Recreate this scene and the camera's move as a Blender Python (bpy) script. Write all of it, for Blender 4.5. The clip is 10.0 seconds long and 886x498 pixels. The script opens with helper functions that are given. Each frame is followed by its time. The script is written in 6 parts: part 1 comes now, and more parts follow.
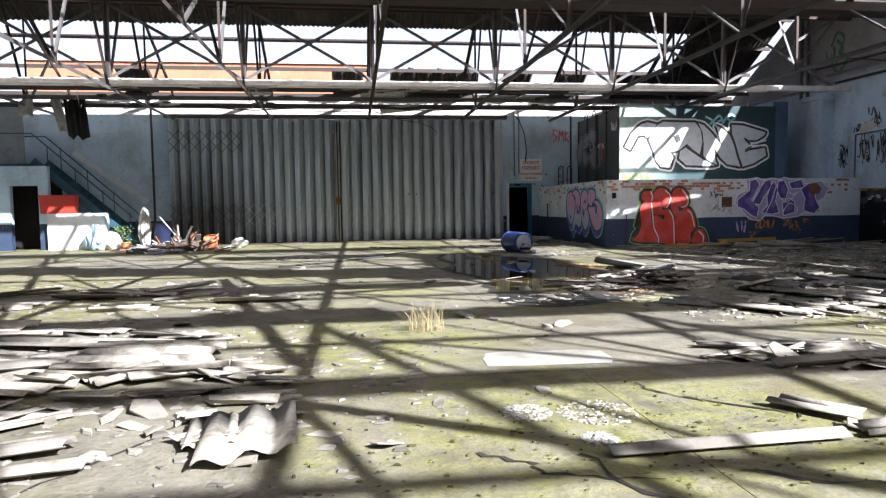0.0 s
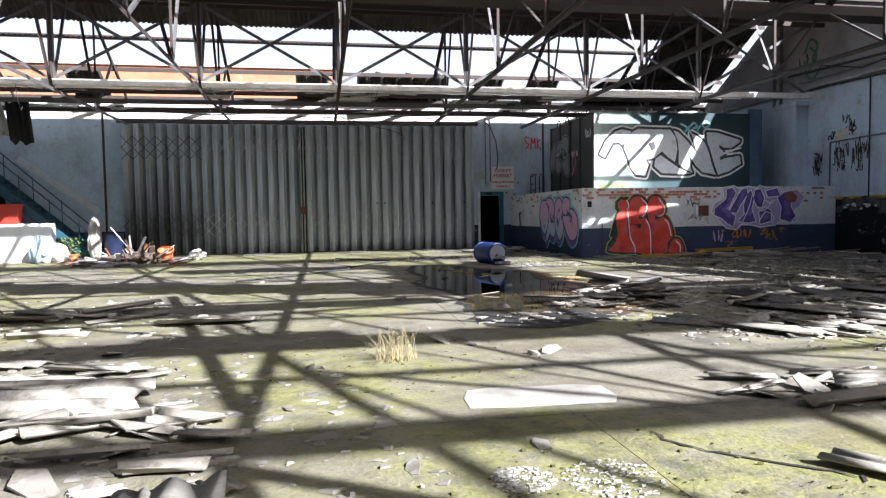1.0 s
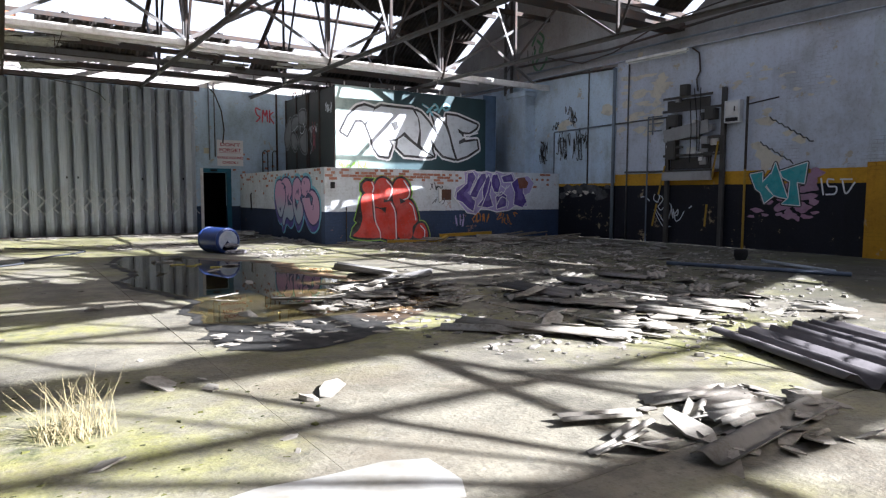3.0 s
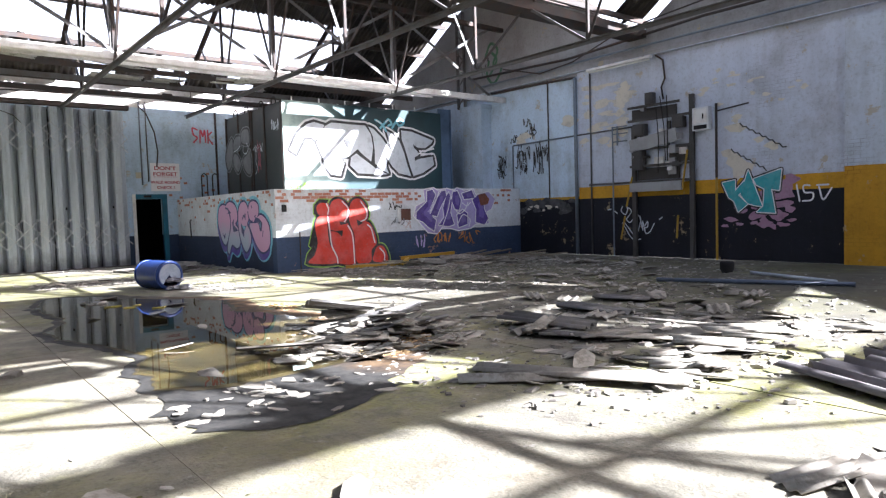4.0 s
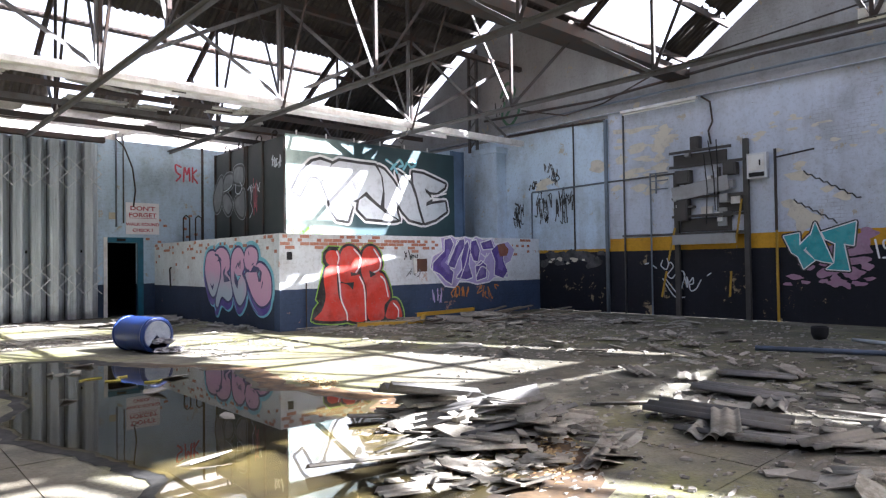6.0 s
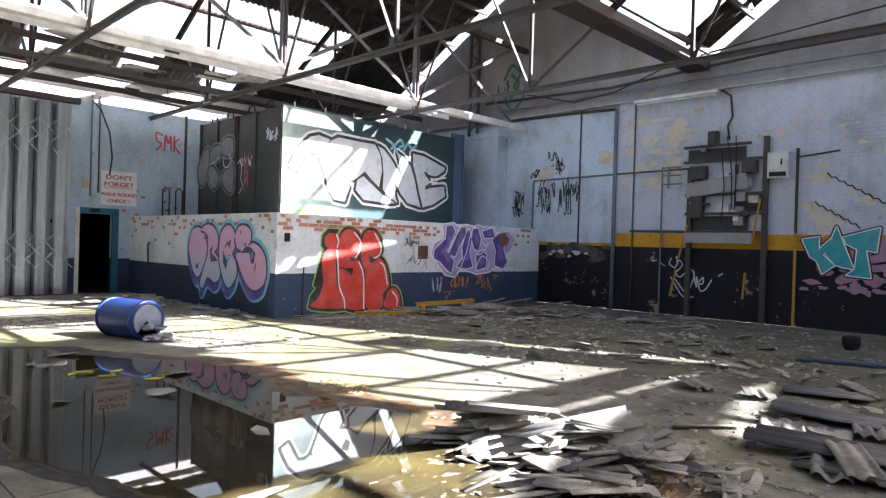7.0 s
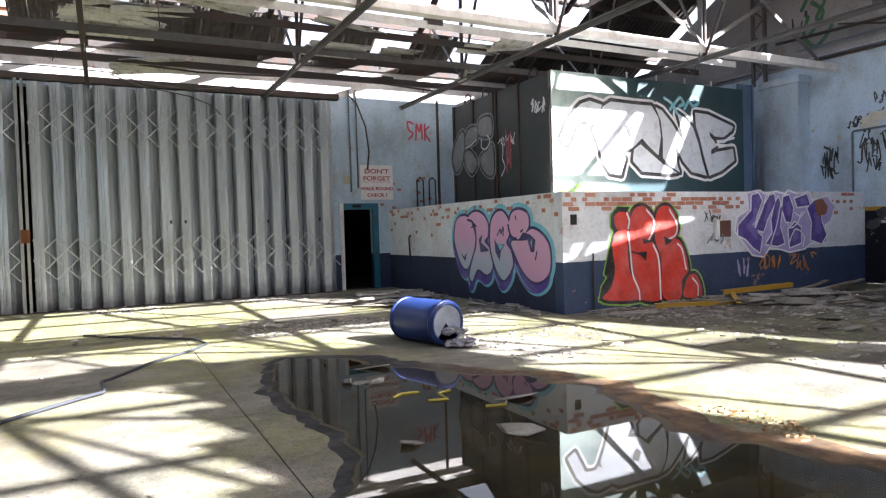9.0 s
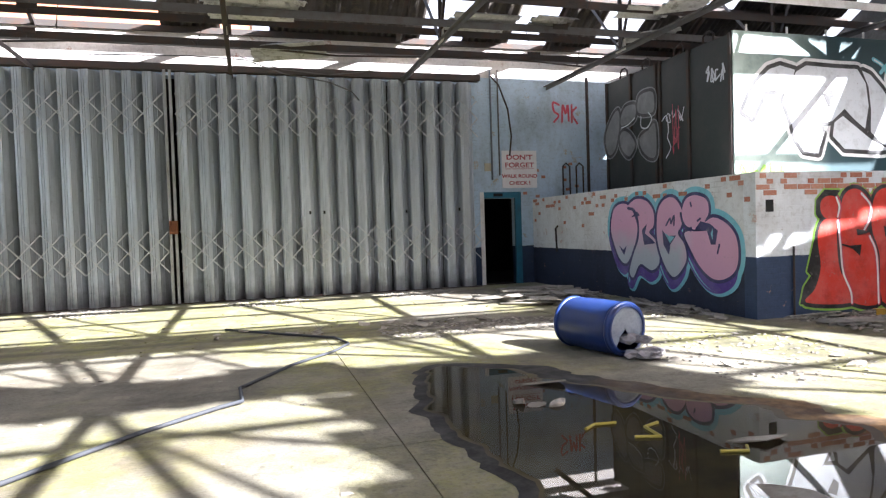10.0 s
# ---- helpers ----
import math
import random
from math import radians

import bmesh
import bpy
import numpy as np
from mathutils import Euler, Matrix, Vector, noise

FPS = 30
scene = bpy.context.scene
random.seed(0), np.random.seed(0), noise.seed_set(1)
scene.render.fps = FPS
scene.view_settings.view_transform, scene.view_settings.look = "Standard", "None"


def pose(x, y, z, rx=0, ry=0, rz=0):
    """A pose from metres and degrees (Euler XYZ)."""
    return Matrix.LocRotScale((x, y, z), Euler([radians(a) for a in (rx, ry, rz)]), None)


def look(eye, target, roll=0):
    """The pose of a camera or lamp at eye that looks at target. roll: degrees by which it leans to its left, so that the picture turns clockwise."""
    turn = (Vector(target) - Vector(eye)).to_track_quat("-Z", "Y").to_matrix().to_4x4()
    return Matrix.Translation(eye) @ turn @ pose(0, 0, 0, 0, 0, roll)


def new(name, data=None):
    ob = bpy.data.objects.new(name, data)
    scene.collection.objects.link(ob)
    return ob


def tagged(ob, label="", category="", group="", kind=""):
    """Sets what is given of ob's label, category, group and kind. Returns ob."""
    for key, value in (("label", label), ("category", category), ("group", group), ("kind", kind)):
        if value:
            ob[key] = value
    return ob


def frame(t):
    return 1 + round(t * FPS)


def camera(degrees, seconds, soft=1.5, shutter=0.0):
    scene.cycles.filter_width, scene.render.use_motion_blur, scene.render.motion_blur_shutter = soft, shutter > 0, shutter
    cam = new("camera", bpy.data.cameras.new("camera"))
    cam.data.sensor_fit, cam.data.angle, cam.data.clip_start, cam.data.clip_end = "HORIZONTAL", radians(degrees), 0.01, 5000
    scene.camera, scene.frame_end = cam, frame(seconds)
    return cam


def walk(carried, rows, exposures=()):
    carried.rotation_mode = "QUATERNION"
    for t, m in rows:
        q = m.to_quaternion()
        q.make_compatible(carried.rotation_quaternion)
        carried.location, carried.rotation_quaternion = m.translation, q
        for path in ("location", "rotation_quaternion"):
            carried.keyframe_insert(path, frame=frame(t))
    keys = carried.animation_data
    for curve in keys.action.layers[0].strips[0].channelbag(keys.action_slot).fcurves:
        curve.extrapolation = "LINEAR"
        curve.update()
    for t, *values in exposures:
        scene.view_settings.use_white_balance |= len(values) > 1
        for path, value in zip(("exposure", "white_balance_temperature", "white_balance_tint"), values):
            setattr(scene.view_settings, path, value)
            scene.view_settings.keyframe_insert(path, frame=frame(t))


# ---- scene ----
cam = camera(67.9, 10.0, soft=1.25)
PATH = [
    (0, (0.442, -1.096, 1.245), (0.703, 0.883, 1.117), -0.8),
    (0.5, (0.497, -0.684, 1.262), (0.785, 1.29, 1.125), -0.4),
    (1, (0.527, -0.251, 1.263), (0.882, 1.714, 1.16), -0.9),
    (1.5, (0.568, 0.165, 1.237), (1.006, 2.113, 1.112), -0.8),
    (2, (0.652, 0.673, 1.215), (1.276, 2.565, 1.038), 0.5),
    (2.5, (0.745, 1.116, 1.237), (1.749, 2.836, 1.059), 0.7),
    (3, (0.844, 1.636, 1.257), (1.953, 3.292, 1.094), 0.2),
    (3.2, (0.812, 1.803, 1.262), (1.959, 3.434, 1.106), 0.9),
    (4.3, (1.075, 3.32, 1.307), (2.35, 4.857, 1.202), -2.3),
    (4.5, (1.075, 3.562, 1.279), (2.346, 5.103, 1.176), -1.7),
    (5, (1.058, 4.227, 1.224), (2.416, 5.695, 1.181), -1.7),
    (5.5, (1.136, 4.799, 1.267), (2.513, 6.25, 1.279), -1.7),
    (6, (1.234, 5.316, 1.319), (2.582, 6.793, 1.361), -0.8),
    (6.2, (1.237, 5.482, 1.315), (2.583, 6.961, 1.35), -1.3),
    (7.3, (1.119, 6.873, 1.435), (2.567, 8.253, 1.417), 2.2),
    (7.5, (1.096, 7.088, 1.428), (2.557, 8.453, 1.466), 0.7),
    (8, (1.155, 7.668, 1.403), (2.57, 9.081, 1.43), 1.2),
    (8.5, (1.122, 8.145, 1.398), (2.349, 9.724, 1.38), 0.1),
    (9, (1.165, 8.733, 1.389), (2.081, 10.51, 1.333), -1.7),
    (9.5, (1.184, 9.315, 1.367), (1.847, 11.201, 1.29), -1.3),
    (10, (1.217, 9.974, 1.346), (1.782, 11.891, 1.281), -1.8),
]
walk(cam, [(t, look(eye, target, roll)) for t, eye, target, roll in PATH],
     [(0.0, 1.87, 5850, 14), (2.0, 1.88, 5750, 13), (2.5, 1.92, 5750, 13), (3.0, 2.2, 5750, 14), (4.5, 3.15, 5750, 15), (7.5, 3.05, 5850, 15), (10.0, 2.95, 5950, 15)])

# ---- light ----
SUN_DIR = Vector((-0.88, 1.0, -0.89)).normalized()
sun_data = bpy.data.lights.new("sun", "SUN")
sun_data.energy, sun_data.angle, sun_data.color = 5.0, radians(0.55), (1.0, 0.96, 0.90)
sun = new("sun", sun_data)
sun.matrix_world = Matrix.Translation((8, -20, 20)) @ SUN_DIR.to_track_quat("-Z", "Y").to_matrix().to_4x4()
world = bpy.data.worlds.new("world")
scene.world = world
world.use_nodes = True
wn = world.node_tree
sky = wn.nodes.new("ShaderNodeTexSky")
sky.sky_type, sky.sun_disc = "NISHITA", False
sky.sun_elevation = math.asin(-SUN_DIR.z)
sky.sun_rotation = math.atan2(-SUN_DIR.x, -SUN_DIR.y)
sky.air_density, sky.dust_density, sky.ozone_density = 1.0, 8.0, 1.2
wn.nodes["Background"].inputs[1].default_value = 0.052
haze = wn.nodes.new("ShaderNodeMix")  # thin white cloud over the blue
haze.data_type = "RGBA"
haze.inputs[7].default_value = (9.0, 9.0, 9.1, 1)
place = wn.nodes.new("ShaderNodeTexCoord")  # the cloud thickens towards the horizon
height = wn.nodes.new("ShaderNodeSeparateXYZ")
wn.links.new(place.outputs["Generated"], height.inputs[0])
thick = wn.nodes.new("ShaderNodeMapRange")
thick.inputs["From Min"].default_value, thick.inputs["From Max"].default_value = 0.0, 0.75
thick.inputs["To Min"].default_value, thick.inputs["To Max"].default_value = 0.75, 0.08
wn.links.new(height.outputs[2], thick.inputs["Value"])
wn.links.new(thick.outputs[0], haze.inputs["Factor"])
wn.links.new(sky.outputs[0], haze.inputs[6])
wn.links.new(haze.outputs[2], wn.nodes["Background"].inputs[0])


# ---- materials ----
class Nodes:
    """A node material written step by step."""

    def __init__(self, name, rough=0.8, metal=0.0):
        self.mat = bpy.data.materials.new(name)
        self.mat.use_nodes = True
        self.t = self.mat.node_tree
        self.bsdf = self.t.nodes["Principled BSDF"]
        self.bsdf.inputs["Roughness"].default_value = rough
        self.bsdf.inputs["Metallic"].default_value = metal
        self.geo = self.t.nodes.new("ShaderNodeNewGeometry")
        self.pos = self.geo.outputs["Position"]

    def link(self, a, b):
        self.t.links.new(a, b)

    def scaled(self, sx, sy, sz):
        n = self.t.nodes.new("ShaderNodeMapping")
        n.inputs["Scale"].default_value = (sx, sy, sz)
        self.link(self.pos, n.inputs[0])
        return n.outputs[0]

    def noise(self, scale, detail=4, rough=0.6, src=None):
        n = self.t.nodes.new("ShaderNodeTexNoise")
        n.inputs["Scale"].default_value, n.inputs["Detail"].default_value = scale, detail
        n.inputs["Roughness"].default_value = rough
        self.link(src or self.pos, n.inputs["Vector"])
        return n.outputs["Fac"]

    def ramp(self, fac, lo, hi):
        n = self.t.nodes.new("ShaderNodeMapRange")
        n.inputs["From Min"].default_value, n.inputs["From Max"].default_value = lo, hi
        self.link(fac, n.inputs["Value"])
        return n.outputs[0]

    def math(self, op, a, b=0.0):
        n = self.t.nodes.new("ShaderNodeMath")
        n.operation = op
        for k, v in ((0, a), (1, b)):
            if isinstance(v, (int, float)):
                n.inputs[k].default_value = v
            else:
                self.link(v, n.inputs[k])
        return n.outputs[0]

    def axis(self, k):
        n = self.t.nodes.new("ShaderNodeSeparateXYZ")
        self.link(self.pos, n.inputs[0])
        return n.outputs[k]

    def mix(self, fac, a, b, kind="MIX"):
        n = self.t.nodes.new("ShaderNodeMix")
        n.data_type, n.blend_type = "RGBA", kind
        if isinstance(fac, (int, float)):
            n.inputs["Factor"].default_value = fac
        else:
            self.link(fac, n.inputs["Factor"])
        for k, v in ((6, a), (7, b)):
            if isinstance(v, tuple):
                n.inputs[k].default_value = (*v, 1)
            else:
                self.link(v, n.inputs[k])
        return n.outputs[2]

    def random(self):
        return self.t.nodes.new("ShaderNodeObjectInfo").outputs["Random"]

    def island(self):
        return self.geo.outputs["Random Per Island"]

    def colour(self, c):
        if isinstance(c, tuple):
            self.bsdf.inputs["Base Color"].default_value = (*c, 1)
        else:
            self.link(c, self.bsdf.inputs["Base Color"])
        return self

    def rough(self, r):
        self.link(r, self.bsdf.inputs["Roughness"])
        return self

    def bump(self, height, strength=0.4, dist=0.01):
        n = self.t.nodes.new("ShaderNodeBump")
        n.inputs["Strength"].default_value, n.inputs["Distance"].default_value = strength, dist
        self.link(height, n.inputs["Height"])
        self.link(n.outputs[0], self.bsdf.inputs["Normal"])
        return self


def worn(name, base, dirt, rough=0.7, metal=0.0, amount=0.5, scale=3.0, bump=0.25):
    """A painted or bare surface with fine grain and larger stains."""
    m = Nodes(name, rough, metal)
    big, fine = m.noise(scale, 6, 0.65), m.noise(scale * 14, 3)
    c = m.mix(m.math("MULTIPLY", m.ramp(big, 0.45, 0.75), amount), base, dirt)
    c = m.mix(m.math("MULTIPLY", m.ramp(fine, 0.5, 0.8), amount * 0.5), c, dirt)
    m.colour(c).bump(fine, bump, 0.004)
    return m.mat


def painted_brick(name, bands, dirt=(0.16, 0.14, 0.12), peel=(0.42, 0.33, 0.2), course=True, along=0):
    """Painted brickwork: bands of (top, colour) from the ground up, flaking, stained, with coursing showing through."""
    m = Nodes(name, 0.6)
    z = m.math("ADD", m.axis(2), m.math("MULTIPLY", m.noise(5), 0.03))
    c = bands[-1][1]
    for top, colour in reversed(bands[:-1]):
        c = m.mix(m.math("LESS_THAN", z, top), c, colour)
    streak = m.noise(1.0, 5, 0.6, m.scaled(1.9, 2.3, 0.3))
    c = m.mix(m.math("MULTIPLY", m.ramp(streak, 0.42, 0.8), m.ramp(m.noise(0.5, 4), 0.3, 0.8)), c, tuple(0.35 + v for v in dirt), "MULTIPLY")
    blotch = m.noise(0.9, 7, 0.7)
    c = m.mix(m.math("MULTIPLY", m.ramp(blotch, 0.48, 0.68), 0.7), c, (0.62, 0.58, 0.54), "MULTIPLY")
    c = m.mix(m.math("MULTIPLY", m.ramp(m.noise(14, 6, 0.7), 0.5, 0.72), 0.45), c, (0.5, 0.47, 0.43), "MULTIPLY")
    flake = m.noise(2.2, 9, 0.72)
    c = m.mix(m.math("MULTIPLY", m.ramp(flake, 0.625, 0.64), 0.65), c, peel)
    chip = m.noise(9.0, 8, 0.75, m.scaled(1.0, 1.0, 2.2))
    c = m.mix(m.math("MULTIPLY", m.ramp(chip, 0.655, 0.67), 0.75), c, dirt)
    b = m.t.nodes.new("ShaderNodeTexBrick")
    b.inputs["Scale"].default_value = 1.0
    b.inputs["Brick Width"].default_value, b.inputs["Row Height"].default_value = 0.225, 0.075
    b.inputs["Mortar Size"].default_value = 0.006
    mp = m.t.nodes.new("ShaderNodeCombineXYZ")
    m.link(m.axis(along), mp.inputs[0])
    m.link(m.axis(2), mp.inputs[1])
    m.link(mp.outputs[0], b.inputs["Vector"])
    fine = m.noise(40, 3)
    h = m.math("ADD", m.math("MULTIPLY", b.outputs["Fac"], -1.0), m.math("MULTIPLY", fine, 0.5))
    if course:
        c = m.mix(m.math("MULTIPLY", b.outputs["Fac"], m.ramp(m.noise(1.7, 5), 0.55, 0.85)), c, (0.45, 0.42, 0.4), "MULTIPLY")
    m.bsdf.inputs["Specular IOR Level"].default_value = 0.25
    m.colour(c).bump(h, 0.45, 0.008)
    return m.mat


def concrete_floor():
    m = Nodes("floor_concrete", 0.85)
    big, mid, fine = m.noise(0.33, 5, 0.55), m.noise(2.4, 6, 0.7), m.noise(30, 4)
    c = m.mix(m.ramp(mid, 0.35, 0.7), (0.20, 0.186, 0.145), (0.33, 0.308, 0.235))
    c = m.mix(m.math("MULTIPLY", m.ramp(m.noise(0.8, 6, 0.7), 0.46, 0.66), 0.7), c, (0.085, 0.078, 0.066))
    y = m.axis(1)
    wall_side = m.math("MULTIPLY", m.ramp(y, 17.5, 20.0), 0.05)
    zone = m.math("ADD", big, wall_side)
    for x0, y0, r in ((2.2, 2.1, 1.9), (1.0, 5.4, 1.5), (1.5, 21.0, 3.5), (-3.0, 20.5, 3.0)):
        n = m.t.nodes.new("ShaderNodeVectorMath")
        n.operation = "DISTANCE"
        n.inputs[1].default_value = (x0, y0, 0)
        m.link(m.pos, n.inputs[0])
        zone = m.math("ADD", zone, m.math("MULTIPLY", m.ramp(n.outputs["Value"], r, 0.2 * r), 0.13))
    moss = m.math("MULTIPLY", m.ramp(zone, 0.45, 0.58), m.ramp(m.noise(3.1, 7, 0.75), 0.36, 0.58))
    c = m.mix(m.math("MULTIPLY", moss, 0.85), c, (0.29, 0.285, 0.085))
    deep = m.math("MULTIPLY", m.ramp(zone, 0.51, 0.64), m.ramp(m.noise(5.0, 7, 0.75), 0.50, 0.64))
    c = m.mix(m.math("MULTIPLY", deep, 0.8), c, (0.055, 0.075, 0.018))
    c = m.mix(m.math("MULTIPLY", m.ramp(m.noise(11, 6, 0.75), 0.58, 0.68), 0.55), c, (0.06, 0.055, 0.048))
    c = m.mix(m.math("MULTIPLY", m.ramp(m.noise(1.5, 8, 0.75), 0.52, 0.62), 0.5), c, (0.075, 0.068, 0.058))
    c = m.mix(m.math("MULTIPLY", m.ramp(m.noise(4.2, 8, 0.78), 0.60, 0.66), 0.6), c, (0.36, 0.35, 0.32))
    c = m.mix(m.math("MULTIPLY", m.ramp(fine, 0.52, 0.75), 0.5), c, (0.06, 0.056, 0.05))
    # grime plus painted shade: floor colour darkens towards the east side
    east_shade = m.math("ADD", m.math("MULTIPLY", m.ramp(m.axis(0), 5.5, 9.5), 0.20), m.noise(0.9, 8, 0.72))
    c = m.mix(m.math("MULTIPLY", m.ramp(east_shade, 0.54, 0.70), 0.72), c, (0.052, 0.050, 0.034))
    # cast shadow of the valley gutter, painted as a dark band on the floor
    gutter_shade = m.math("ADD", m.math("ABSOLUTE", m.math("SUBTRACT", y, 18.75)), m.math("MULTIPLY", m.noise(2.2, 7, 0.7), 0.5))
    c = m.mix(m.math("MULTIPLY", m.ramp(gutter_shade, 0.42, 0.26), 0.7), c, (0.06, 0.05, 0.04))
    c = m.mix(m.math("MULTIPLY", m.ramp(m.noise(0.55, 8, 0.72), 0.50, 0.64), 0.45), c, (0.13, 0.095, 0.058))
    c = m.mix(0.22, c, (0.035, 0.031, 0.018))
    m.colour(c).bump(m.math("ADD", fine, m.math("MULTIPLY", mid, 2.0)), 0.6, 0.015)
    return m.mat


def corrugated_sheet(name, base, dirt):
    m = Nodes(name, 0.85)
    c = m.mix(m.ramp(m.noise(1.6, 6, 0.7), 0.4, 0.7), base, dirt)
    c = m.mix(m.math("MULTIPLY", m.ramp(m.noise(22, 4), 0.5, 0.8), 0.4), c, (0.08, 0.075, 0.06))
    c = m.mix(m.math("MULTIPLY", m.ramp(m.random(), 0.35, 1.0), 0.7), c, tuple(0.3 * v for v in base))
    c = m.mix(m.math("MULTIPLY", m.ramp(m.island(), 0.5, 1.0), 0.4), c, tuple(0.35 * v for v in dirt))
    c = m.mix(m.math("MULTIPLY", m.ramp(m.noise(5, 7, 0.75), 0.52, 0.62), 0.6), c, (0.10, 0.085, 0.055))
    m.colour(c).bump(m.noise(60, 3), 0.3, 0.004)
    return m.mat


def brick_mat(name, a, b):
    m = Nodes(name, 0.9)
    c = m.mix(m.random(), a, b)
    c = m.mix(m.math("MULTIPLY", m.ramp(m.noise(30, 4), 0.5, 0.75), 0.5), c, (0.5, 0.44, 0.38))
    m.colour(c).bump(m.noise(90, 3), 0.4, 0.004)
    return m.mat


FLOOR = concrete_floor()
WHITE_BACK = painted_brick("painted_brick_white", [(0.88, (0.035, 0.055, 0.10)), (9, (0.50, 0.63, 0.75))], along=0)
BRICK_UP = painted_brick("stained_upper_brick", [(9, (0.76, 0.73, 0.71))], (0.22, 0.10, 0.06), (0.35, 0.13, 0.06), along=0)
RIGHT_PAINT = painted_brick("painted_brick_grey", [(1.56, (0.011, 0.012, 0.019)), (1.88, (0.62, 0.33, 0.02)), (5.05, (0.56, 0.60, 0.69)), (9, (0.31, 0.305, 0.305))], along=1)
RIGHT_BLUE = painted_brick("painted_brick_pale_blue", [(1.56, (0.011, 0.012, 0.019)), (1.64, (0.55, 0.31, 0.03)), (4.95, (0.56, 0.67, 0.79)), (9, (0.33, 0.33, 0.335))], course=False, along=1)
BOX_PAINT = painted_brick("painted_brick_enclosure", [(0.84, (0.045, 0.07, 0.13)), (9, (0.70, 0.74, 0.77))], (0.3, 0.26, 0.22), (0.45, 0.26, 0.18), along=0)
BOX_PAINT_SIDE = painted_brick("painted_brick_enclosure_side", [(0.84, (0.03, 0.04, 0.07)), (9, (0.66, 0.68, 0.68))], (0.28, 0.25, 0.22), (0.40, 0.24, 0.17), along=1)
STEEL = worn("grey_painted_steel", (0.115, 0.115, 0.115), (0.08, 0.055, 0.045), 0.6, 0.2, 0.8, 4.0)
STEEL_DARK = worn("dark_rusted_steel", (0.05, 0.045, 0.043), (0.09, 0.042, 0.024), 0.75, 0.2, 0.8, 3.0)
WHITE_STEEL = worn("white_painted_steel", (0.78, 0.77, 0.74), (0.33, 0.26, 0.2), 0.55, 0.0, 0.6, 3.0)
SHEET_DARK = corrugated_sheet("weathered_roof_sheet", (0.075, 0.065, 0.058), (0.04, 0.03, 0.027))
SHUTTER = worn("galvanised_shutter", (0.40, 0.41, 0.42), (0.15, 0.145, 0.14), 0.5, 0.55, 0.6, 1.6)
SHUTTER_BAR = worn("shutter_lattice_steel", (0.62, 0.64, 0.66), (0.2, 0.19, 0.18), 0.5, 0.5, 0.6, 5.0)
BRICK = brick_mat("red_brick", (0.36, 0.13, 0.08), (0.45, 0.22, 0.15))
CONTAINER = worn("black_green_steel", (0.018, 0.026, 0.024), (0.05, 0.045, 0.04), 0.5, 0.1, 0.6, 2.0)
# plain black; in the back room and closet it stands in for shade
DARK = worn("flat_black", (0.012, 0.012, 0.013), (0.02, 0.018, 0.016), 0.9)
BLUE_PAINT = worn("blue_door_paint", (0.02, 0.14, 0.22), (0.02, 0.05, 0.07), 0.45, 0.0, 0.6)
PLASTIC_BLUE = worn("blue_plastic", (0.010, 0.033, 0.155), (0.025, 0.04, 0.08), 0.35, 0.0, 0.35, 5.0, 0.1)
RUST = worn("rust", (0.20, 0.075, 0.03), (0.09, 0.04, 0.025), 0.85, 0.2)


# ---- mesh helpers ----
def box(bm, x0, x1, y0, y1, z0, z1, m=None):
    vs = [bm.verts.new(v) for v in ((x0, y0, z0), (x1, y0, z0), (x1, y1, z0), (x0, y1, z0), (x0, y0, z1), (x1, y0, z1), (x1, y1, z1), (x0, y1, z1))]
    for f in ((3, 2, 1, 0), (4, 5, 6, 7), (0, 1, 5, 4), (1, 2, 6, 5), (2, 3, 7, 6), (3, 0, 4, 7)):
        bm.faces.new([vs[k] for k in f])
    if m is not None:
        for v in vs:
            v.co = m @ v.co
    return vs


def bar(bm, p, q, w=0.06, h=0.06):
    """A straight bar of w by h between two points."""
    p, q = Vector(p), Vector(q)
    d = q - p
    m = Matrix.Translation(p) @ d.to_track_quat("X", "Z").to_matrix().to_4x4()
    return box(bm, 0, d.length, -w / 2, w / 2, -h / 2, h / 2, m)


def angle_bar(bm, p, q, w=0.07, t=0.008):
    """An L-section between two points."""
    p, q = Vector(p), Vector(q)
    d = q - p
    m = Matrix.Translation(p) @ d.to_track_quat("X", "Z").to_matrix().to_4x4()
    box(bm, 0, d.length, -w / 2, w / 2, -t / 2, t / 2, m)
    box(bm, 0, d.length, -w / 2, -w / 2 + t, -w, -t / 2, m)


def tube(bm, pts, r=0.03, seg=8):
    """A round tube along points."""
    rings = []
    pts = [Vector(p) for p in pts]
    for k, p in enumerate(pts):
        d = (pts[min(k + 1, len(pts) - 1)] - pts[max(k - 1, 0)]).normalized()
        a = d.orthogonal().normalized() if k == 0 else (prev - d * prev.dot(d)).normalized()
        prev = a
        b = d.cross(a)
        rings.append([bm.verts.new(p + (a * math.cos(u) + b * math.sin(u)) * r) for u in (2 * math.pi * j / seg for j in range(seg))])
    for a, b in zip(rings, rings[1:]):
        for j in range(seg):
            bm.faces.new((a[j], a[(j + 1) % seg], b[(j + 1) % seg], b[j]))
    bm.faces.new(rings[0][::-1])
    bm.faces.new(rings[-1])


def mesh_of(name, bm, mat, smooth=False):
    bmesh.ops.recalc_face_normals(bm, faces=bm.faces)
    me = bpy.data.meshes.new(name)
    bm.to_mesh(me)
    bm.free()
    me.materials.append(mat)
    if smooth:
        for p in me.polygons:
            p.use_smooth = True
    return me


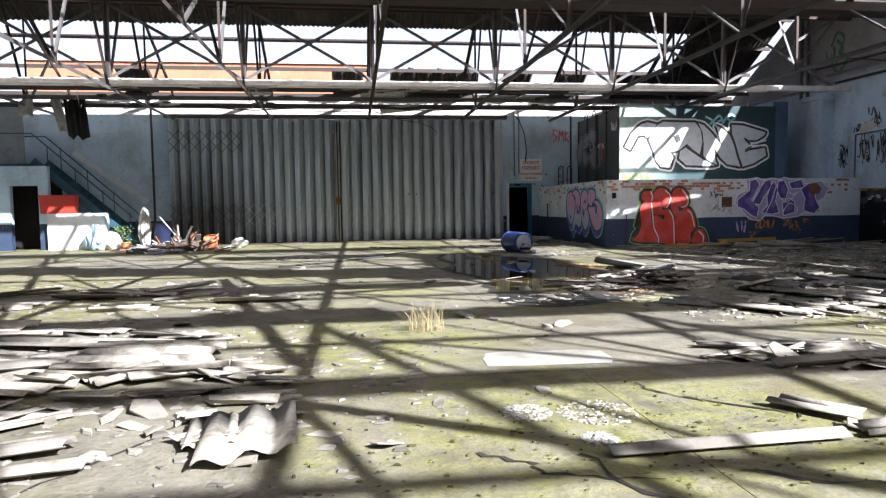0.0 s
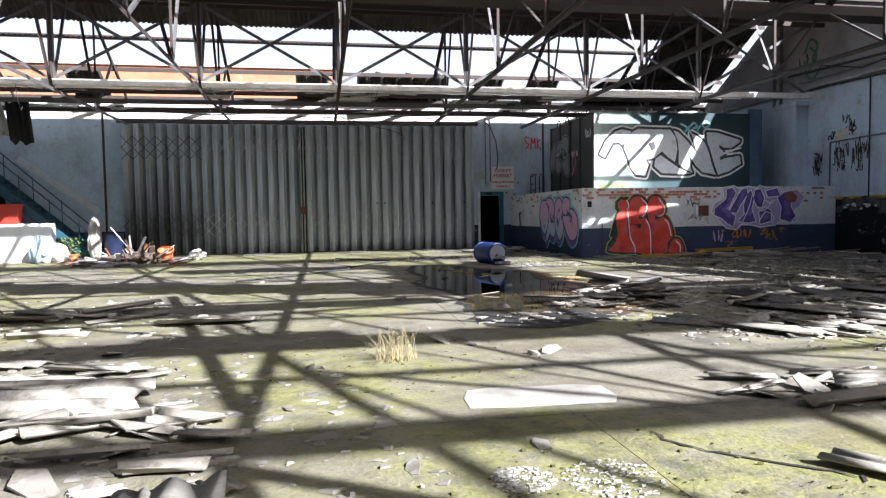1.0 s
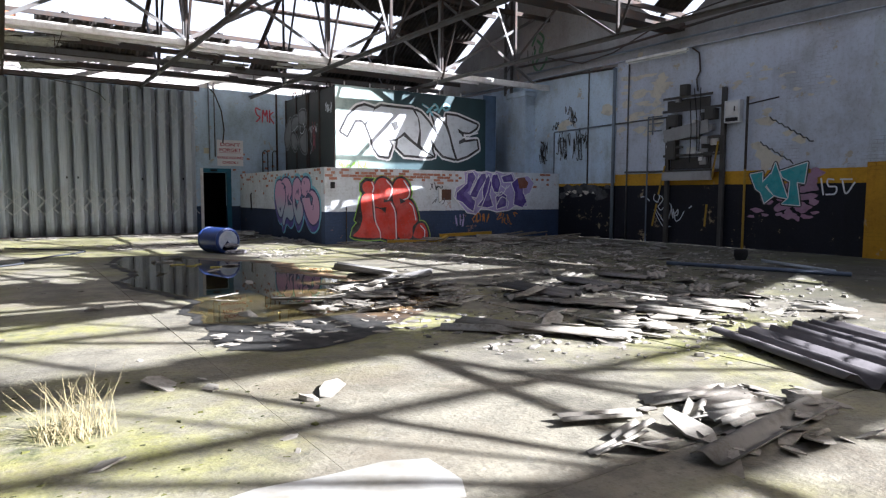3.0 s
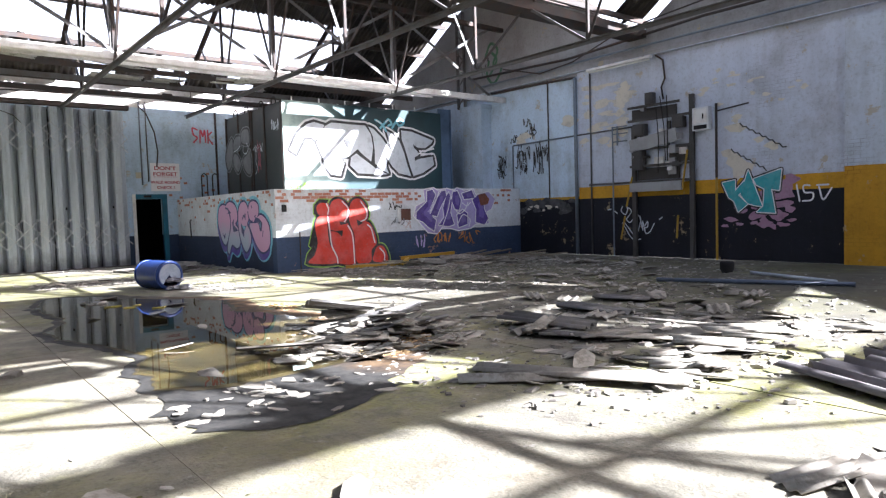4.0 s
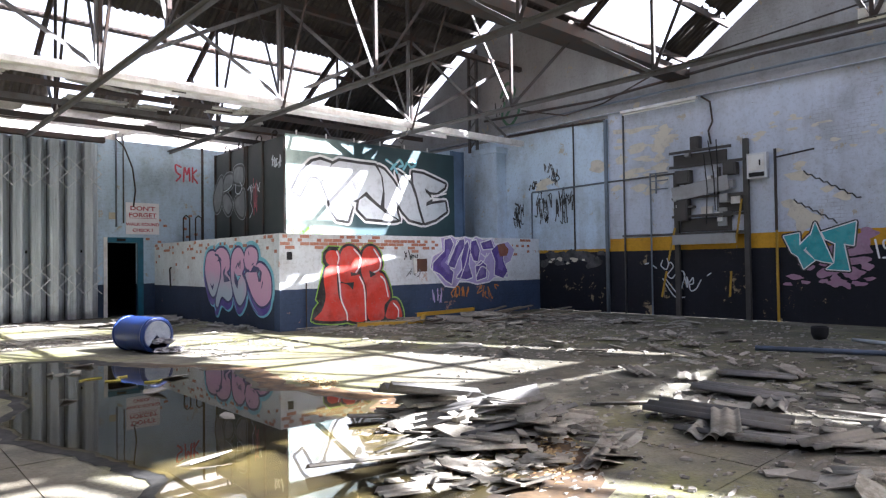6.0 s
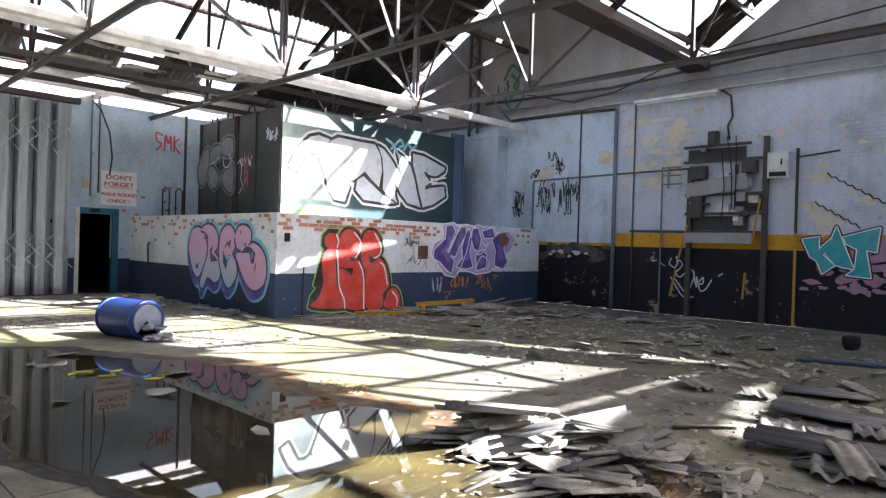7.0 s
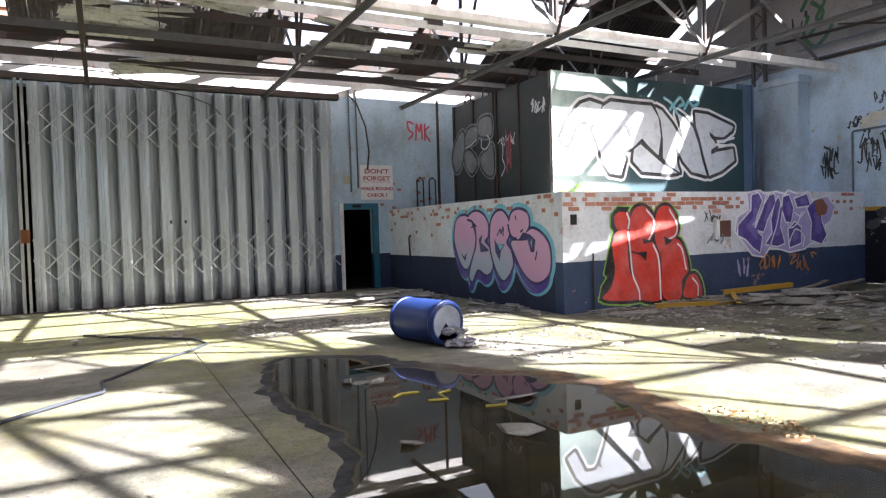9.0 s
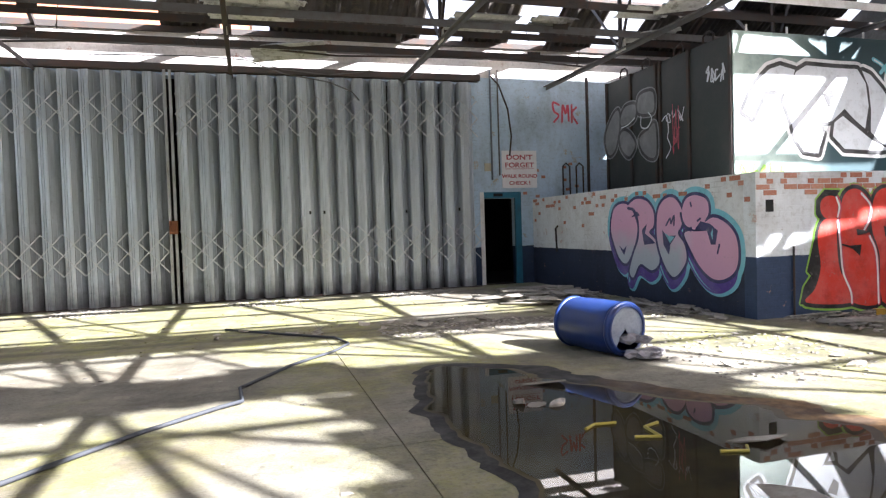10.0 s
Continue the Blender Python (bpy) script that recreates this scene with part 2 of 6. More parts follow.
def part(name, bm, mat, parent=None, label="", smooth=False):
    ob = new(name, mesh_of(name, bm, mat, smooth) if isinstance(bm, bmesh.types.BMesh) else bm)
    if parent is not None:
        ob.parent = parent
    if label:
        ob["label"] = label
    return ob


def empty(name, x, y, z, rz=0.0):
    ob = new(name)
    ob.empty_display_size = 0.1
    ob.matrix_world = pose(x, y, z, 0, 0, rz)
    return ob


def structure(name, bm, mat, label, category):
    return tagged(part(name, bm, mat), label, category, kind="structure")


def local(bm, x, y, z):
    for v in bm.verts:
        v.co -= Vector((x, y, z))
    return bm


# ---- the shell ----
XL, XR, YB, YS = -15.0, 15.65, 24.15, -17.0
VALLEYS = [22.60, 12.85, 3.10, -6.65, -16.4]
RIDGE_Z, VALLEY_Z, BAY = 9.05, 5.6, 9.75


def roof_z(y):
    """Height of the roof's underside at y."""
    if y > 17.72:
        return RIDGE_Z - (y - 17.72) * 0.567
    u = ((y - 12.85) % BAY) / BAY
    return VALLEY_Z + (RIDGE_Z - VALLEY_Z) * (1 - abs(2 * u - 1))


bm = bmesh.new()
box(bm, -400, 400, -400, 400, -0.6, -0.10)
structure("ground", bm, worn("outside_ground", (0.16, 0.15, 0.13), (0.08, 0.09, 0.05), 0.95), "rough gravelly ground outside the shed", "ground")

# floor slabs with open joints
floor = new("floor")
tagged(floor, "cracked mossy concrete factory floor strewn with rubble", "floor", kind="structure")
random.seed(4)
for i in range(9):
    for j in range(12):
        x0, y0 = XL + i * 3.42, YS + j * 3.44
        x1, y1 = min(x0 + 3.412, XR), min(y0 + 3.432, YB)
        if x1 > x0 and y1 > y0:
            bm = bmesh.new()
            box(bm, x0, x1, y0, y1, -0.1, random.uniform(-0.003, 0.003))
            part("slab", bm, FLOOR, floor)
bm = bmesh.new()
box(bm, XL, XR, YS, YB, -0.098, -0.012)
part("joint_fill", bm, worn("joint_dirt", (0.07, 0.075, 0.03), (0.04, 0.035, 0.03), 0.95), floor)

# back wall with the shutter opening and a doorway
bm = bmesh.new()
Y0, Y1 = YB, YB + 0.34
box(bm, XL, -6.15, Y0, Y1, 0, 4.72)
box(bm, -6.15, 6.15, Y0, Y1, 4.55, 4.72)
box(bm, 6.15, 6.40, Y0, Y1, 0, 4.72)
box(bm, 6.40, 7.22, Y0, Y1, 1.98, 4.72)
box(bm, 7.22, XR, Y0, Y1, 0, 4.72)
structure("wall_north", bm, WHITE_BACK, "white-painted brick wall with a dark blue dado, flaking", "wall")
bm = bmesh.new()
box(bm, XL, XR, Y0 + 0.003, Y1, 4.72, 5.42)
structure("wall_north_upper", bm, BRICK_UP, "rust-stained old brickwork above the shutter", "wall")
# room behind the back wall, its black colour standing in for shade
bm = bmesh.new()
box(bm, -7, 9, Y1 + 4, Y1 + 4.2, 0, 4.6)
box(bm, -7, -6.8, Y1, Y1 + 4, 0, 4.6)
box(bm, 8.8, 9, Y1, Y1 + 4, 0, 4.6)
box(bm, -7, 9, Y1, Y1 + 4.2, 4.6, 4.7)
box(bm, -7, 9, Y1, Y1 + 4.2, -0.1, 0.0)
structure("back_room", bm, DARK, "unlit room behind the doorway, coloured black for its shade", "room")


def gable(bm, x0, x1, ya, yb, z0, low=0.0):
    """A wall whose top follows the roof."""
    ys = sorted({ya, yb, *(v for v in (17.72, 12.85, 7.975, 3.10, -1.775, -6.65, -11.525, -16.4) if ya < v < yb)})
    ring = [(ya, z0), (yb, z0)] + [(y, roof_z(y) - low) for y in reversed(ys)]
    a = [bm.verts.new((x0, y, z)) for y, z in ring]
    b = [bm.verts.new((x1, y, z)) for y, z in ring]
    n = len(ring)
    caps = [bm.faces.new(a), bm.faces.new(b[::-1])]
    for k in range(n):
        bm.faces.new((a[k], b[k], b[(k + 1) % n], a[(k + 1) % n]))
    bmesh.ops.triangulate(bm, faces=caps)


def prism(bm, x0, x1, ring):
    """An upright slab between x0 and x1 with the given outline in y and z."""
    a = [bm.verts.new((x0, y, z)) for y, z in ring]
    b = [bm.verts.new((x1, y, z)) for y, z in ring]
    n = len(ring)
    bm.faces.new(a)
    bm.faces.new(b[::-1])
    for k in range(n):
        bm.faces.new((a[k], b[k], b[(k + 1) % n], a[(k + 1) % n]))


bm = bmesh.new()
gable(bm, XR, XR + 0.34, 2.85, 14.80, 0, 0.05)
structure("wall_east", bm, RIGHT_PAINT, "grey-painted brick gable wall with an orange stripe over a black dado", "wall")
# unseen stretch of gable, its top lowered to let the sun in
bm = bmesh.new()
prism(bm, XR, XR + 0.34, [(YS, 0), (2.846, 0), (2.846, 4.0), (-1.775, 6.3), (YS, 6.3)])
structure("wall_east_low", bm, RIGHT_PAINT, "grey-painted brick gable wall, kept low out of view to let sun in", "wall")
# unseen sheet added to keep sun off the floor by the heap
bm = bmesh.new()
prism(bm, XR + 0.1, XR + 0.14, [(2.84, 3.95), (2.84, roof_z(2.84)), (-1.775, RIDGE_Z), (-2.975, roof_z(-2.975)), (-2.9, 8.05)])
structure("gable_cladding", bm, SHEET_DARK, "unseen dark sheet added under the roof verge to block sun", "cladding")
bm = bmesh.new()
gable(bm, XR, XR + 0.34, 14.80, YB + 0.34, 0, 0.05)
structure("wall_east_blue", bm, RIGHT_BLUE, "pale blue painted gable wall with graffiti tags", "wall")
bm = bmesh.new()
box(bm, XR - 0.14, XR + 0.004, YS, YB, 5.02, 5.16)
structure("wall_ledge", bm, RIGHT_PAINT, "painted brick ledge running along the gable wall", "ledge")
bm = bmesh.new()
gable(bm, XL - 0.34, XL, YS, YB + 0.34, 0, 0.05)
structure("wall_west", bm, WHITE_BACK, "white-painted brick wall", "wall")
bm = bmesh.new()
box(bm, XL, XR, YS - 0.34, YS, 0, 5.4)
structure("wall_south", bm, WHITE_BACK, "white-painted brick wall", "wall")
bm = bmesh.new()
box(bm, XR - 0.13, XR - 0.002, 7.0, 8.04, 0, 4.85)
structure("wall_pier", bm, painted_brick("painted_pier", [(1.98, (0.58, 0.30, 0.02)), (9, (0.55, 0.60, 0.68))], along=1), "brick pier painted orange below and pale blue above", "pier")
bm = bmesh.new()
box(bm, XR - 0.42, XR - 0.003, 18.3, 19.2, 0, 4.5)
box(bm, XR - 0.48, XR - 0.003, 18.24, 19.26, 4.5, 4.66)
structure("wall_pilaster", bm, RIGHT_BLUE, "pale blue brick pilaster with a corbelled cap", "pier")

# ---- roof: purlins, sheets left in place, valley gutters ----
random.seed(11)
WAVE = 0.146


def sheet_mesh(name, width, length, mat, wave=WAVE, amp=0.027, ragged=0.0, thick=0.008, seed=0):
    """A corrugated sheet, waves along x, length along y, with ragged ends."""
    rng = random.Random(seed)
    bm = bmesh.new()
    n = max(4, int(width / wave * 6))
    rows = []
    lo = [rng.uniform(0, ragged) for _ in range(n // 5 + 3)]
    hi = [rng.uniform(0, ragged) for _ in range(n // 5 + 3)]
    for i in range(n + 1):
        x = width * i / n
        z = amp * math.sin(2 * math.pi * x / wave)
        k, f = int(i / 5), (i / 5) % 1
        a, b = lo[k] * (1 - f) + lo[k + 1] * f, length - hi[k] * (1 - f) - hi[k + 1] * f
        rows.append([bm.verts.new((x, a, z)), bm.verts.new((x, b, z)), bm.verts.new((x, a, z - thick)), bm.verts.new((x, b, z - thick))])
    for p, q in zip(rows, rows[1:]):
        bm.faces.new((p[0], q[0], q[1], p[1]))
        bm.faces.new((p[2], p[3], q[3], q[2]))
        bm.faces.new((p[0], p[2], q[2], q[0]))
        bm.faces.new((p[1], q[1], q[3], p[3]))
    for p in (rows[0], rows[-1]):
        bm.faces.new((p[0], p[1], p[3], p[2]))
    return mesh_of(name, bm, mat, True)


ROOF_SHEETS = [sheet_mesh("sheet", 1.06, 1.75, SHEET_DARK, ragged=r, seed=k) for k, r in enumerate((0.0, 0.05, 0.12, 0.3))]
roof = tagged(new("roof"), "derelict corrugated roof with most sheets missing over rusty purlins", "roof", kind="structure")


def lay(x, ya, yb, ragged=0):
    """One roof sheet whose lower left corner is at x, ya; it runs to yb along the slope."""
    za, zb = roof_z(ya) + 0.14, roof_z(yb) + 0.14
    d = Vector((0, yb - ya, zb - za))
    ob = new("sheet", ROOF_SHEETS[ragged])
    tilt = math.atan2(d.z, d.y)
    ob.matrix_world = Matrix.Translation((x, ya, za + random.uniform(0, 0.02))) @ Matrix.Rotation(tilt, 4, "X") @ Matrix.Rotation(random.uniform(-0.012, 0.012), 4, "Z") @ Matrix.Diagonal((1.06, d.length / 1.68, 1, 1))
    ob.parent = roof


def slope_rows(ya, yb, n):
    return [(ya + (yb - ya) * k / n, ya + (yb - ya) * (k + 1) / n) for k in range(n)]


# far bay: upper sheets stay, lower south slope open, north slope half open
for k in range(29):
    x = XL + 1.05 * k
    for r, (a, b) in enumerate(slope_rows(12.6, 17.72, 4)):
        if r >= 2 or (r and x > 14.2):
            lay(x, a, b, 0)
    for r, (a, b) in enumerate(slope_rows(17.72, 24.6, 4)):
        keep = r < 2 or x > 12.2
        if r == 3:
            keep = keep or (x > -0.5 and random.random() < 0.5) or -8.6 < x < -7.2
        if r == 2:
            keep = x > 12.2
        if keep:
            lay(x, a, b, 3 if r == 3 and x < 12 else 0)
# nearer bays: unseen sheets added over south end and west side to cut sky light, the rest is stripped but for bands of
# sheets
for ridge in (7.975, -1.775, -11.525):
    for k in range(29):
        x = XL + 1.05 * k
        sky_block = ridge < -5 or x < -4.5
        verge = x > 14.2
        for r, (a, b) in enumerate(slope_rows(ridge - 4.8, ridge, 4)):
            strip = verge and not (ridge > 5 and r > 1)
            open_sky = ridge == -1.775 and x > 3.5 and not (r == 3 and x > 12.8)
            strip = strip or (ridge == -1.775 and r == 3 and x > 12.8)
            if (strip and not open_sky) or sky_block:
                lay(x, a, b, random.choice((0, 1, 2)))
        for r, (a, b) in enumerate(slope_rows(ridge, ridge + 4.8, 4)):
            strip = verge and not (ridge > 5 and r == 0)
            # more unseen sheets added to cut fill light and shade the floor
            shut = x < 11 if ridge > 0 else x < 6.5 or x > 11.4
            if strip or sky_block or shut or (x > 12.6 and ridge > 0 and random.random() < 0.2):
                lay(x, a, b, random.choice((0, 1, 2, 3)))
# unseen sheet strips placed so their shadows fall in bands on the floor
for k in range(4, 28):
    x = XL + 1.05 * (k + 6)
    if x > 14.0:
        break
    lay(x, -4.75, -4.47, 0)
    if x > 11.0:
        lay(x, 3.25, 3.60, 0)
    lay(x, -3.18, -2.68 + random.uniform(-0.1, 0.12), 1)
    if x < 9.3:
        mid = 4.15 - 0.21 * (x - 6.6)
        lay(x, max(3.2, mid - 0.6 + random.uniform(-0.12, 0.12)), mid + 0.6 + random.uniform(-0.15, 0.15), 2)
# unseen block of sheets added to shade the puddle
for k in range(6):
    for x in (8.1, 9.15, 10.2):
        y = 3.62 + 0.54 * k
        lay(x + 0.36 * k, y, y + 0.54, 0)
# unseen row added to shade the floor beyond
for k in range(5):
    lay(5.2 + 1.05 * k, 6.35, 7.15 - 0.12 * (k % 2), 2)
for k, (a, b) in enumerate([(12.95, 17.72), (17.72, 24.4), (3.2, 7.975), (7.975, 12.75), (-6.55, -1.775), (-1.775, 3.0), (-16.3, -11.525), (-11.525, -6.75)]):
    for i in range(6):
        y = a + (b - a) * (0.04 + 0.92 * i / 5)
        bm = bmesh.new()
        z = roof_z(y) + 0.05
        box(bm, XL, 7.0 if -1.8 < a < 0 else XR, y - 0.03, y + 0.03, z - 0.07, z + 0.05)
        part("purlin", bm, STEEL_DARK, roof)
for y in VALLEYS[1:]:
    bm = bmesh.new()
    z = VALLEY_Z - 0.1
    for xa, xb in ((XL, 7.7), (11.2, XR)) if y == 3.10 else ((XL, XR),):  # unseen gap left to let sun onto the puddle
        box(bm, xa, xb, y - 0.24, y + 0.24, z, z + 0.02)
        box(bm, xa, xb, y - 0.26, y - 0.24, z, z + 0.2)
        box(bm, xa, xb, y + 0.24, y + 0.26, z, z + 0.2)
    tagged(part("valley_gutter", bm, STEEL_DARK, roof), "rusted valley gutter")

# trusses: ties along the shed with nodes, hangers and diagonals
TRUSS_X = [-13.0, -9.5, -6.0, -2.5, 1.0, 4.5, 8.0, 11.5, 15.0]
NODE_Y = [24.15 - 3.25 * k for k in range(13)]
TIE_Z = 4.56


def truss(x):
    t = tagged(empty("roof_truss", x, 0, 0), "rusting riveted steel roof truss of light angle sections", "truss", "roof trusses")
    bm = bmesh.new()
    angle_bar(bm, (0, NODE_Y[-1], TIE_Z), (0, NODE_Y[0], TIE_Z), 0.08, 0.012)
    part("tie", bm, STEEL_DARK if -3 < x < 2 else STEEL, t)
    for a, b in ((12.85, 17.72), (17.72, 24.1), (3.1, 7.975), (7.975, 12.85), (-6.65, -1.775), (-1.775, 3.1), (-16.4, -11.525), (-11.525, -6.65)):
        bm = bmesh.new()
        angle_bar(bm, (0, a, roof_z(a)), (0, b, roof_z(b)), 0.10, 0.012)
        part("rafter", bm, STEEL_DARK, t)
    for k, y in enumerate(NODE_Y[1:-1]):
        for dy in (-1.62, 1.62):
            bm = bmesh.new()
            angle_bar(bm, (0.01, y, TIE_Z), (0.01, y + dy, roof_z(y + dy) - 0.02), 0.06, 0.008)
            part("diagonal", bm, STEEL_DARK if dy < 0 else STEEL, t)
        bm = bmesh.new()
        angle_bar(bm, (-0.01, y, TIE_Z), (-0.01, y, roof_z(y) - 0.02), 0.055, 0.008)
        part("hanger", bm, STEEL_DARK, t)
        if k % 2:
            continue
        bm = bmesh.new()
        box(bm, 0.012, 0.024, y - 0.17, y + 0.17, TIE_Z - 0.04, TIE_Z + 0.16)
        part("gusset", bm, WHITE_STEEL if k % 4 == 0 else STEEL, t)
    return t


for x in TRUSS_X[:-1]:
    truss(x)

# unseen flat braces between the ties, added to cast the V shadow on the floor
for p, q in (((4.5, -1.05), (2.6, 5.9)), ((4.5, -1.95), (7.98, -4.2)), ((4.52, -1.7), (7.95, -12.0))):
    bm = bmesh.new()
    angle_bar(bm, (p[0], p[1], TIE_Z + 0.07), (q[0], q[1], TIE_Z + 0.07), 0.11, 0.012)
    tagged(part("wind_brace", bm, STEEL), "unseen grey steel angle brace added for its shadow on the floor", "brace", "wind braces")

# longitudinal girder under the ridge with crossed braces
girder = tagged(empty("lattice_girder", 0, 17.7, 0), "white-painted lattice girder with crossed braces under the ridge", "girder")
bm = bmesh.new()
box(bm, XL, XR, -0.09, 0.09, 4.63, 4.78)
part("bottom_chord", bm, WHITE_STEEL, girder)
bm = bmesh.new()
box(bm, XL, XR, -0.06, 0.06, 6.78, 6.9)
part("top_chord", bm, STEEL_DARK, girder)
for a, b in zip(TRUSS_X, TRUSS_X[1:]):
    bm = bmesh.new()
    box(bm, a - 0.06, a + 0.06, -0.05, 0.05, 4.78, 8.9)
    part("post", bm, STEEL, girder)
    for p, q, o in ((4.82, 6.8, 0.03), (6.8, 4.82, -0.03)):
        bm = bmesh.new()
        angle_bar(bm, (a, o, p), (b, o, q), 0.075, 0.01)
        part("brace", bm, STEEL, girder)

# brick enclosure
enc = tagged(empty("brick_enclosure", 7.61, 17.1, 0), "low painted brick enclosure with graffiti and a dark blue dado", "enclosure")
bm = bmesh.new()
box(bm, 0, XR - 7.61 - 0.01, 0, 0.225, 0, 1.95)
part("front_wall", bm, BOX_PAINT, enc)
bm = bmesh.new()
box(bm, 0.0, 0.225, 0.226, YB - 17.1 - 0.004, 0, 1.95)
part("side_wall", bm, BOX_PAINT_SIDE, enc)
bm = bmesh.new()
box(bm, 0.23, XR - 7.61 - 0.01, 0.23, YB - 17.1 - 0.004, 1.80, 1.93)
part("top_slab", bm, worn("dirty_slab", (0.45, 0.43, 0.4), (0.2, 0.18, 0.16)), enc)

# exposed bricks where the paint has gone
random.seed(21)
bm = bmesh.new()
box(bm, -0.106, 0.106, -0.005, 0.006, 0.004, 0.069)
bmesh.ops.bevel(bm, geom=[e for e in bm.edges], offset=0.003, segments=1, affect="EDGES")
BRICK_ME = mesh_of("brick", bm, BRICK)
bm = bmesh.new()
box(bm, -0.05, 0.05, -0.005, 0.006, 0.004, 0.069)
BRICK_HALF = mesh_of("brick", bm, BRICK)
for row in range(6):
    z = 1.86 - 0.075 * row
    x = 0.12 + (row % 2) * 0.1125
    while x < 7.6:
        p = (0.35, 0.85, 0.8, 0.55, 0.12, 0.05)[row] * (1.0 if x < 4.2 else 0.35)
        if random.random() < p:
            ob = part("brick", random.choice((BRICK_ME, BRICK_ME, BRICK_HALF)), None, enc)
            ob.location = (x, 0.0, z)
        x += 0.225
for row in range(9):
    z = 1.86 - 0.075 * row
    y = 0.15 + (row % 2) * 0.1125
    while y < 6.9:
        if random.random() < (0.18, 0.35, 0.3, 0.25, 0.12, 0.06, 0.05, 0.03, 0.03)[row]:
            ob = part("brick", random.choice((BRICK_ME, BRICK_HALF, BRICK_HALF)), None, enc)
            ob.location, ob.rotation_euler = (0.0, y, z), (0, 0, -math.pi / 2)
        y += 0.225
# wall opening with its bent cover, small dark vent and a thin upright
bm = bmesh.new()
box(bm, 3.48, 3.86, -0.004, 0.02, 1.12, 1.42)
part("recess", bm, worn("brown_recess", (0.12, 0.05, 0.03), (0.04, 0.02, 0.02)), enc)
bm = bmesh.new()
box(bm, 3.42, 3.50, -0.06, -0.005, 1.08, 1.44)
part("recess_cover", bm, WHITE_STEEL, enc)
bm = bmesh.new()
box(bm, 0.16, 0.28, -0.008, 0.02, 1.42, 1.58)
part("vent", bm, DARK, enc)
bm = bmesh.new()
tube(bm, [(0.58, -0.03, 0), (0.58, -0.03, 0.95)], 0.014)
part("conduit", bm, STEEL_DARK, enc)

# ---- black steel cabin on the enclosure ----
tank = tagged(empty("steel_cabin", 8.66, 18.7, 1.935), "black steel cabin with a spray-painted mural standing on the brick enclosure", "cabin")
bm = bmesh.new()
box(bm, 0.03, 5.25, 0.03, 3.85, 0, 2.36)
part("body", bm, CONTAINER, tank)
m = Nodes("mural_ground", 0.55)
mz = m.ramp(m.axis(0), 8.7, 10.6)
c = m.mix(mz, (0.50, 0.62, 0.57), (0.015, 0.045, 0.055))
c = m.mix(m.math("MULTIPLY", m.ramp(m.noise(2.5, 5), 0.45, 0.7), 0.5), c, (0.02, 0.07, 0.08))
m.colour(c)
bm = bmesh.new()
box(bm, 0.0, 5.24, 0.0, 0.028, 0.0, 2.38)
part("mural_panel", bm, m.mat, tank, "pale green to dark teal spray-painted panel")
for y in (0.06, 1.1, 1.93, 2.05, 2.9, 3.8):
    bm = bmesh.new()
    box(bm, -0.03, 0.028, y - 0.03, y + 0.03, 0.0, 2.36)
    part("rib", bm, STEEL_DARK, tank)
for y0, y1 in ((0.1, 1.06), (1.15, 1.88), (2.1, 2.86), (2.94, 3.76)):
    bm = bmesh.new()
    box(bm, 0.0, 0.026, y0, y1, 0.02, 2.30)
    part("side_panel", bm, CONTAINER, tank)
for y in (0.7, 1.5, 2.5, 3.3):
    bm = bmesh.new()
    tube(bm, [(0.1, y - 0.13, 2.34), (0.1, y - 0.13, 2.5), (0.1, y - 0.05, 2.56), (0.1, y + 0.05, 2.56), (0.1, y + 0.13, 2.5), (0.1, y + 0.13, 2.34)], 0.018, 6)
    part("lifting_loop", bm, STEEL_DARK, tank)
for k in range(6):
    bm = bmesh.new()
    tube(bm, [(0.3 + k * 0.8, 0.05, 2.36), (0.3 + k * 0.8, 0.05, 2.50)], 0.02, 6)
    part("stub", bm, WHITE_STEEL, tank)
bm = bmesh.new()
box(bm, 0, 0.42, 0, 0.05, 0, 2.55)
box(bm, 0.42, 0.47, -0.03, 0.05, 0, 2.55)
bp = part("side_screen", local(bm, 0, 0, 0), worn("slate_blue_panel", (0.10, 0.16, 0.26), (0.04, 0.06, 0.1), 0.5))
bp.location = (13.95, 18.85, 1.935)
tagged(bp, "slate blue sheet metal screen beside the cabin", "screen")

# ---- spray paint ----
def spray(name, base):
    """Sprayed colour, uneven and scuffed, the wall's coursing faintly through it."""
    m = Nodes(name, 0.5)
    dark, pale = tuple(v * 0.45 for v in base), tuple(min(0.8, v * 0.75 + 0.16) for v in base)
    c = m.mix(m.math("MULTIPLY", m.ramp(m.noise(2.4, 6, 0.65), 0.42, 0.7), 0.55), base, pale)
    c = m.mix(m.math("MULTIPLY", m.ramp(m.noise(3.7, 7, 0.7), 0.5, 0.72), 0.65), c, dark)
    c = m.mix(m.math("MULTIPLY", m.ramp(m.noise(19, 6, 0.75), 0.60, 0.66), 0.6), c, (0.28, 0.26, 0.25))
    m.colour(c).bump(m.noise(30, 4), 0.3, 0.004)
    return m.mat


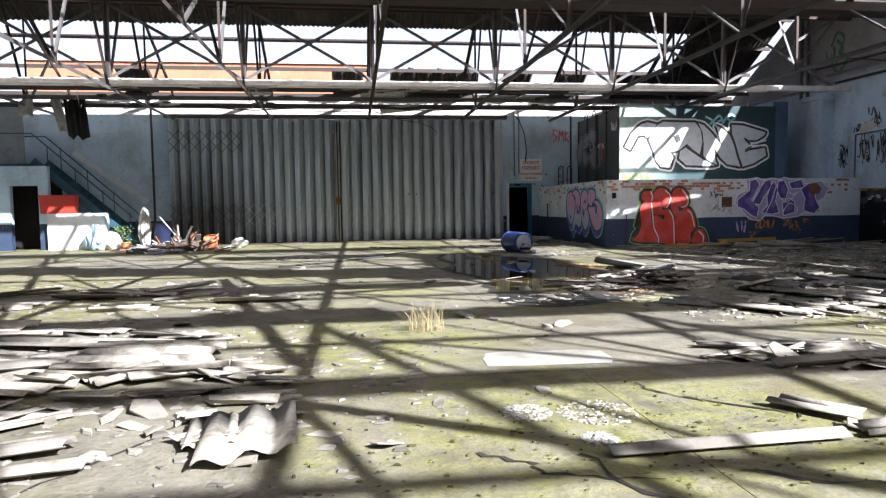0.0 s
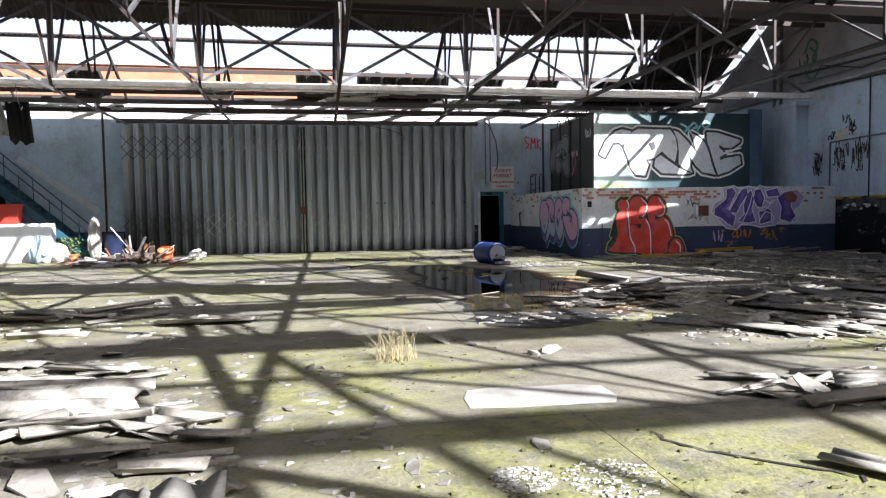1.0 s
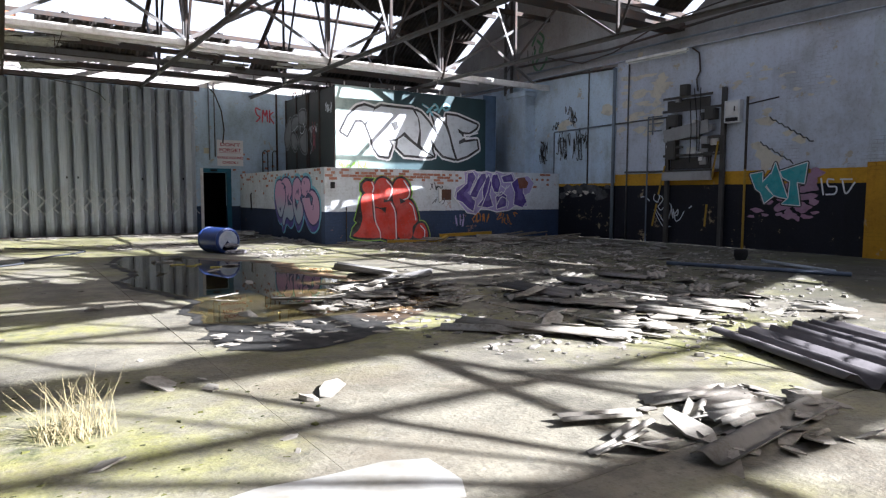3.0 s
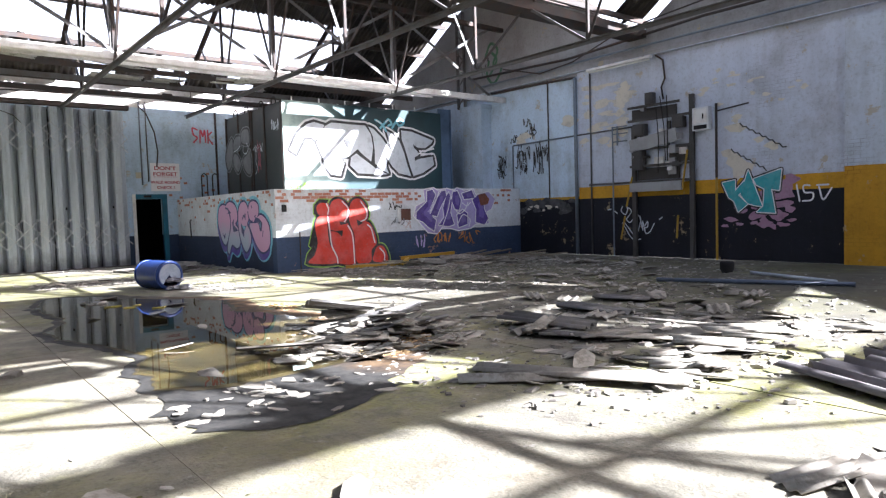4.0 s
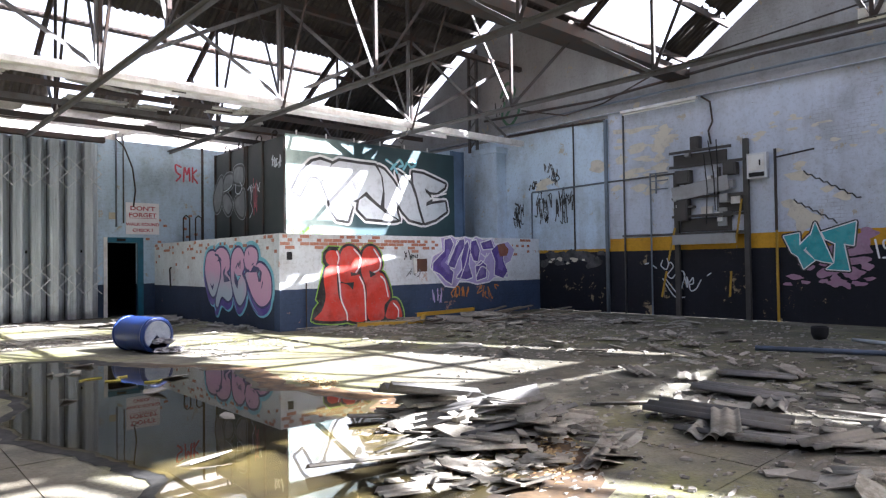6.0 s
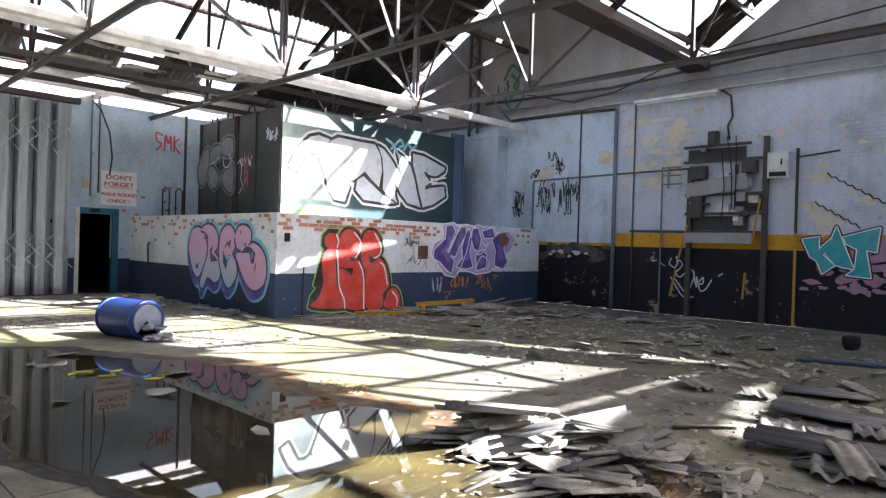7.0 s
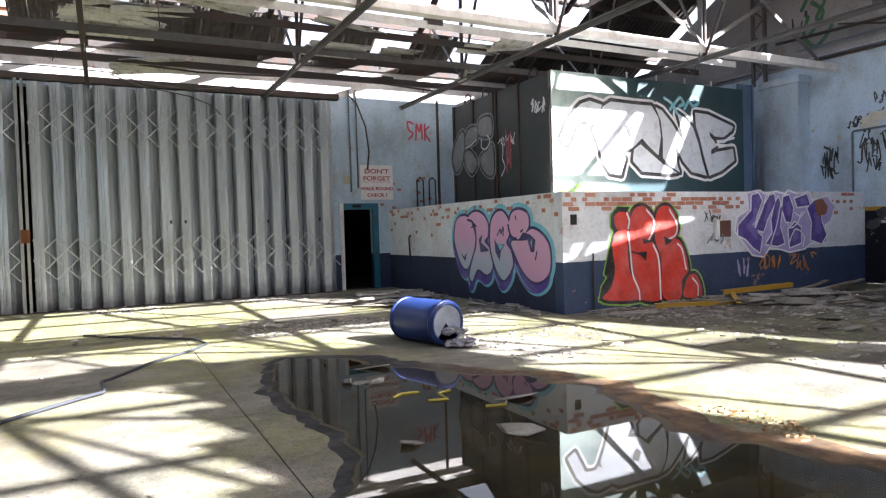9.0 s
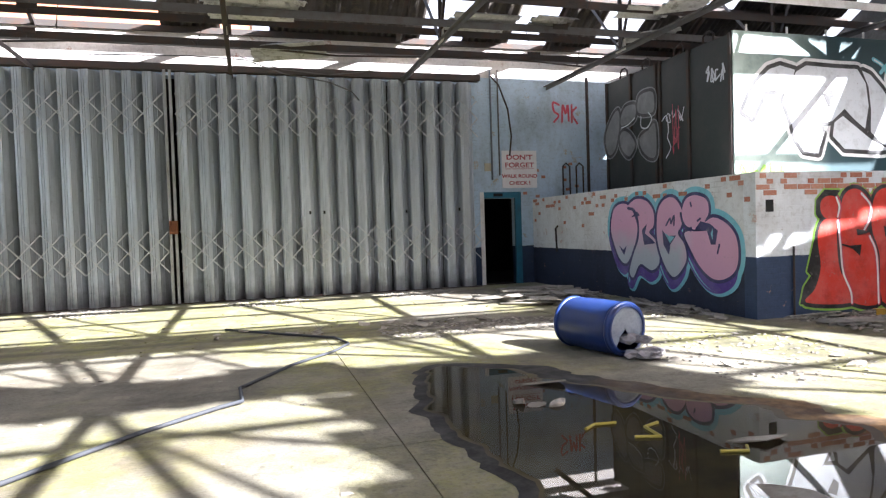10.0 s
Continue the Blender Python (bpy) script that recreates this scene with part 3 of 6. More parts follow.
PAINT = {k: spray("spray_" + k, c) for k, c in {
    "red": (0.62, 0.045, 0.025), "black": (0.012, 0.012, 0.014), "white": (0.78, 0.79, 0.8), "pink": (0.62, 0.36, 0.50),
    "navy": (0.03, 0.03, 0.12), "cyan": (0.18, 0.50, 0.60), "purple": (0.09, 0.05, 0.28), "lilac": (0.42, 0.36, 0.62),
    "lime": (0.25, 0.5, 0.06), "teal": (0.03, 0.36, 0.40), "silver": (0.58, 0.62, 0.66), "mauve": (0.34, 0.18, 0.28),
    "cream": (0.62, 0.57, 0.47), "orange": (0.55, 0.20, 0.02), "crimson": (0.55, 0.06, 0.10), "green": (0.02, 0.12, 0.05), "faded_silver": (0.15, 0.155, 0.16), "violet": (0.17, 0.12, 0.40), "rust": (0.25, 0.08, 0.04), "grey": (0.18, 0.19, 0.2)}.items()}


def smooth_line(pts, n=6):
    """A curve through the points."""
    if len(pts) < 3:
        return [Vector((*p, 0)) for p in pts]
    v = [Vector((*p, 0)) for p in pts]
    v = [2 * v[0] - v[1]] + v + [2 * v[-1] - v[-2]]
    out = []
    for a, b, c, d in zip(v, v[1:], v[2:], v[3:]):
        for k in range(n):
            t = k / n
            out.append(0.5 * ((2 * b) + (c - a) * t + (2 * a - 5 * b + 4 * c - d) * t * t + (3 * b - a - 3 * c + d) * t ** 3))
    return out + [v[-2]]


def loop(pts, n=4):
    """A smooth closed outline through the points."""
    v, out = [Vector(p) for p in pts], []
    for k in range(len(v)):
        a, b, c, d = v[k - 1], v[k], v[(k + 1) % len(v)], v[(k + 2) % len(v)]
        for q in range(n):
            t = q / n
            out.append(tuple(0.5 * ((2 * b) + (c - a) * t + (2 * a - 5 * b + 4 * c - d) * t * t + (3 * b - a - 3 * c + d) * t ** 3)))
    return out


def rim(poly, g):
    """The outline filled and widened by g all round, as pieces that share their corners."""
    pts = [Vector(p) for p in poly]
    n = len(pts)
    area = sum(pts[k].x * pts[(k + 1) % n].y - pts[(k + 1) % n].x * pts[k].y for k in range(n))
    turn = 1.0 if area > 0 else -1.0
    sides = []
    for k in range(n):
        d = (pts[(k + 1) % n] - pts[k]).normalized() * g * turn
        sides.append(Vector((d.y, -d.x)))
    out = [list(poly)]
    for k in range(n):
        a, b, w, before = pts[k], pts[(k + 1) % n], sides[k], sides[k - 1]
        if (before.x * w.y - before.y * w.x) * turn > 1e-9:
            bow = (before + w).normalized() * g
            out.append([tuple(a), tuple(a + before), tuple(a + bow), tuple(a + w)])
        out.append([tuple(a), tuple(a + w), tuple(b + w), tuple(b)])
    return out


class Wall:
    """Paint on an upright face: u along it, v up from the ground, layers proud of each other."""

    def __init__(self, origin, along, out, parent):
        self.o, self.a, self.n, self.parent, self.layer = Vector(origin), Vector(along), Vector(out), parent, 0

    def put(self, p, d):
        return self.o + self.a * p[0] + Vector((0, 0, p[1])) + self.n * d

    def shape(self, name, outlines, colour, parent=None, joined=False):
        """Flat paint: one object for each outline, or one for all; returns the first."""
        first = None
        for group in ([outlines] if joined else [[o] for o in outlines]):
            bm = bmesh.new()
            for outline in group:
                self.layer += 1
                d = 0.003 + 0.0004 * self.layer
                pieces = outline if isinstance(outline[0], list) else [outline]
                for q, piece in enumerate(pieces):
                    clean = [piece[0]]
                    for p in piece[1:]:
                        if (Vector(p) - Vector(clean[-1])).length > 1e-4:
                            clean.append(p)
                    if len(clean) > 2:
                        f = bm.faces.new([bm.verts.new(self.put(p, d + 0.00002 * q)) for p in clean])
                        f.normal_update()
                        if len(clean) > 4:
                            bmesh.ops.triangulate(bm, faces=[f])
            bmesh.ops.remove_doubles(bm, verts=bm.verts, dist=0.00015)
            me = bpy.data.meshes.new(name)
            bm.to_mesh(me)
            bm.free()
            me.materials.append(PAINT[colour])
            ob = new(name, me)
            base = parent or self.parent
            if base is not None:
                ob.parent = base
                ob.matrix_parent_inverse = base.matrix_world.inverted()
            first = first or ob
        return first

    def ribbon(self, pts, w, curve=True):
        """A stroke of width w with round ends, as a strip of quads."""
        line = smooth_line(pts) if curve else [Vector((*p, 0)) for p in pts]
        left, right = [], []
        for k, p in enumerate(line):
            d = line[min(k + 1, len(line) - 1)] - line[max(k - 1, 0)]
            n = Vector((-d.y, d.x, 0)).normalized() * w / 2
            left.append((p + n).xy[:])
            right.append((p - n).xy[:])
        out = [[left[k], right[k], right[k + 1], left[k + 1]] for k in range(len(line) - 1)]
        for p, q in ((line[-1], line[-2]), (line[0], line[1])):
            d = (p - q).normalized()
            a0 = math.atan2(d.y, d.x)
            out.append([(p.x + math.cos(a0 + t) * w / 2, p.y + math.sin(a0 + t) * w / 2) for t in (1.57, 1.05, 0.52, 0, -0.52, -1.05, -1.57)])
        return out

    def strokes(self, name, lines, w, colour, parent=None, curve=True, joined=False):
        return self.shape(name, [self.ribbon(l, w, curve) for l in lines], colour, parent, joined)


bpy.context.view_layer.update()
front = Wall((0, 17.1, 0), (1, 0, 0), (0, -1, 0), enc)
# red piece
RED_DOT = [(8.68, 1.54), (8.78, 1.61), (8.92, 1.60), (8.99, 1.48), (8.97, 1.35), (8.86, 1.30), (8.74, 1.32), (8.67, 1.42)]
RED_I = [(8.73, 1.29), (8.97, 1.3), (9.0, 1.01), (9.05, 0.63), (9.18, 0.35), (9.17, 0.13), (8.41, 0.18), (8.56, 0.36), (8.66, 0.64), (8.62, 0.96), (8.63, 1.12)]
RED_B = [(9.05, 1.57), (9.17, 1.69), (9.35, 1.69), (9.51, 1.55), (9.53, 1.33), (9.45, 1.15), (9.56, 1.06), (9.66, 0.83), (9.71, 0.12), (9.21, 0.13), (9.19, 0.35), (9.04, 0.63), (9.0, 1.01), (9.01, 1.33)]
RED_E = [(9.61, 1.57), (9.73, 1.69), (9.91, 1.69), (10.06, 1.53), (10.11, 1.31), (10.05, 1.14), (10.16, 1.08), (10.28, 0.87), (10.35, 0.56), (10.19, 0.39), (10.15, 0.09), (9.74, 0.12), (9.7, 0.77), (9.58, 1.09), (9.56, 1.33)]
RED_BALL = [(10.24, 0.1), (10.26, 0.29), (10.36, 0.46), (10.52, 0.48), (10.64, 0.32), (10.66, 0.07)]
RED_SHADE = [(8.61, 1.56), (8.75, 1.69), (9.0, 1.68), (8.91, 1.6), (8.7, 1.52), (8.68, 1.35), (8.76, 1.29), (8.63, 1.01), (8.66, 0.69), (8.66, 0.53), (8.54, 0.28), (8.44, 0.16), (8.32, 0.17), (8.38, 0.39), (8.51, 0.54), (8.44, 0.6), (8.56, 1.01), (8.72, 1.24), (8.6, 1.37)]
red_letters = [loop(p) for p in (RED_DOT, RED_I, RED_B, RED_E, RED_BALL)]
front.shape("graffiti_glow", [rim(RED_SHADE, 0.035)] + [rim(p, 0.085) for p in red_letters[1:]], "lime")
red = front.shape("graffiti_outline", [rim(RED_SHADE, 0.01)] + [rim(p, 0.055) for p in red_letters], "black")
for p in red_letters:
    front.shape("letter", [p], "red", red)
front.strokes("highlight_edge", [[(8.96, 1.59), (9.01, 1.46), (8.98, 1.33)], [(8.97, 1.27), (9.01, 0.95), (9.06, 0.57), (9.18, 0.29), (9.2, 0.13)], [(9.38, 1.64), (9.54, 1.47), (9.52, 1.28), (9.42, 1.13)], [(9.52, 1.04), (9.64, 0.77), (9.68, 0.1)], [(9.91, 1.64), (10.08, 1.39), (10.06, 1.2), (9.87, 1.12)], [(10.09, 1.04), (10.21, 0.93), (10.3, 0.58)], [(10.44, 0.42), (10.58, 0.28), (10.58, 0.1)]], 0.058, "crimson", red)
front.strokes("highlight", [[(8.94, 1.59), (8.99, 1.46), (8.96, 1.33)], [(8.96, 1.27), (9.0, 0.95), (9.04, 0.57), (9.17, 0.29), (9.19, 0.13)], [(9.38, 1.64), (9.54, 1.47), (9.52, 1.28), (9.42, 1.13)], [(9.52, 1.04), (9.64, 0.77), (9.67, 0.1)], [(9.91, 1.64), (10.08, 1.39), (10.05, 1.2), (9.87, 1.12)], [(10.09, 1.04), (10.2, 0.93), (10.29, 0.58)], [(10.44, 0.42), (10.57, 0.28), (10.57, 0.1)]], 0.032, "white", red)
front.shape("inner_mark", [[(9.17, 0.92), (9.34, 0.77), (9.37, 0.93)], [(9.28, 1.15), (9.30, 1.06), (9.56, 1.1)], [(9.77, 1.18), (9.8, 1.02), (9.97, 1.09)]], "black", red)
front.strokes("inner_line", [[(9.03, 0.94), (9.15, 0.91), (9.27, 0.87)]], 0.025, "black", red)
# purple piece
PURPLE = [(11.57, 1.22), (11.65, 1.47), (11.96, 1.60), (11.92, 1.91), (12.26, 1.96), (12.40, 1.89), (12.73, 1.94), (13.00, 1.88), (13.10, 1.96), (13.36, 1.89), (13.71, 1.93), (13.80, 1.76), (14.32, 1.85), (14.56, 1.64), (14.40, 1.35), (14.22, 1.28), (14.29, 0.93), (13.77, 0.94), (13.59, 0.83), (13.12, 0.78), (12.88, 0.84), (12.51, 0.89), (12.36, 0.72), (12.03, 0.77), (11.84, 0.96)]
strokes_of = [[(12.03, 1.88), (12.22, 1.92), (12.32, 1.78), (12.15, 1.47), (11.93, 1.32), (12.16, 1.19), (12.31, 1.09), (12.24, 0.80), (12.05, 0.90), (11.86, 1.06), (11.64, 1.14), (11.65, 1.32), (12.02, 1.60)], [(12.46, 1.86), (12.68, 1.90), (12.70, 1.74), (12.46, 1.41), (12.35, 1.19), (12.12, 1.24), (12.34, 1.60)], [(12.70, 1.74), (12.80, 1.85), (12.90, 1.61), (12.83, 1.28), (12.96, 0.95), (12.75, 0.90), (12.41, 0.95), (12.61, 1.15), (12.58, 1.41)], [(12.94, 1.85), (13.11, 1.88), (13.24, 1.62), (13.16, 1.35), (13.01, 1.37), (12.90, 1.61)], [(13.28, 1.81), (13.66, 1.90), (13.76, 1.68), (13.36, 1.65)], [(13.08, 1.21), (13.28, 1.35), (13.46, 1.24), (13.46, 0.94), (13.12, 0.86)], [(13.67, 1.62), (13.89, 1.77), (14.10, 1.60), (14.12, 1.35), (14.27, 1.07), (14.11, 0.90), (13.77, 0.99), (13.81, 1.35)]]
pur = front.shape("graffiti_outline", [rim(PURPLE, 0.035)], "white")
front.shape("graffiti_ground", [PURPLE], "lilac", pur)
front.shape("letter_edge", [rim(p, 0.03) for p in strokes_of], "white", pur)
for p in strokes_of:
    front.shape("letter", [p], "purple", pur)
    cx, cy = sum(q[0] for q in p) / len(p), sum(q[1] for q in p) / len(p)
    front.shape("highlight", [[(cx + (u - cx) * 0.45 + 0.03, cy + (v - cy) * 0.55) for u, v in p]], "violet", pur)
front.shape("letter", [[(13.89, 1.77), (14.16, 1.81), (14.33, 1.64), (14.26, 1.49), (13.98, 1.46)]], "rust", pur)
front.strokes("highlight", [[(12.12, 1.34), (12.34, 1.67), (12.50, 1.86)], [(12.55, 0.95), (12.74, 1.34), (12.86, 1.74)], [(13.03, 1.35), (13.16, 1.24), (13.37, 1.35), (13.49, 1.55)], [(13.08, 0.94), (13.29, 1.21), (13.55, 1.07), (13.51, 0.87)], [(13.28, 1.54), (13.45, 1.46), (13.58, 1.55)]], 0.03, "white", pur)
# small tags


def tag(wall, u, v, w, h, colour, n=3, seed=0, pen=0.022):
    """An unreadable hand-drawn tag: looping strokes inside a box."""
    r = random.Random(seed)
    ls = []
    for k in range(n):
        x0 = u + w * k / n
        ls.append([(x0 + w / n * r.uniform(0, 1.1), v + h * r.uniform(0, 1)) for _ in range(5)])
    return wall.strokes("tag", ls, pen, colour, None, True, True)


tag(front, 10.75, 1.40, 0.42, 0.22, "black", 4, 1)
tag(front, 10.8, 1.0, 0.5, 0.2, "grey", 3, 2)
tag(front, 11.6, 0.35, 0.3, 0.4, "lilac", 3, 3, 0.03)
tag(front, 12.2, 0.45, 0.6, 0.3, "orange", 4, 4, 0.03)
tag(front, 13.1, 0.35, 0.8, 0.4, "orange", 4, 5, 0.025)
# pink bubble piece on the side wall
side = Wall((7.61, 20.85, 0), (0, -1, 0), (-1, 0, 0), enc)
letters = [loop(p) for p in (
    [(0.16, 1.22), (0.27, 1.57), (0.55, 1.67), (0.82, 1.59), (1.01, 1.29), (0.97, 1.03), (0.81, 0.76), (0.64, 0.61), (0.44, 0.69), (0.28, 0.92)],
    [(0.74, 1.62), (0.99, 1.73), (1.3, 1.68), (1.49, 1.5), (1.49, 1.27), (1.36, 1.16), (1.55, 1.01), (1.63, 0.68), (1.41, 0.53), (1.08, 0.62), (0.87, 0.38), (0.75, 0.47), (0.87, 0.76), (1.05, 1.06), (1.06, 1.35), (0.94, 1.56)],
    [(1.57, 1.18), (1.62, 1.52), (1.81, 1.69), (2.05, 1.69), (2.23, 1.5), (2.22, 1.28), (2.12, 1.14), (2.27, 0.98), (2.32, 0.75), (2.16, 0.54), (1.97, 0.46), (1.77, 0.63), (1.62, 0.91)],
    [(2.23, 1.47), (2.33, 1.66), (2.55, 1.71), (2.8, 1.63), (2.84, 1.44), (2.75, 1.31), (2.94, 1.37), (3.19, 1.29), (3.39, 1.1), (3.43, 0.81), (3.35, 0.61), (3.12, 0.49), (2.87, 0.5), (2.61, 0.67), (2.4, 0.93), (2.28, 1.14), (2.47, 1.2), (2.3, 1.28)])]
side.shape("graffiti_glow", [rim(p, 0.13) for p in letters] + [rim([(a, b - 0.18) for a, b in p], 0.06) for p in letters], "cyan")
side.shape("graffiti_shadow", [rim([(a - 0.04, b - 0.17) for a, b in p], 0.03) for p in letters], "purple")
pink = side.shape("graffiti_outline", [rim(p, 0.05) for p in letters], "navy")
mp = Nodes("spray_pink_fade", 0.5)
fade = mp.ramp(mp.math("ADD", mp.axis(2), mp.math("MULTIPLY", mp.noise(3, 4), 0.4)), 1.0, 1.45)
east_part = mp.ramp(mp.axis(1), 18.75, 18.35)
fade = mp.math("MAXIMUM", fade, east_part)
cp = mp.mix(fade, (0.42, 0.47, 0.52), (0.60, 0.34, 0.48))
cp = mp.mix(mp.math("MULTIPLY", mp.ramp(mp.noise(19, 6, 0.75), 0.60, 0.66), 0.4), cp, (0.28, 0.26, 0.25))
mp.colour(cp).bump(mp.noise(30, 4), 0.3, 0.004)
PAINT["pink_fade"] = mp.mat
for p in letters:
    side.shape("letter", [p], "pink_fade", pink)
side.shape("inner_mark", [[(1.15, 1.2), (1.3, 1.3), (1.24, 1.14), (1.44, 1.04), (1.53, 0.98), (1.21, 0.95)], [(1.72, 1.21), (1.82, 1.1), (2.08, 1.11), (1.93, 0.97), (1.89, 0.8), (1.75, 0.96)], [(2.66, 1.32), (2.87, 1.28), (3.03, 1.18), (2.98, 0.98), (2.88, 0.98), (2.80, 1.18), (2.5, 1.2), (2.3, 1.24), (2.5, 1.17)], [(0.43, 0.93), (0.59, 0.75), (0.68, 0.93), (0.56, 0.85)], [(0.83, 1.42), (1.02, 1.52), (1.1, 1.44), (1.0, 1.44)]], "navy", pink)
side.shape("inner_mark", [[(1.78, 1.15), (1.9, 1.10), (2.04, 1.09), (1.92, 0.99)], [(2.88, 1.14), (2.93, 1.22), (2.92, 1.05)]], "cyan", pink)
side.strokes("inner_line", [[(1.83, 1.27), (1.94, 1.38), (1.96, 1.3), (2.04, 1.42), (2.03, 1.27)], [(2.44, 1.6), (2.46, 1.55)], [(3.02, 0.86), (3.06, 0.98)], [(2.6, 1.33), (2.66, 1.36)]], 0.035, "navy", pink)
bm = bmesh.new()
tube(bm, [(7.59, 22.9, 0.75), (7.57, 22.9, 1.25), (7.57, 22.8, 1.3)], 0.02)
part("conduit", local(bm, 7.61, 17.1, 0), STEEL_DARK, enc)

# mural letters on the cabin
mur = Wall((8.66, 18.7, 1.935), (1, 0, 0), (0, -1, 0), tank)
MURAL = ([(0.16, 1.1), (0.38, 1.52), (0.68, 1.79), (0.9, 1.86), (1.2, 1.8), (1.1, 1.5), (0.91, 1.38), (0.8, 1.46), (0.59, 1.44), (0.34, 1.0)],
         [(0.95, 1.32), (1.22, 1.77), (1.43, 1.88), (2.05, 1.86), (2.5, 1.86), (2.68, 1.63), (2.74, 1.25), (2.66, 0.86), (2.42, 1.02), (2.22, 1.19), (1.95, 0.98), (1.66, 0.94), (1.77, 0.77), (1.66, 0.44), (1.36, 0.48), (1.2, 0.67), (1.1, 0.98)],
         [(2.18, 1.07), (2.82, 0.66), (3.2, 0.51), (3.0, 0.49), (2.21, 0.52), (1.96, 0.73), (2.0, 0.96)],
         [(2.60, 1.84), (2.78, 1.78), (3.05, 1.54), (3.24, 1.31), (3.40, 1.15), (3.28, 1.56), (3.2, 1.76), (3.38, 1.68), (3.66, 1.48), (3.82, 1.13), (3.92, 0.79), (4.05, 0.46), (3.6, 0.54), (3.36, 0.75), (3.13, 1.09), (3.19, 0.67), (3.26, 0.52), (3.0, 0.64), (2.78, 0.81), (2.79, 1.19), (2.74, 1.57)],
         [(3.73, 1.79), (4.12, 1.77), (4.9, 1.55), (4.86, 1.46), (4.58, 1.30), (4.33, 1.31), (4.15, 1.4), (4.19, 1.29), (4.30, 1.21), (4.36, 1.1), (4.20, 1.02), (4.20, 0.92), (4.38, 0.98), (4.88, 1.06), (4.93, 0.81), (4.51, 0.57), (4.13, 0.46), (4.0, 0.79), (3.85, 1.27), (3.75, 1.5)])
word = list(MURAL)
mur.shape("graffiti_glow", [rim(p, 0.125) for p in word], "white")
mo = mur.shape("graffiti_outline", [rim(p, 0.07) for p in word], "black")
for p in word:
    mur.shape("letter", [p], "silver", mo)
mur.shape("inner_mark", [[(1.75, 1.42), (1.95, 1.5), (2.02, 1.3), (1.88, 1.2)]], "black", mo)
mur.strokes("inner_line", [[(4.36, 1.14), (4.6, 1.13), (4.9, 1.14)], [(4.4, 1.2), (4.65, 1.24), (4.92, 1.3)]], 0.05, "white", mo)
mur.strokes("highlight", [[(2.85, 2.04), (3.05, 1.94), (3.2, 1.75)], [(3.01, 1.82), (3.2, 2.0), (3.3, 2.08), (3.4, 1.96), (3.28, 1.9)], [(3.42, 1.85), (3.55, 2.02), (3.70, 2.12), (3.84, 2.02), (3.69, 1.92), (3.6, 1.98)]], 0.07, "cyan", mo)
mur.strokes("highlight", [[(2.87, 2.03), (3.04, 1.95)], [(3.2, 2.0), (3.3, 2.07)], [(3.58, 2.03), (3.70, 2.1)]], 0.03, "white", mo)
tag(mur, 0.1, 0.05, 0.9, 0.25, "lime", 5, 9, 0.03)
cside = Wall((8.628, 22.4, 1.935), (0, -1, 0), (-1, 0, 0), tank)
ch = [loop(p) for p in (
    [(-0.14, 1.15), (-0.06, 1.38), (0.17, 1.63), (0.38, 1.71), (0.43, 1.48), (0.35, 1.15), (0.21, 0.9), (-0.02, 0.84)],
    [(0.5, 1.58), (0.67, 1.73), (0.99, 1.71), (1.01, 1.5), (0.86, 1.4), (0.49, 1.38)], [(0.44, 1.19), (0.63, 1.25), (0.85, 1.12), (0.97, 0.94), (0.88, 0.79), (0.71, 0.73), (0.47, 0.94)],
    [(1.12, 1.81), (1.31, 1.88), (1.6, 1.83), (1.63, 1.54), (1.52, 1.46), (1.11, 1.54)], [(1.15, 1.04), (1.43, 1.15), (1.65, 1.23), (1.67, 0.67), (1.45, 0.63), (1.2, 0.81)])]
cside.shape("graffiti_glow", [rim(p, 0.085) for p in ch], "grey")
co = cside.shape("graffiti_outline", [rim(p, 0.06) for p in ch], "black")
for p in ch:
    cside.shape("letter", [p], "faded_silver", co)
cside.strokes("inner_line", [[(1.87, 1.25), (2.01, 1.32), (2.06, 1.06), (2.03, 0.92), (2.12, 0.73), (1.98, 0.56)], [(1.2, 1.45), (1.2, 1.25), (1.4, 1.2), (1.55, 1.35), (1.45, 1.48)], [(0.5, 1.33), (0.75, 1.36), (0.98, 1.45)]], 0.025, "silver", co)
tag(cside, 2.0, 1.15, 0.5, 0.25, "silver", 3, 12, 0.02)
tag(cside, 3.1, 1.6, 0.45, 0.35, "silver", 4, 14, 0.03)
tag(cside, 2.1, 0.6, 0.3, 0.9, "crimson", 3, 15, 0.015)

# ---- east wall ----
east = bpy.data.objects["wall_east"]
eb = bpy.data.objects["wall_east_blue"]
ew = Wall((XR, 20.0, 0), (0, -1, 0), (-1, 0, 0), east)


def eu(y):
    return 20.0 - y


blob = lambda u, v, a, b, k: [(u + a * (1 + 0.25 * math.sin(3 * t + k)) * math.cos(t), v + b * (1 + 0.3 * math.sin(2 * t + 2 * k)) * math.sin(t)) for t in (2 * math.pi * j / 18 for j in range(18))]
rng = random.Random(8)
ew.shape("flaked_patch", [[(9.33, 2.49), (9.52, 2.54), (9.66, 2.46), (9.93, 2.22), (10.11, 2.15), (10.05, 2.0), (9.81, 1.9), (9.72, 1.78), (9.63, 1.85), (9.61, 2.09), (9.45, 2.21), (9.5, 2.34), (9.38, 2.38)], [(9.4, 3.05), (9.75, 3.1), (9.95, 2.98), (9.8, 2.88), (9.55, 2.92)], blob(eu(9.5), 2.52, 0.16, 0.08, 5), blob(eu(9.78), 2.68, 0.12, 0.06, 6)], "cream")
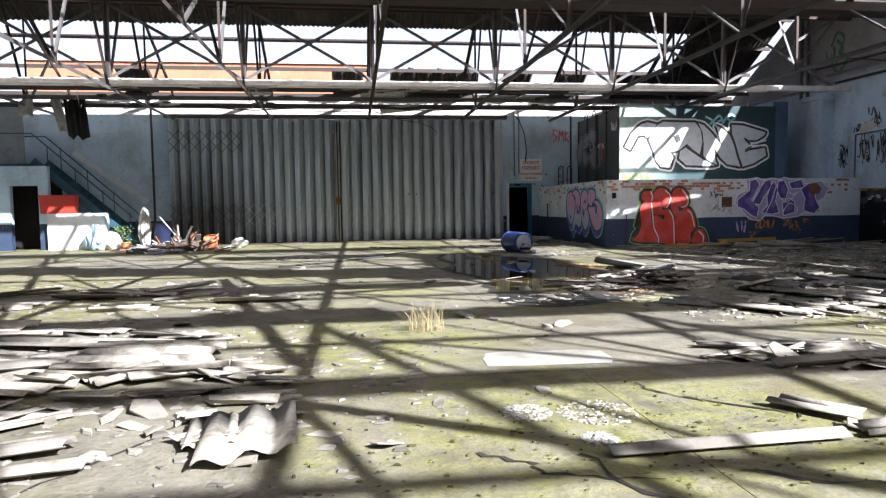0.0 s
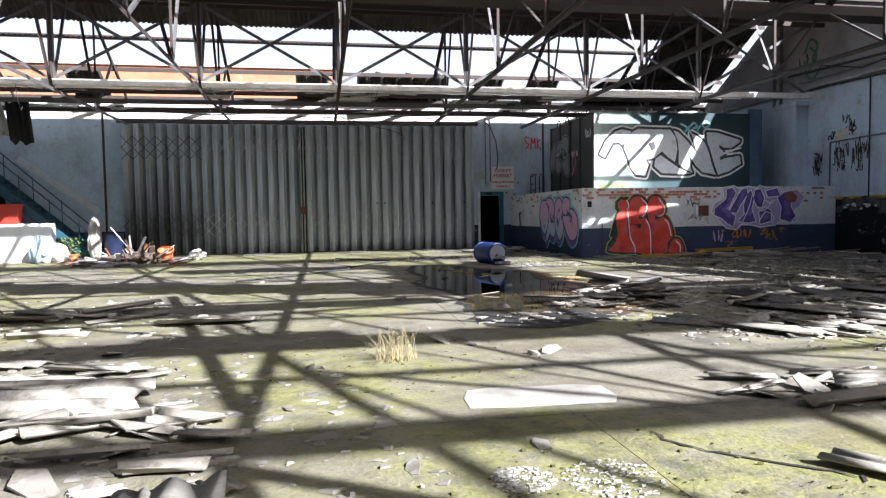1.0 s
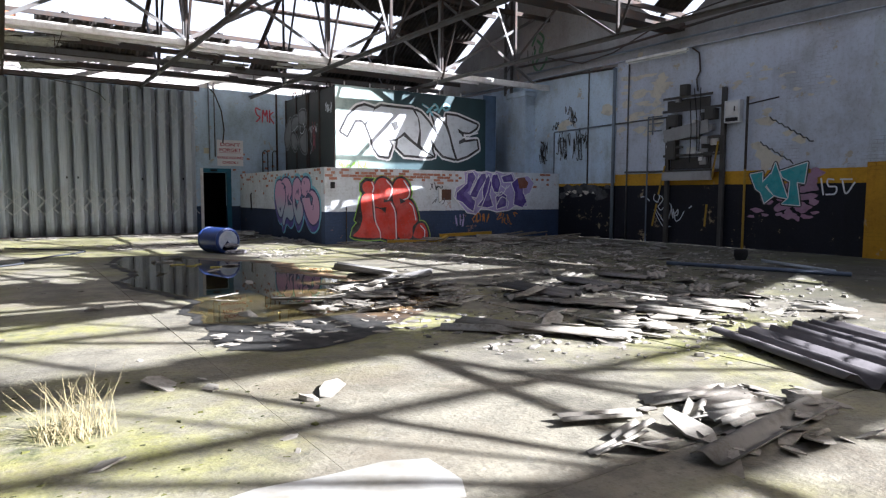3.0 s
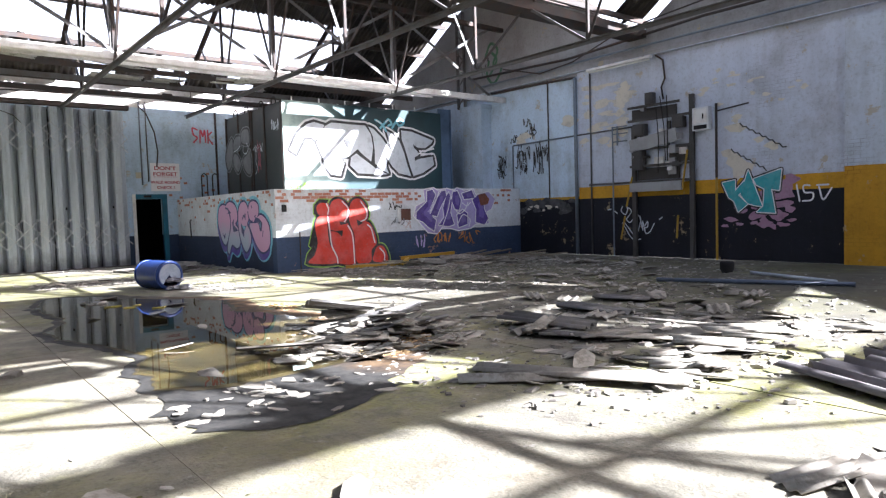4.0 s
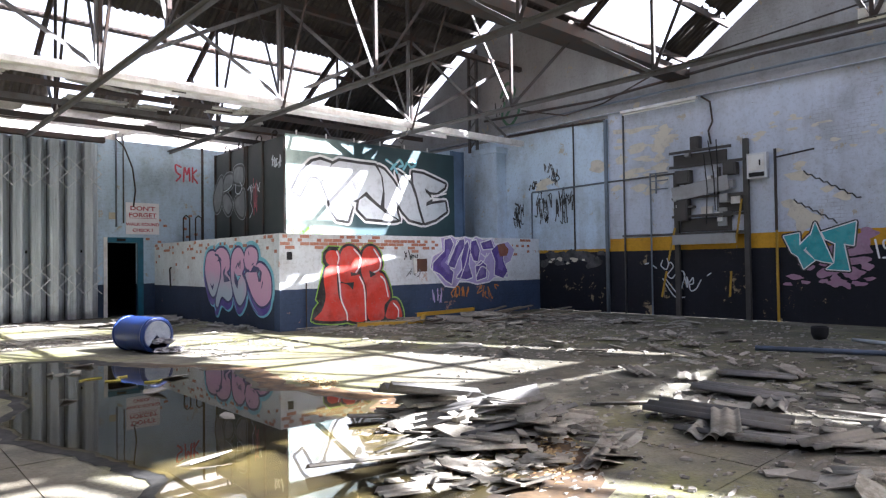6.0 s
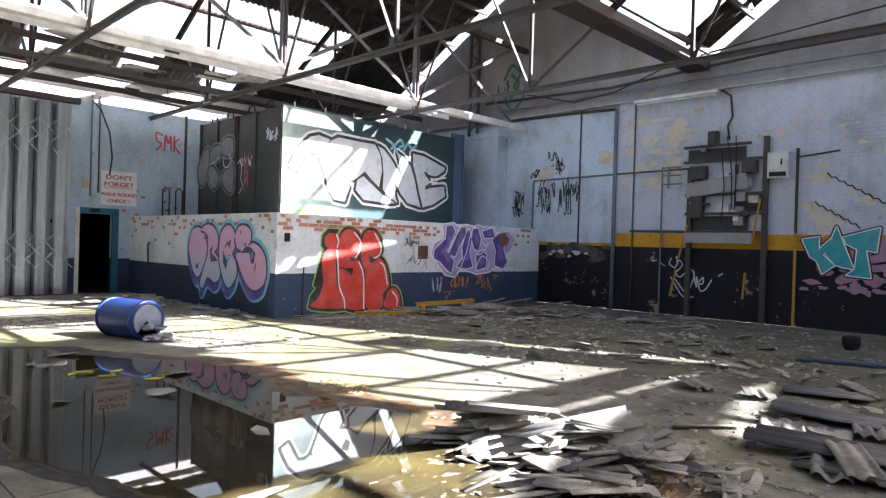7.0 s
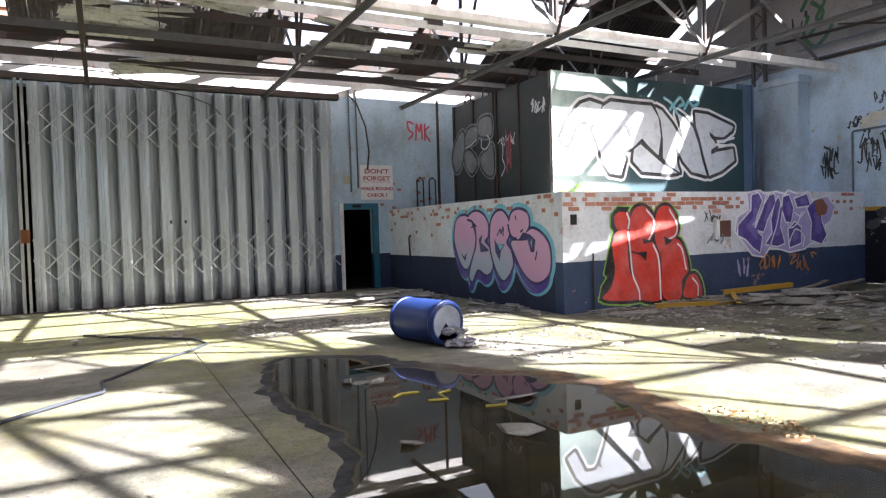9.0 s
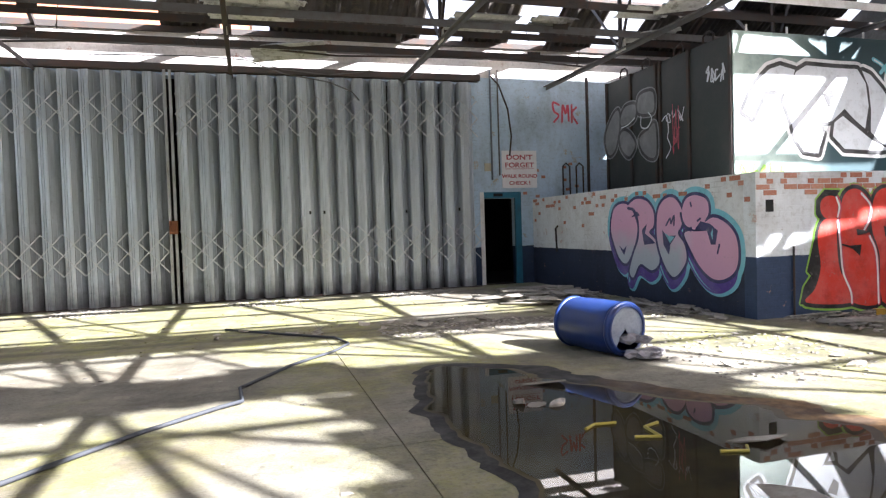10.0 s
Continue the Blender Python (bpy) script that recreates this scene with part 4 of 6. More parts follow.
ew.shape("flaked_patch", [blob(eu(11.3 - rng.uniform(0, 2.6)), rng.uniform(3.0, 4.4), rng.uniform(.05, .16), rng.uniform(.02, .05), k) for k in range(22)], "cream")
ew.shape("flaked_patch", [blob(eu(14.6 - rng.uniform(0, 1.5)), rng.uniform(2.9, 4.6), rng.uniform(.10, .26), rng.uniform(.03, .10), k) for k in range(40)], "cream")
zig = lambda y0, z0, y1, z1, n: [(eu(y0 + (y1 - y0) * k / n), z0 + (z1 - z0) * (k + (k % 2)) / (n + 1)) for k in range(n + 1)]
ew.strokes("stepped_line", [zig(10.2, 3.08, 9.2, 2.42, 14)], 0.03, "black", None, False)
ew.strokes("stepped_line", [zig(10.40, 2.52, 9.62, 1.99, 11)], 0.03, "black", None, False)
ew.shape("paint_cloud", [blob(eu(10.4 - rng.uniform(0, 1.35)), rng.uniform(1.0, 1.5), rng.uniform(.08, .2), rng.uniform(.05, .12), k) for k in range(20)] + [blob(eu(8.85 + rng.uniform(0, .4)), rng.uniform(1.55, 1.9), .16, .09, k) for k in range(4)], "mauve")
ew.shape("paint_cloud", [blob(eu(10.6 - rng.uniform(0, 1.6)), rng.uniform(0.72, 1.0), rng.uniform(.06, .13), rng.uniform(.03, .07), k) for k in range(14)], "mauve")
K = [[(9.39, 1.77), (9.69, 1.82), (9.69, 1.57), (9.89, 1.78), (9.96, 1.68), (9.76, 1.47), (9.97, 1.27), (9.76, 1.1), (9.66, 1.35), (9.54, 1.43)],
     [(9.99, 2.02), (10.3, 1.21), (10.12, 1.24), (9.97, 1.29), (9.81, 1.49)],
     [(10.11, 1.82), (10.71, 2.0), (10.66, 1.55), (10.49, 1.58), (10.58, 1.06), (10.18, 1.09), (10.32, 1.21), (10.35, 1.59), (10.17, 1.69)]]
ko = ew.shape("graffiti_outline", [rim(p, 0.05) for p in K], "black")
ew.shape("highlight", [rim(p, 0.022) for p in K], "white", ko)
for p in K:
    ew.shape("letter", [p], "teal", ko)
ew.strokes("tag", [[(eu(8.98), 1.64), (eu(8.92), 1.30)], [(eu(8.72), 1.62), (eu(8.84), 1.62), (eu(8.82), 1.48), (eu(8.66), 1.46), (eu(8.68), 1.32), (eu(8.86), 1.30)], [(eu(8.58), 1.62), (eu(8.36), 1.62)], [(eu(8.54), 1.58), (eu(8.46), 1.32), (eu(8.30), 1.55)]], 0.035, "white")
ew.strokes("tag", [[(6.66, 1.3), (6.62, 1.18), (6.75, 1.09), (6.81, 1.22), (6.78, 1.34)], [(6.79, 1.15), (6.85, 1.26), (6.93, 1.16), (6.83, 1.03), (6.78, 0.96), (6.88, 0.88), (6.98, 0.97)], [(7.07, 1.1), (7.21, 0.98), (7.13, 0.66)], [(7.18, 1.04), (7.27, 0.67), (7.26, 0.92), (7.33, 0.67)], [(7.33, 0.8), (7.41, 0.9), (7.41, 0.77), (7.32, 0.73), (7.36, 0.6), (7.48, 0.65), (7.6, 0.85)], [(6.66, 0.87), (6.95, 0.46), (7.2, 0.45)], [(6.73, 0.87), (7.01, 0.53)], [(6.2, 1.22), (6.3, 1.24)], [(6.42, 1.18), (6.5, 1.12)], [(7.75, 0.95), (7.83, 1.0)]], 0.028, "silver")
ew2 = Wall((XR, 20.0, 0), (0, -1, 0), (-1, 0, 0), eb)
for k, (y, z, w, h) in enumerate([(17.2, 2.75, .55, .5), (16.9, 3.75, .3, .3), (17.35, 3.35, .35, .35), (16.75, 3.4, .3, .2), (16.5, 2.6, .3, .75), (16.25, 2.85, .3, .35), (17.05, 2.35, .3, .35), (18.0, 2.6, .35, .4), (19.0, 2.6, .25, .35), (18.7, 5.6, .4, .6)]):
    tag(ew2, eu(y), z, w, h, "black", 3, 40 + k, 0.028)
for k, (y, z, w, h) in enumerate([(16.55, 2.35, .62, .75), (17.25, 2.5, .5, .6), (17.5, 3.2, .6, .3), (16.8, 3.45, .45, .45), (18.05, 2.3, .4, .6)]):
    tag(ew2, eu(y), z, w, h, "black", 4, 90 + k, 0.032)
ew2.strokes("tag", [[(eu(17.95), 3.0), (eu(17.82), 2.9), (eu(17.86), 2.6), (eu(17.78), 2.3)]], 0.055, "black")
ew2.strokes("tag", [[(eu(18.45), 6.2), (eu(18.2), 6.55), (eu(17.9), 6.3), (eu(18.1), 5.9), (eu(17.75), 5.7), (eu(18.1), 5.3), (eu(18.4), 5.6), (eu(18.3), 6.0)], [(eu(18.2), 6.3), (eu(17.95), 6.0), (eu(18.25), 5.6)]], 0.09, "green")
ew2.shape("flaked_patch", [blob(eu(15.1), 3.75, .3, .14, 2), blob(eu(16.85), 3.5, .3, .1, 3), blob(eu(16.95), 3.35, .2, .12, 4)], "cream")
ew2.shape("burnt_patch", [blob(eu(16.0 + rng.uniform(-.95, .95)), rng.uniform(1.2, 1.52), rng.uniform(.1, .25), rng.uniform(.06, .1), k) for k in range(26)], "black")
ew2.shape("flaked_patch", [blob(eu(15.9 + rng.uniform(-.8, .8)), rng.uniform(1.25, 1.45), rng.uniform(.04, .1), rng.uniform(.02, .05), k) for k in range(9)], "cream")

# pipes and conduits on the east wall


def pipe(name, pts, r, mat, label, cat="pipe"):
    bm = bmesh.new()
    tube(bm, pts, r, 8)
    return tagged(part(name, bm, mat, smooth=True), label, cat)


XW = XR - 0.05
BLUE_GREY = worn("blue_grey_paint", (0.16, 0.19, 0.23), (0.08, 0.07, 0.06), 0.5)
YELLOW = worn("yellow_paint", (0.42, 0.25, 0.02), (0.25, 0.14, 0.03), 0.5)
pipe("wall_pipe", [(XW, 14.85, 0), (XW, 14.85, 4.9)], 0.05, BLUE_GREY, "thick dark grey pipe fixed upright to the wall")
pipe("conduit", [(XW, 14.86, 4.9), (XW, 16.2, 4.95), (XW, 18.2, 4.98)], 0.03, STEEL_DARK, "dark conduit running along the wall")
pipe("conduit", [(XW + 0.02, 14.35, 0), (XW + 0.02, 14.35, 4.95)], 0.022, STEEL, "thin grey conduit fixed upright to the wall")
pipe("conduit", [(XW + 0.02, 15.87, 1.6), (XW + 0.02, 15.87, 5.0)], 0.018, STEEL_DARK, "thin grey conduit fixed upright to the wall")
pipe("conduit", [(XW + 0.02, 17.33, 0.8), (XW + 0.02, 17.33, 3.24), (XW + 0.02, 17.3, 3.27), (XW + 0.02, 14.9, 3.31)], 0.022, BLUE_GREY, "thin grey conduit bent round across the wall")
pipe("conduit", [(XW, 14.8, 3.31), (XW, 12.95, 3.33)], 0.02, STEEL, "thin grey conduit across the wall")
pipe("conduit", [(XW, 14.4, 1.92), (XW, 11.3, 1.90)], 0.026, STEEL, "grey steel bar across the wall")
pipe("conduit", [(XR - 0.17, 19.0, 5.55), (XR - 0.17, 15.0, 5.42), (XR - 0.17, 11.0, 5.62), (XR - 0.17, 3.0, 5.6)], 0.035, STEEL_DARK, "dark pipe running high along the wall")
pipe("conduit", [(XR - 0.17, 18.5, 5.25), (XR - 0.17, 12.0, 5.28), (XR - 0.17, 3.0, 5.3)], 0.028, BLUE_GREY, "grey conduit running high along the wall")
pipe("cable", [(XR - 0.2, 17.5, 5.6), (XR - 0.2, 16.0, 5.2), (XR - 0.2, 14.8, 5.3), (XR - 0.2, 13.3, 5.75), (XR - 0.2, 11.8, 5.9), (XR - 0.2, 8.0, 6.2)], 0.02, STEEL_DARK, "slack black cable along the gable wall", "cable")
pipe("cable", [(XR - 0.06, 12.3, 5.0), (XR - 0.06, 12.1, 4.85), (XR - 0.06, 12.05, 4.4), (XR - 0.06, 12.15, 4.2), (XR - 0.06, 12.1, 3.9)], 0.022, STEEL_DARK, "dark cable hanging down the wall", "cable")
pole = tagged(empty("wall_pole", XR - 0.08, 10.73, 0), "grey steel pole with a yellow lower half by the wall", "pole")
bm = bmesh.new()
tube(bm, [(0, 0, 0), (0, 0, 1.9)], 0.028)
part("lower_half", bm, YELLOW, pole, "yellow painted lower half")
bm = bmesh.new()
tube(bm, [(0, 0, 1.9), (0, 0, 3.6)], 0.03)
part("upper_half", bm, STEEL_DARK, pole)
bm = bmesh.new()
tube(bm, [(0, 0, 3.42), (0, -0.75, 3.5)], 0.018)
part("arm", bm, STEEL_DARK, pole)
# fluorescent fitting
lamp = tagged(empty("tube_light", XR - 0.22, 13.3, 4.93), "unlit white fluorescent batten hung along the wall", "lamp")
bm = bmesh.new()
box(bm, -0.05, 0.05, -0.98, 0.98, 0.0, 0.06)
part("batten", bm, WHITE_STEEL, lamp)
bm = bmesh.new()
tube(bm, [(0, -0.93, -0.03), (0, 0.93, -0.03)], 0.019)
part("tube", bm, worn("dusty_tube", (0.8, 0.8, 0.76), (0.5, 0.48, 0.42), 0.3), lamp)
for y in (-0.7, 0.7):
    bm = bmesh.new()
    bar(bm, (0.0, y, 0.06), (0.22, y, 0.16), 0.03, 0.02)
    part("bracket", bm, STEEL_DARK, lamp)
# burnt switchgear frame
sg = tagged(empty("switchgear", XR - 0.03, 12.3, 0), "burnt-out electrical switchgear on a steel frame against the wall", "switchgear")
SOOT = worn("burnt_metal", (0.07, 0.065, 0.06), (0.02, 0.018, 0.016), 0.8)
GREYP = worn("grey_enamel_panel", (0.33, 0.33, 0.33), (0.14, 0.12, 0.1), 0.5)
for y in (0.62, -0.98):
    bm = bmesh.new()
    box(bm, -0.12, -0.02, y - 0.05, y + 0.05, 0, 3.9 if y < 0 else 3.3)
    part("post", bm, SOOT, sg)
for z, y0, y1 in ((1.9, -1.0, 0.7), (2.72, -1.0, 0.7), (3.45, -1.0, 0.75), (3.78, -0.7, 0.75), (2.3, -1.0, 0.7)):
    bm = bmesh.new()
    box(bm, -0.16, -0.13, y0, y1, z - 0.03, z + 0.03)
    part("rail", bm, SOOT, sg)
for y0, y1, z0, z1 in ((-0.55, 0.70, 3.46, 3.74), (-0.62, 0.55, 1.95, 2.25), (-0.9, -0.35, 2.35, 2.75)):
    bm = bmesh.new()
    box(bm, -0.035, 0.0, y0, y1, z0, z1)
    part("back_board", bm, worn("charred_board", (0.06, 0.055, 0.052), (0.03, 0.028, 0.025), 0.9), sg)
bm = bmesh.new()
box(bm, -0.22, -0.19, -0.66, 0.66, -0.16, 0.16)
ob = part("hanging_panel", bm, GREYP, sg, "tilted grey enamel panel")
ob.location, ob.rotation_euler = (0, 0.0, 2.9), (radians(-8), 0, 0)
bm = bmesh.new()
box(bm, -0.24, -0.17, -0.78, 0.66, 1.66, 1.88)
part("lower_panel", bm, GREYP, sg)
for y, z, w, h in ((0.38, 3.2, .3, .3), (-0.68, 3.28, .28, .26), (0.42, 2.45, .26, .5), (0.1, 3.95, .2, .28)):
    bm = bmesh.new()
    box(bm, -0.22, -0.04, y - w / 2, y + w / 2, z - h / 2, z + h / 2)
    box(bm, -0.24, -0.218, y - w / 2 + .03, y + w / 2 - .03, z - h / 2 + .03, z + h / 2 - .03)
    part("switch_box", bm, SOOT, sg)
for y, z, w, h in ((-0.1, 2.38, .26, .24), (-0.45, 2.25, .2, .4), (-0.75, 2.6, .2, .16)):
    bm = bmesh.new()
    box(bm, -0.10, -0.037, y - w / 2, y + w / 2, z - h / 2, z + h / 2)
    part("meter_plate", bm, WHITE_STEEL if h < .3 else GREYP, sg)
for y, p, q in ((1.1, 3.4, 0), (0.95, 3.4, 2.9)):
    bm = bmesh.new()
    tube(bm, [(-0.05, y + 0.2, q), (-0.05, y + 0.2, p)], 0.02)
    part("upright", bm, BLUE_GREY, sg)
for z in (3.0, 3.2, 3.38):
    bm = bmesh.new()
    tube(bm, [(-0.05, 1.3, z), (-0.05, 0.85, z)], 0.015)
    part("rung", bm, BLUE_GREY, sg)
for y0, z0, y1, z1 in ((0.98, 0.45, 0.85, 1.05), (0.80, 1.3, 0.62, 2.05), (-0.62, 0.5, -0.66, 1.05), (-0.78, 1.7, -0.92, 2.6)):
    bm = bmesh.new()
    tube(bm, [(-0.18, y0, z0), (-0.18, y1, z1)], 0.024)
    part("yellow_stick", bm, YELLOW, sg, "yellow painted rod")
random.seed(71)
for k in range(14):
    y, z, w, h = random.uniform(-0.85, 0.6), random.uniform(2.0, 4.0), random.uniform(.06, .2), random.uniform(.05, .22)
    bm = bmesh.new()
    dd = 0.05 + 0.009 * k
    box(bm, -dd - 0.04, -0.03, y - w / 2, y + w / 2, z - h / 2, z + h / 2)
    part("relay", bm, random.choice((SOOT, SOOT, GREYP, DARK, WHITE_STEEL)), sg)
for k in range(3):
    y = random.uniform(-0.8, 0.6)
    z0, z1 = random.uniform(2.0, 2.8), random.uniform(3.0, 4.1)
    bm = bmesh.new()
    tube(bm, [(-0.21, y, z0), (-0.26, y + random.uniform(-.1, .1), (z0 + z1) / 2), (-0.2, y + random.uniform(-.15, .15), z1)], 0.011, 6)
    part("loose_cable", bm, DARK, sg)
fb = tagged(empty("fuse_box", XR, 11.08, 3.28), "white metal fuse box on the wall", "fuse box")
bm = bmesh.new()
box(bm, -0.16, 0, -0.2, 0.2, -0.26, 0.27)
part("case", bm, worn("white_enamel", (0.68, 0.69, 0.70), (0.35, 0.33, 0.3), 0.4), fb)
bm = bmesh.new()
box(bm, -0.172, -0.161, -0.16, 0.16, -0.1, 0.23)
part("door", bm, WHITE_STEEL, fb)
bm = bmesh.new()
box(bm, -0.185, -0.173, -0.09, -0.06, 0.0, 0.12)
part("handle", bm, DARK, fb)
bm = bmesh.new()
box(bm, -0.17, -0.161, -0.16, 0.16, -0.23, -0.14)
part("window", bm, DARK, fb)
# lattice column by the pilaster
col = tagged(empty("lattice_column", XR - 0.25, 19.4, 4.66), "grey riveted lattice steel column", "column")
for y in (-0.16, 0.16):
    bm = bmesh.new()
    box(bm, -0.04, 0.04, y - 0.03, y + 0.03, 0, 3.1)
    part("flange", bm, STEEL, col)
for k in range(10):
    bm = bmesh.new()
    s = 1 if k % 2 else -1
    bar(bm, (-0.045, -0.16 * s, 0.05 + k * 0.3), (-0.045, 0.16 * s, 0.35 + k * 0.3), 0.012, 0.045)
    part("lacing", bm, STEEL, col)
# ---- folding shutter ----
sh = tagged(empty("folding_shutter", -6.2, 23.86, 0.02), "closed grey galvanised folding shutter with lattice bars", "shutter")
NL, W0 = 32, 12.37
PITCH = 0.3895


def leaf_profile():
    """One leaf, seen from above: a fluted front face and a recessed dark face."""
    q = PITCH / 0.46
    return [(x * q, y * 0.9) for x, y in ((0.0, 0.28), (0.008, 0.02), (0.03, -0.02), (0.075, -0.035), (0.085, -0.022), (0.125, -0.045), (0.135, -0.03), (0.19, -0.055), (0.232, -0.05), (0.240, -0.01), (0.31, 0.09), (0.318, 0.08), (0.425, 0.235), (0.436, 0.30), (0.456, 0.30))]


bm = bmesh.new()
prof = leaf_profile()
H = 4.52
lo = [bm.verts.new((x, y, 0)) for x, y in prof] + [bm.verts.new((x, y + 0.012, 0)) for x, y in prof[::-1]]
hi = [bm.verts.new((v.co.x, v.co.y, H)) for v in lo]
n = len(lo)
for k in range(n):
    bm.faces.new((lo[k], lo[(k + 1) % n], hi[(k + 1) % n], hi[k]))
bm.faces.new(lo[::-1])
bm.faces.new(hi)
m = Nodes("shutter_leaf", 0.42, 0.5)
c = m.mix(m.ramp(m.noise(1.0, 5, 0.6, m.scaled(5, 5, 0.5)), 0.35, 0.7), (0.58, 0.63, 0.68), (0.36, 0.395, 0.43))
c = m.mix(m.math("MULTIPLY", m.random(), 0.35), c, (0.66, 0.68, 0.70))
c = m.mix(m.math("MULTIPLY", m.ramp(m.math("ADD", m.axis(2), m.noise(3)), 1.0, 0.55), 0.6), c, (0.10, 0.09, 0.085))
c = m.mix(m.math("MULTIPLY", m.ramp(m.noise(9, 5, .7), 0.6, 0.75), 0.4), c, (0.14, 0.11, 0.09))
n = m.t.nodes.new("ShaderNodeVectorMath")
n.operation = "DISTANCE"
n.inputs[1].default_value = (-5.3, 23.8, 0.6)
m.link(m.pos, n.inputs[0])
soot = m.math("MULTIPLY", m.ramp(m.math("ADD", n.outputs["Value"], m.math("MULTIPLY", m.noise(1.2, 6, 0.7), 1.8)), 4.2, 1.4), 0.85)
c = m.mix(soot, c, (0.035, 0.033, 0.032))
m.colour(c).bump(m.noise(60, 3), 0.1, 0.002)
LEAF = mesh_of("leaf", bm, m.mat)
bm = bmesh.new()
bar(bm, (0, -0.066, 0), (PITCH, -0.066, 0.40), 0.010, 0.022)
BAR_A = mesh_of("lattice_bar", bm, SHUTTER_BAR)
bm = bmesh.new()
bar(bm, (0, -0.080, 0.40), (PITCH, -0.080, 0), 0.010, 0.022)
BAR_B = mesh_of("lattice_bar", bm, SHUTTER_BAR)
bm = bmesh.new()
bar(bm, (0, -0.066, 0), (PITCH, -0.066, 0.40), 0.010, 0.022)
SOOTY_BAR = worn("sooty_lattice_steel", (0.10, 0.10, 0.105), (0.04, 0.04, 0.04), 0.7, 0.3, 0.7, 5.0)
SOOT_A = mesh_of("lattice_bar", bm, SOOTY_BAR)
bm = bmesh.new()
bar(bm, (0, -0.080, 0.40), (PITCH, -0.080, 0), 0.010, 0.022)
SOOT_B = mesh_of("lattice_bar", bm, SOOTY_BAR)
random.seed(3)
for k in range(NL):
    ob = part("leaf", LEAF, None, sh)
    x = 0.03 + k * 0.3685 if k < 16 else 6.14 + (k - 16) * PITCH
    ob.location = (x, random.uniform(-0.012, 0.012), 0)
    ob.rotation_euler = (0, 0, random.uniform(-0.03, 0.03))
    if k < 16:
        ob.scale = (0.946, 1, 1)
    for z in (0.62, 1.02, 3.30, 3.70):
        for me in (SOOT_A, SOOT_B) if k < 7 else (BAR_A, BAR_B):
            ob = part("lattice_bar", me, None, sh)
            ob.location = (x, 0, z)
            if k < 16:
                ob.scale = (0.946, 1, 1)
for x in (5.97, 6.07):
    bm = bmesh.new()
    box(bm, x - 0.025, x + 0.025, -0.09, -0.03, 0, 4.55)
    part("meeting_stile", bm, SHUTTER, sh)
bm = bmesh.new()
box(bm, 5.95, 6.11, -0.13, -0.091, 1.36, 1.62)
box(bm, 5.98, 6.06, -0.16, -0.131, 1.44, 1.54)
part("lock", bm, RUST, sh, "rusty lock box")
bm = bmesh.new()
box(bm, -0.1, W0 + 0.1, -0.06, 0.14, 4.55, 4.68)
part("head_rail", bm, STEEL_DARK, sh)
bm = bmesh.new()
box(bm, -0.05, W0 + 0.05, -0.03, 0.10, -0.018, 0.002)
part("floor_track", bm, STEEL_DARK, sh)
for x, z in ((8.66, 1.72), (8.95, 1.72), (10.7, 1.70), (11.9, 1.72), (6.1, 1.78)):
    bm = bmesh.new()
    box(bm, x - 0.02, x + 0.02, -0.066, -0.052, z - 0.035, z + 0.035)
    part("hole", bm, DARK, sh)

# ---- doorway, sign, back wall fittings ----
door = tagged(empty("door_frame", 6.31, YB - 0.03, 0), "blue-painted door frame round a dark open doorway", "door frame", kind="structure")
for x0, x1, z0, z1, mt in ((0, 0.09, 0, 2.12, WHITE_STEEL), (0.86, 1.0, 0, 2.12, BLUE_PAINT), (0.09, 0.86, 1.98, 2.12, BLUE_PAINT)):
    bm = bmesh.new()
    box(bm, x0, x1, 0, 0.09, z0, z1)
    part("jamb" if z0 == 0 else "head", bm, mt, door)
bm = bmesh.new()
box(bm, 0.32, 0.54, -0.012, 0.0, 2.02, 2.09)
part("door_plate", bm, DARK, door)
sign = tagged(empty("sign", 6.86, YB - 0.025, 2.21), "white safety sign with red capital lettering above the doorway", "sign")
bm = bmesh.new()
box(bm, 0, 0.87, 0, 0.012, 0, 0.86)
bmesh.ops.bevel(bm, geom=[e for e in bm.edges], offset=0.002, segments=1, affect="EDGES")
part("board", bm, worn("white_sign", (0.80, 0.79, 0.80), (0.5, 0.46, 0.42), 0.4, 0, .4), sign)
SIGN_RED = worn("sign_red", (0.42, 0.035, 0.06), (0.3, 0.05, 0.06), 0.5)
for text, z, size, sx in (("DON'T", 0.655, 0.155, 1.35), ("FORGET", 0.475, 0.155, 1.25), ("WALK ROUND", 0.235, 0.115, 1.12), ("CHECK !", 0.075, 0.115, 1.2)):
    cu = bpy.data.curves.new("text", "FONT")
    cu.body, cu.size, cu.align_x, cu.extrude, cu.offset = text, size, "CENTER", 0.001, 0.003
    tmp = bpy.data.objects.new("text", cu)
    scene.collection.objects.link(tmp)
    me = bpy.data.meshes.new_from_object(tmp.evaluated_get(bpy.context.evaluated_depsgraph_get()))
    bpy.data.objects.remove(tmp)
    me.materials.clear()
    me.materials.append(SIGN_RED)
    ob = part("lettering", me, None, sign, "red capital letters")
    ob.matrix_local = Matrix.Translation((0.435, -0.003, z)) @ Matrix.Rotation(radians(90), 4, "X") @ Matrix.Diagonal((sx, 1, 1, 1))
for z in (0.45,):
    bm = bmesh.new()
    box(bm, 0.08, 0.8, -0.003, -0.0005, 0.435, 0.445)
    part("rule", bm, SIGN_RED, sign)
pipe("conduit", [(6.80, YB - 0.03, 2.5), (6.80, YB - 0.03, 4.9)], 0.018, STEEL, "thin conduit fixed upright to the white wall")
pipe("conduit", [(6.62, YB - 0.03, 2.4), (6.62, YB - 0.03, 4.9)], 0.022, BLUE_GREY, "thin conduit fixed upright to the white wall")
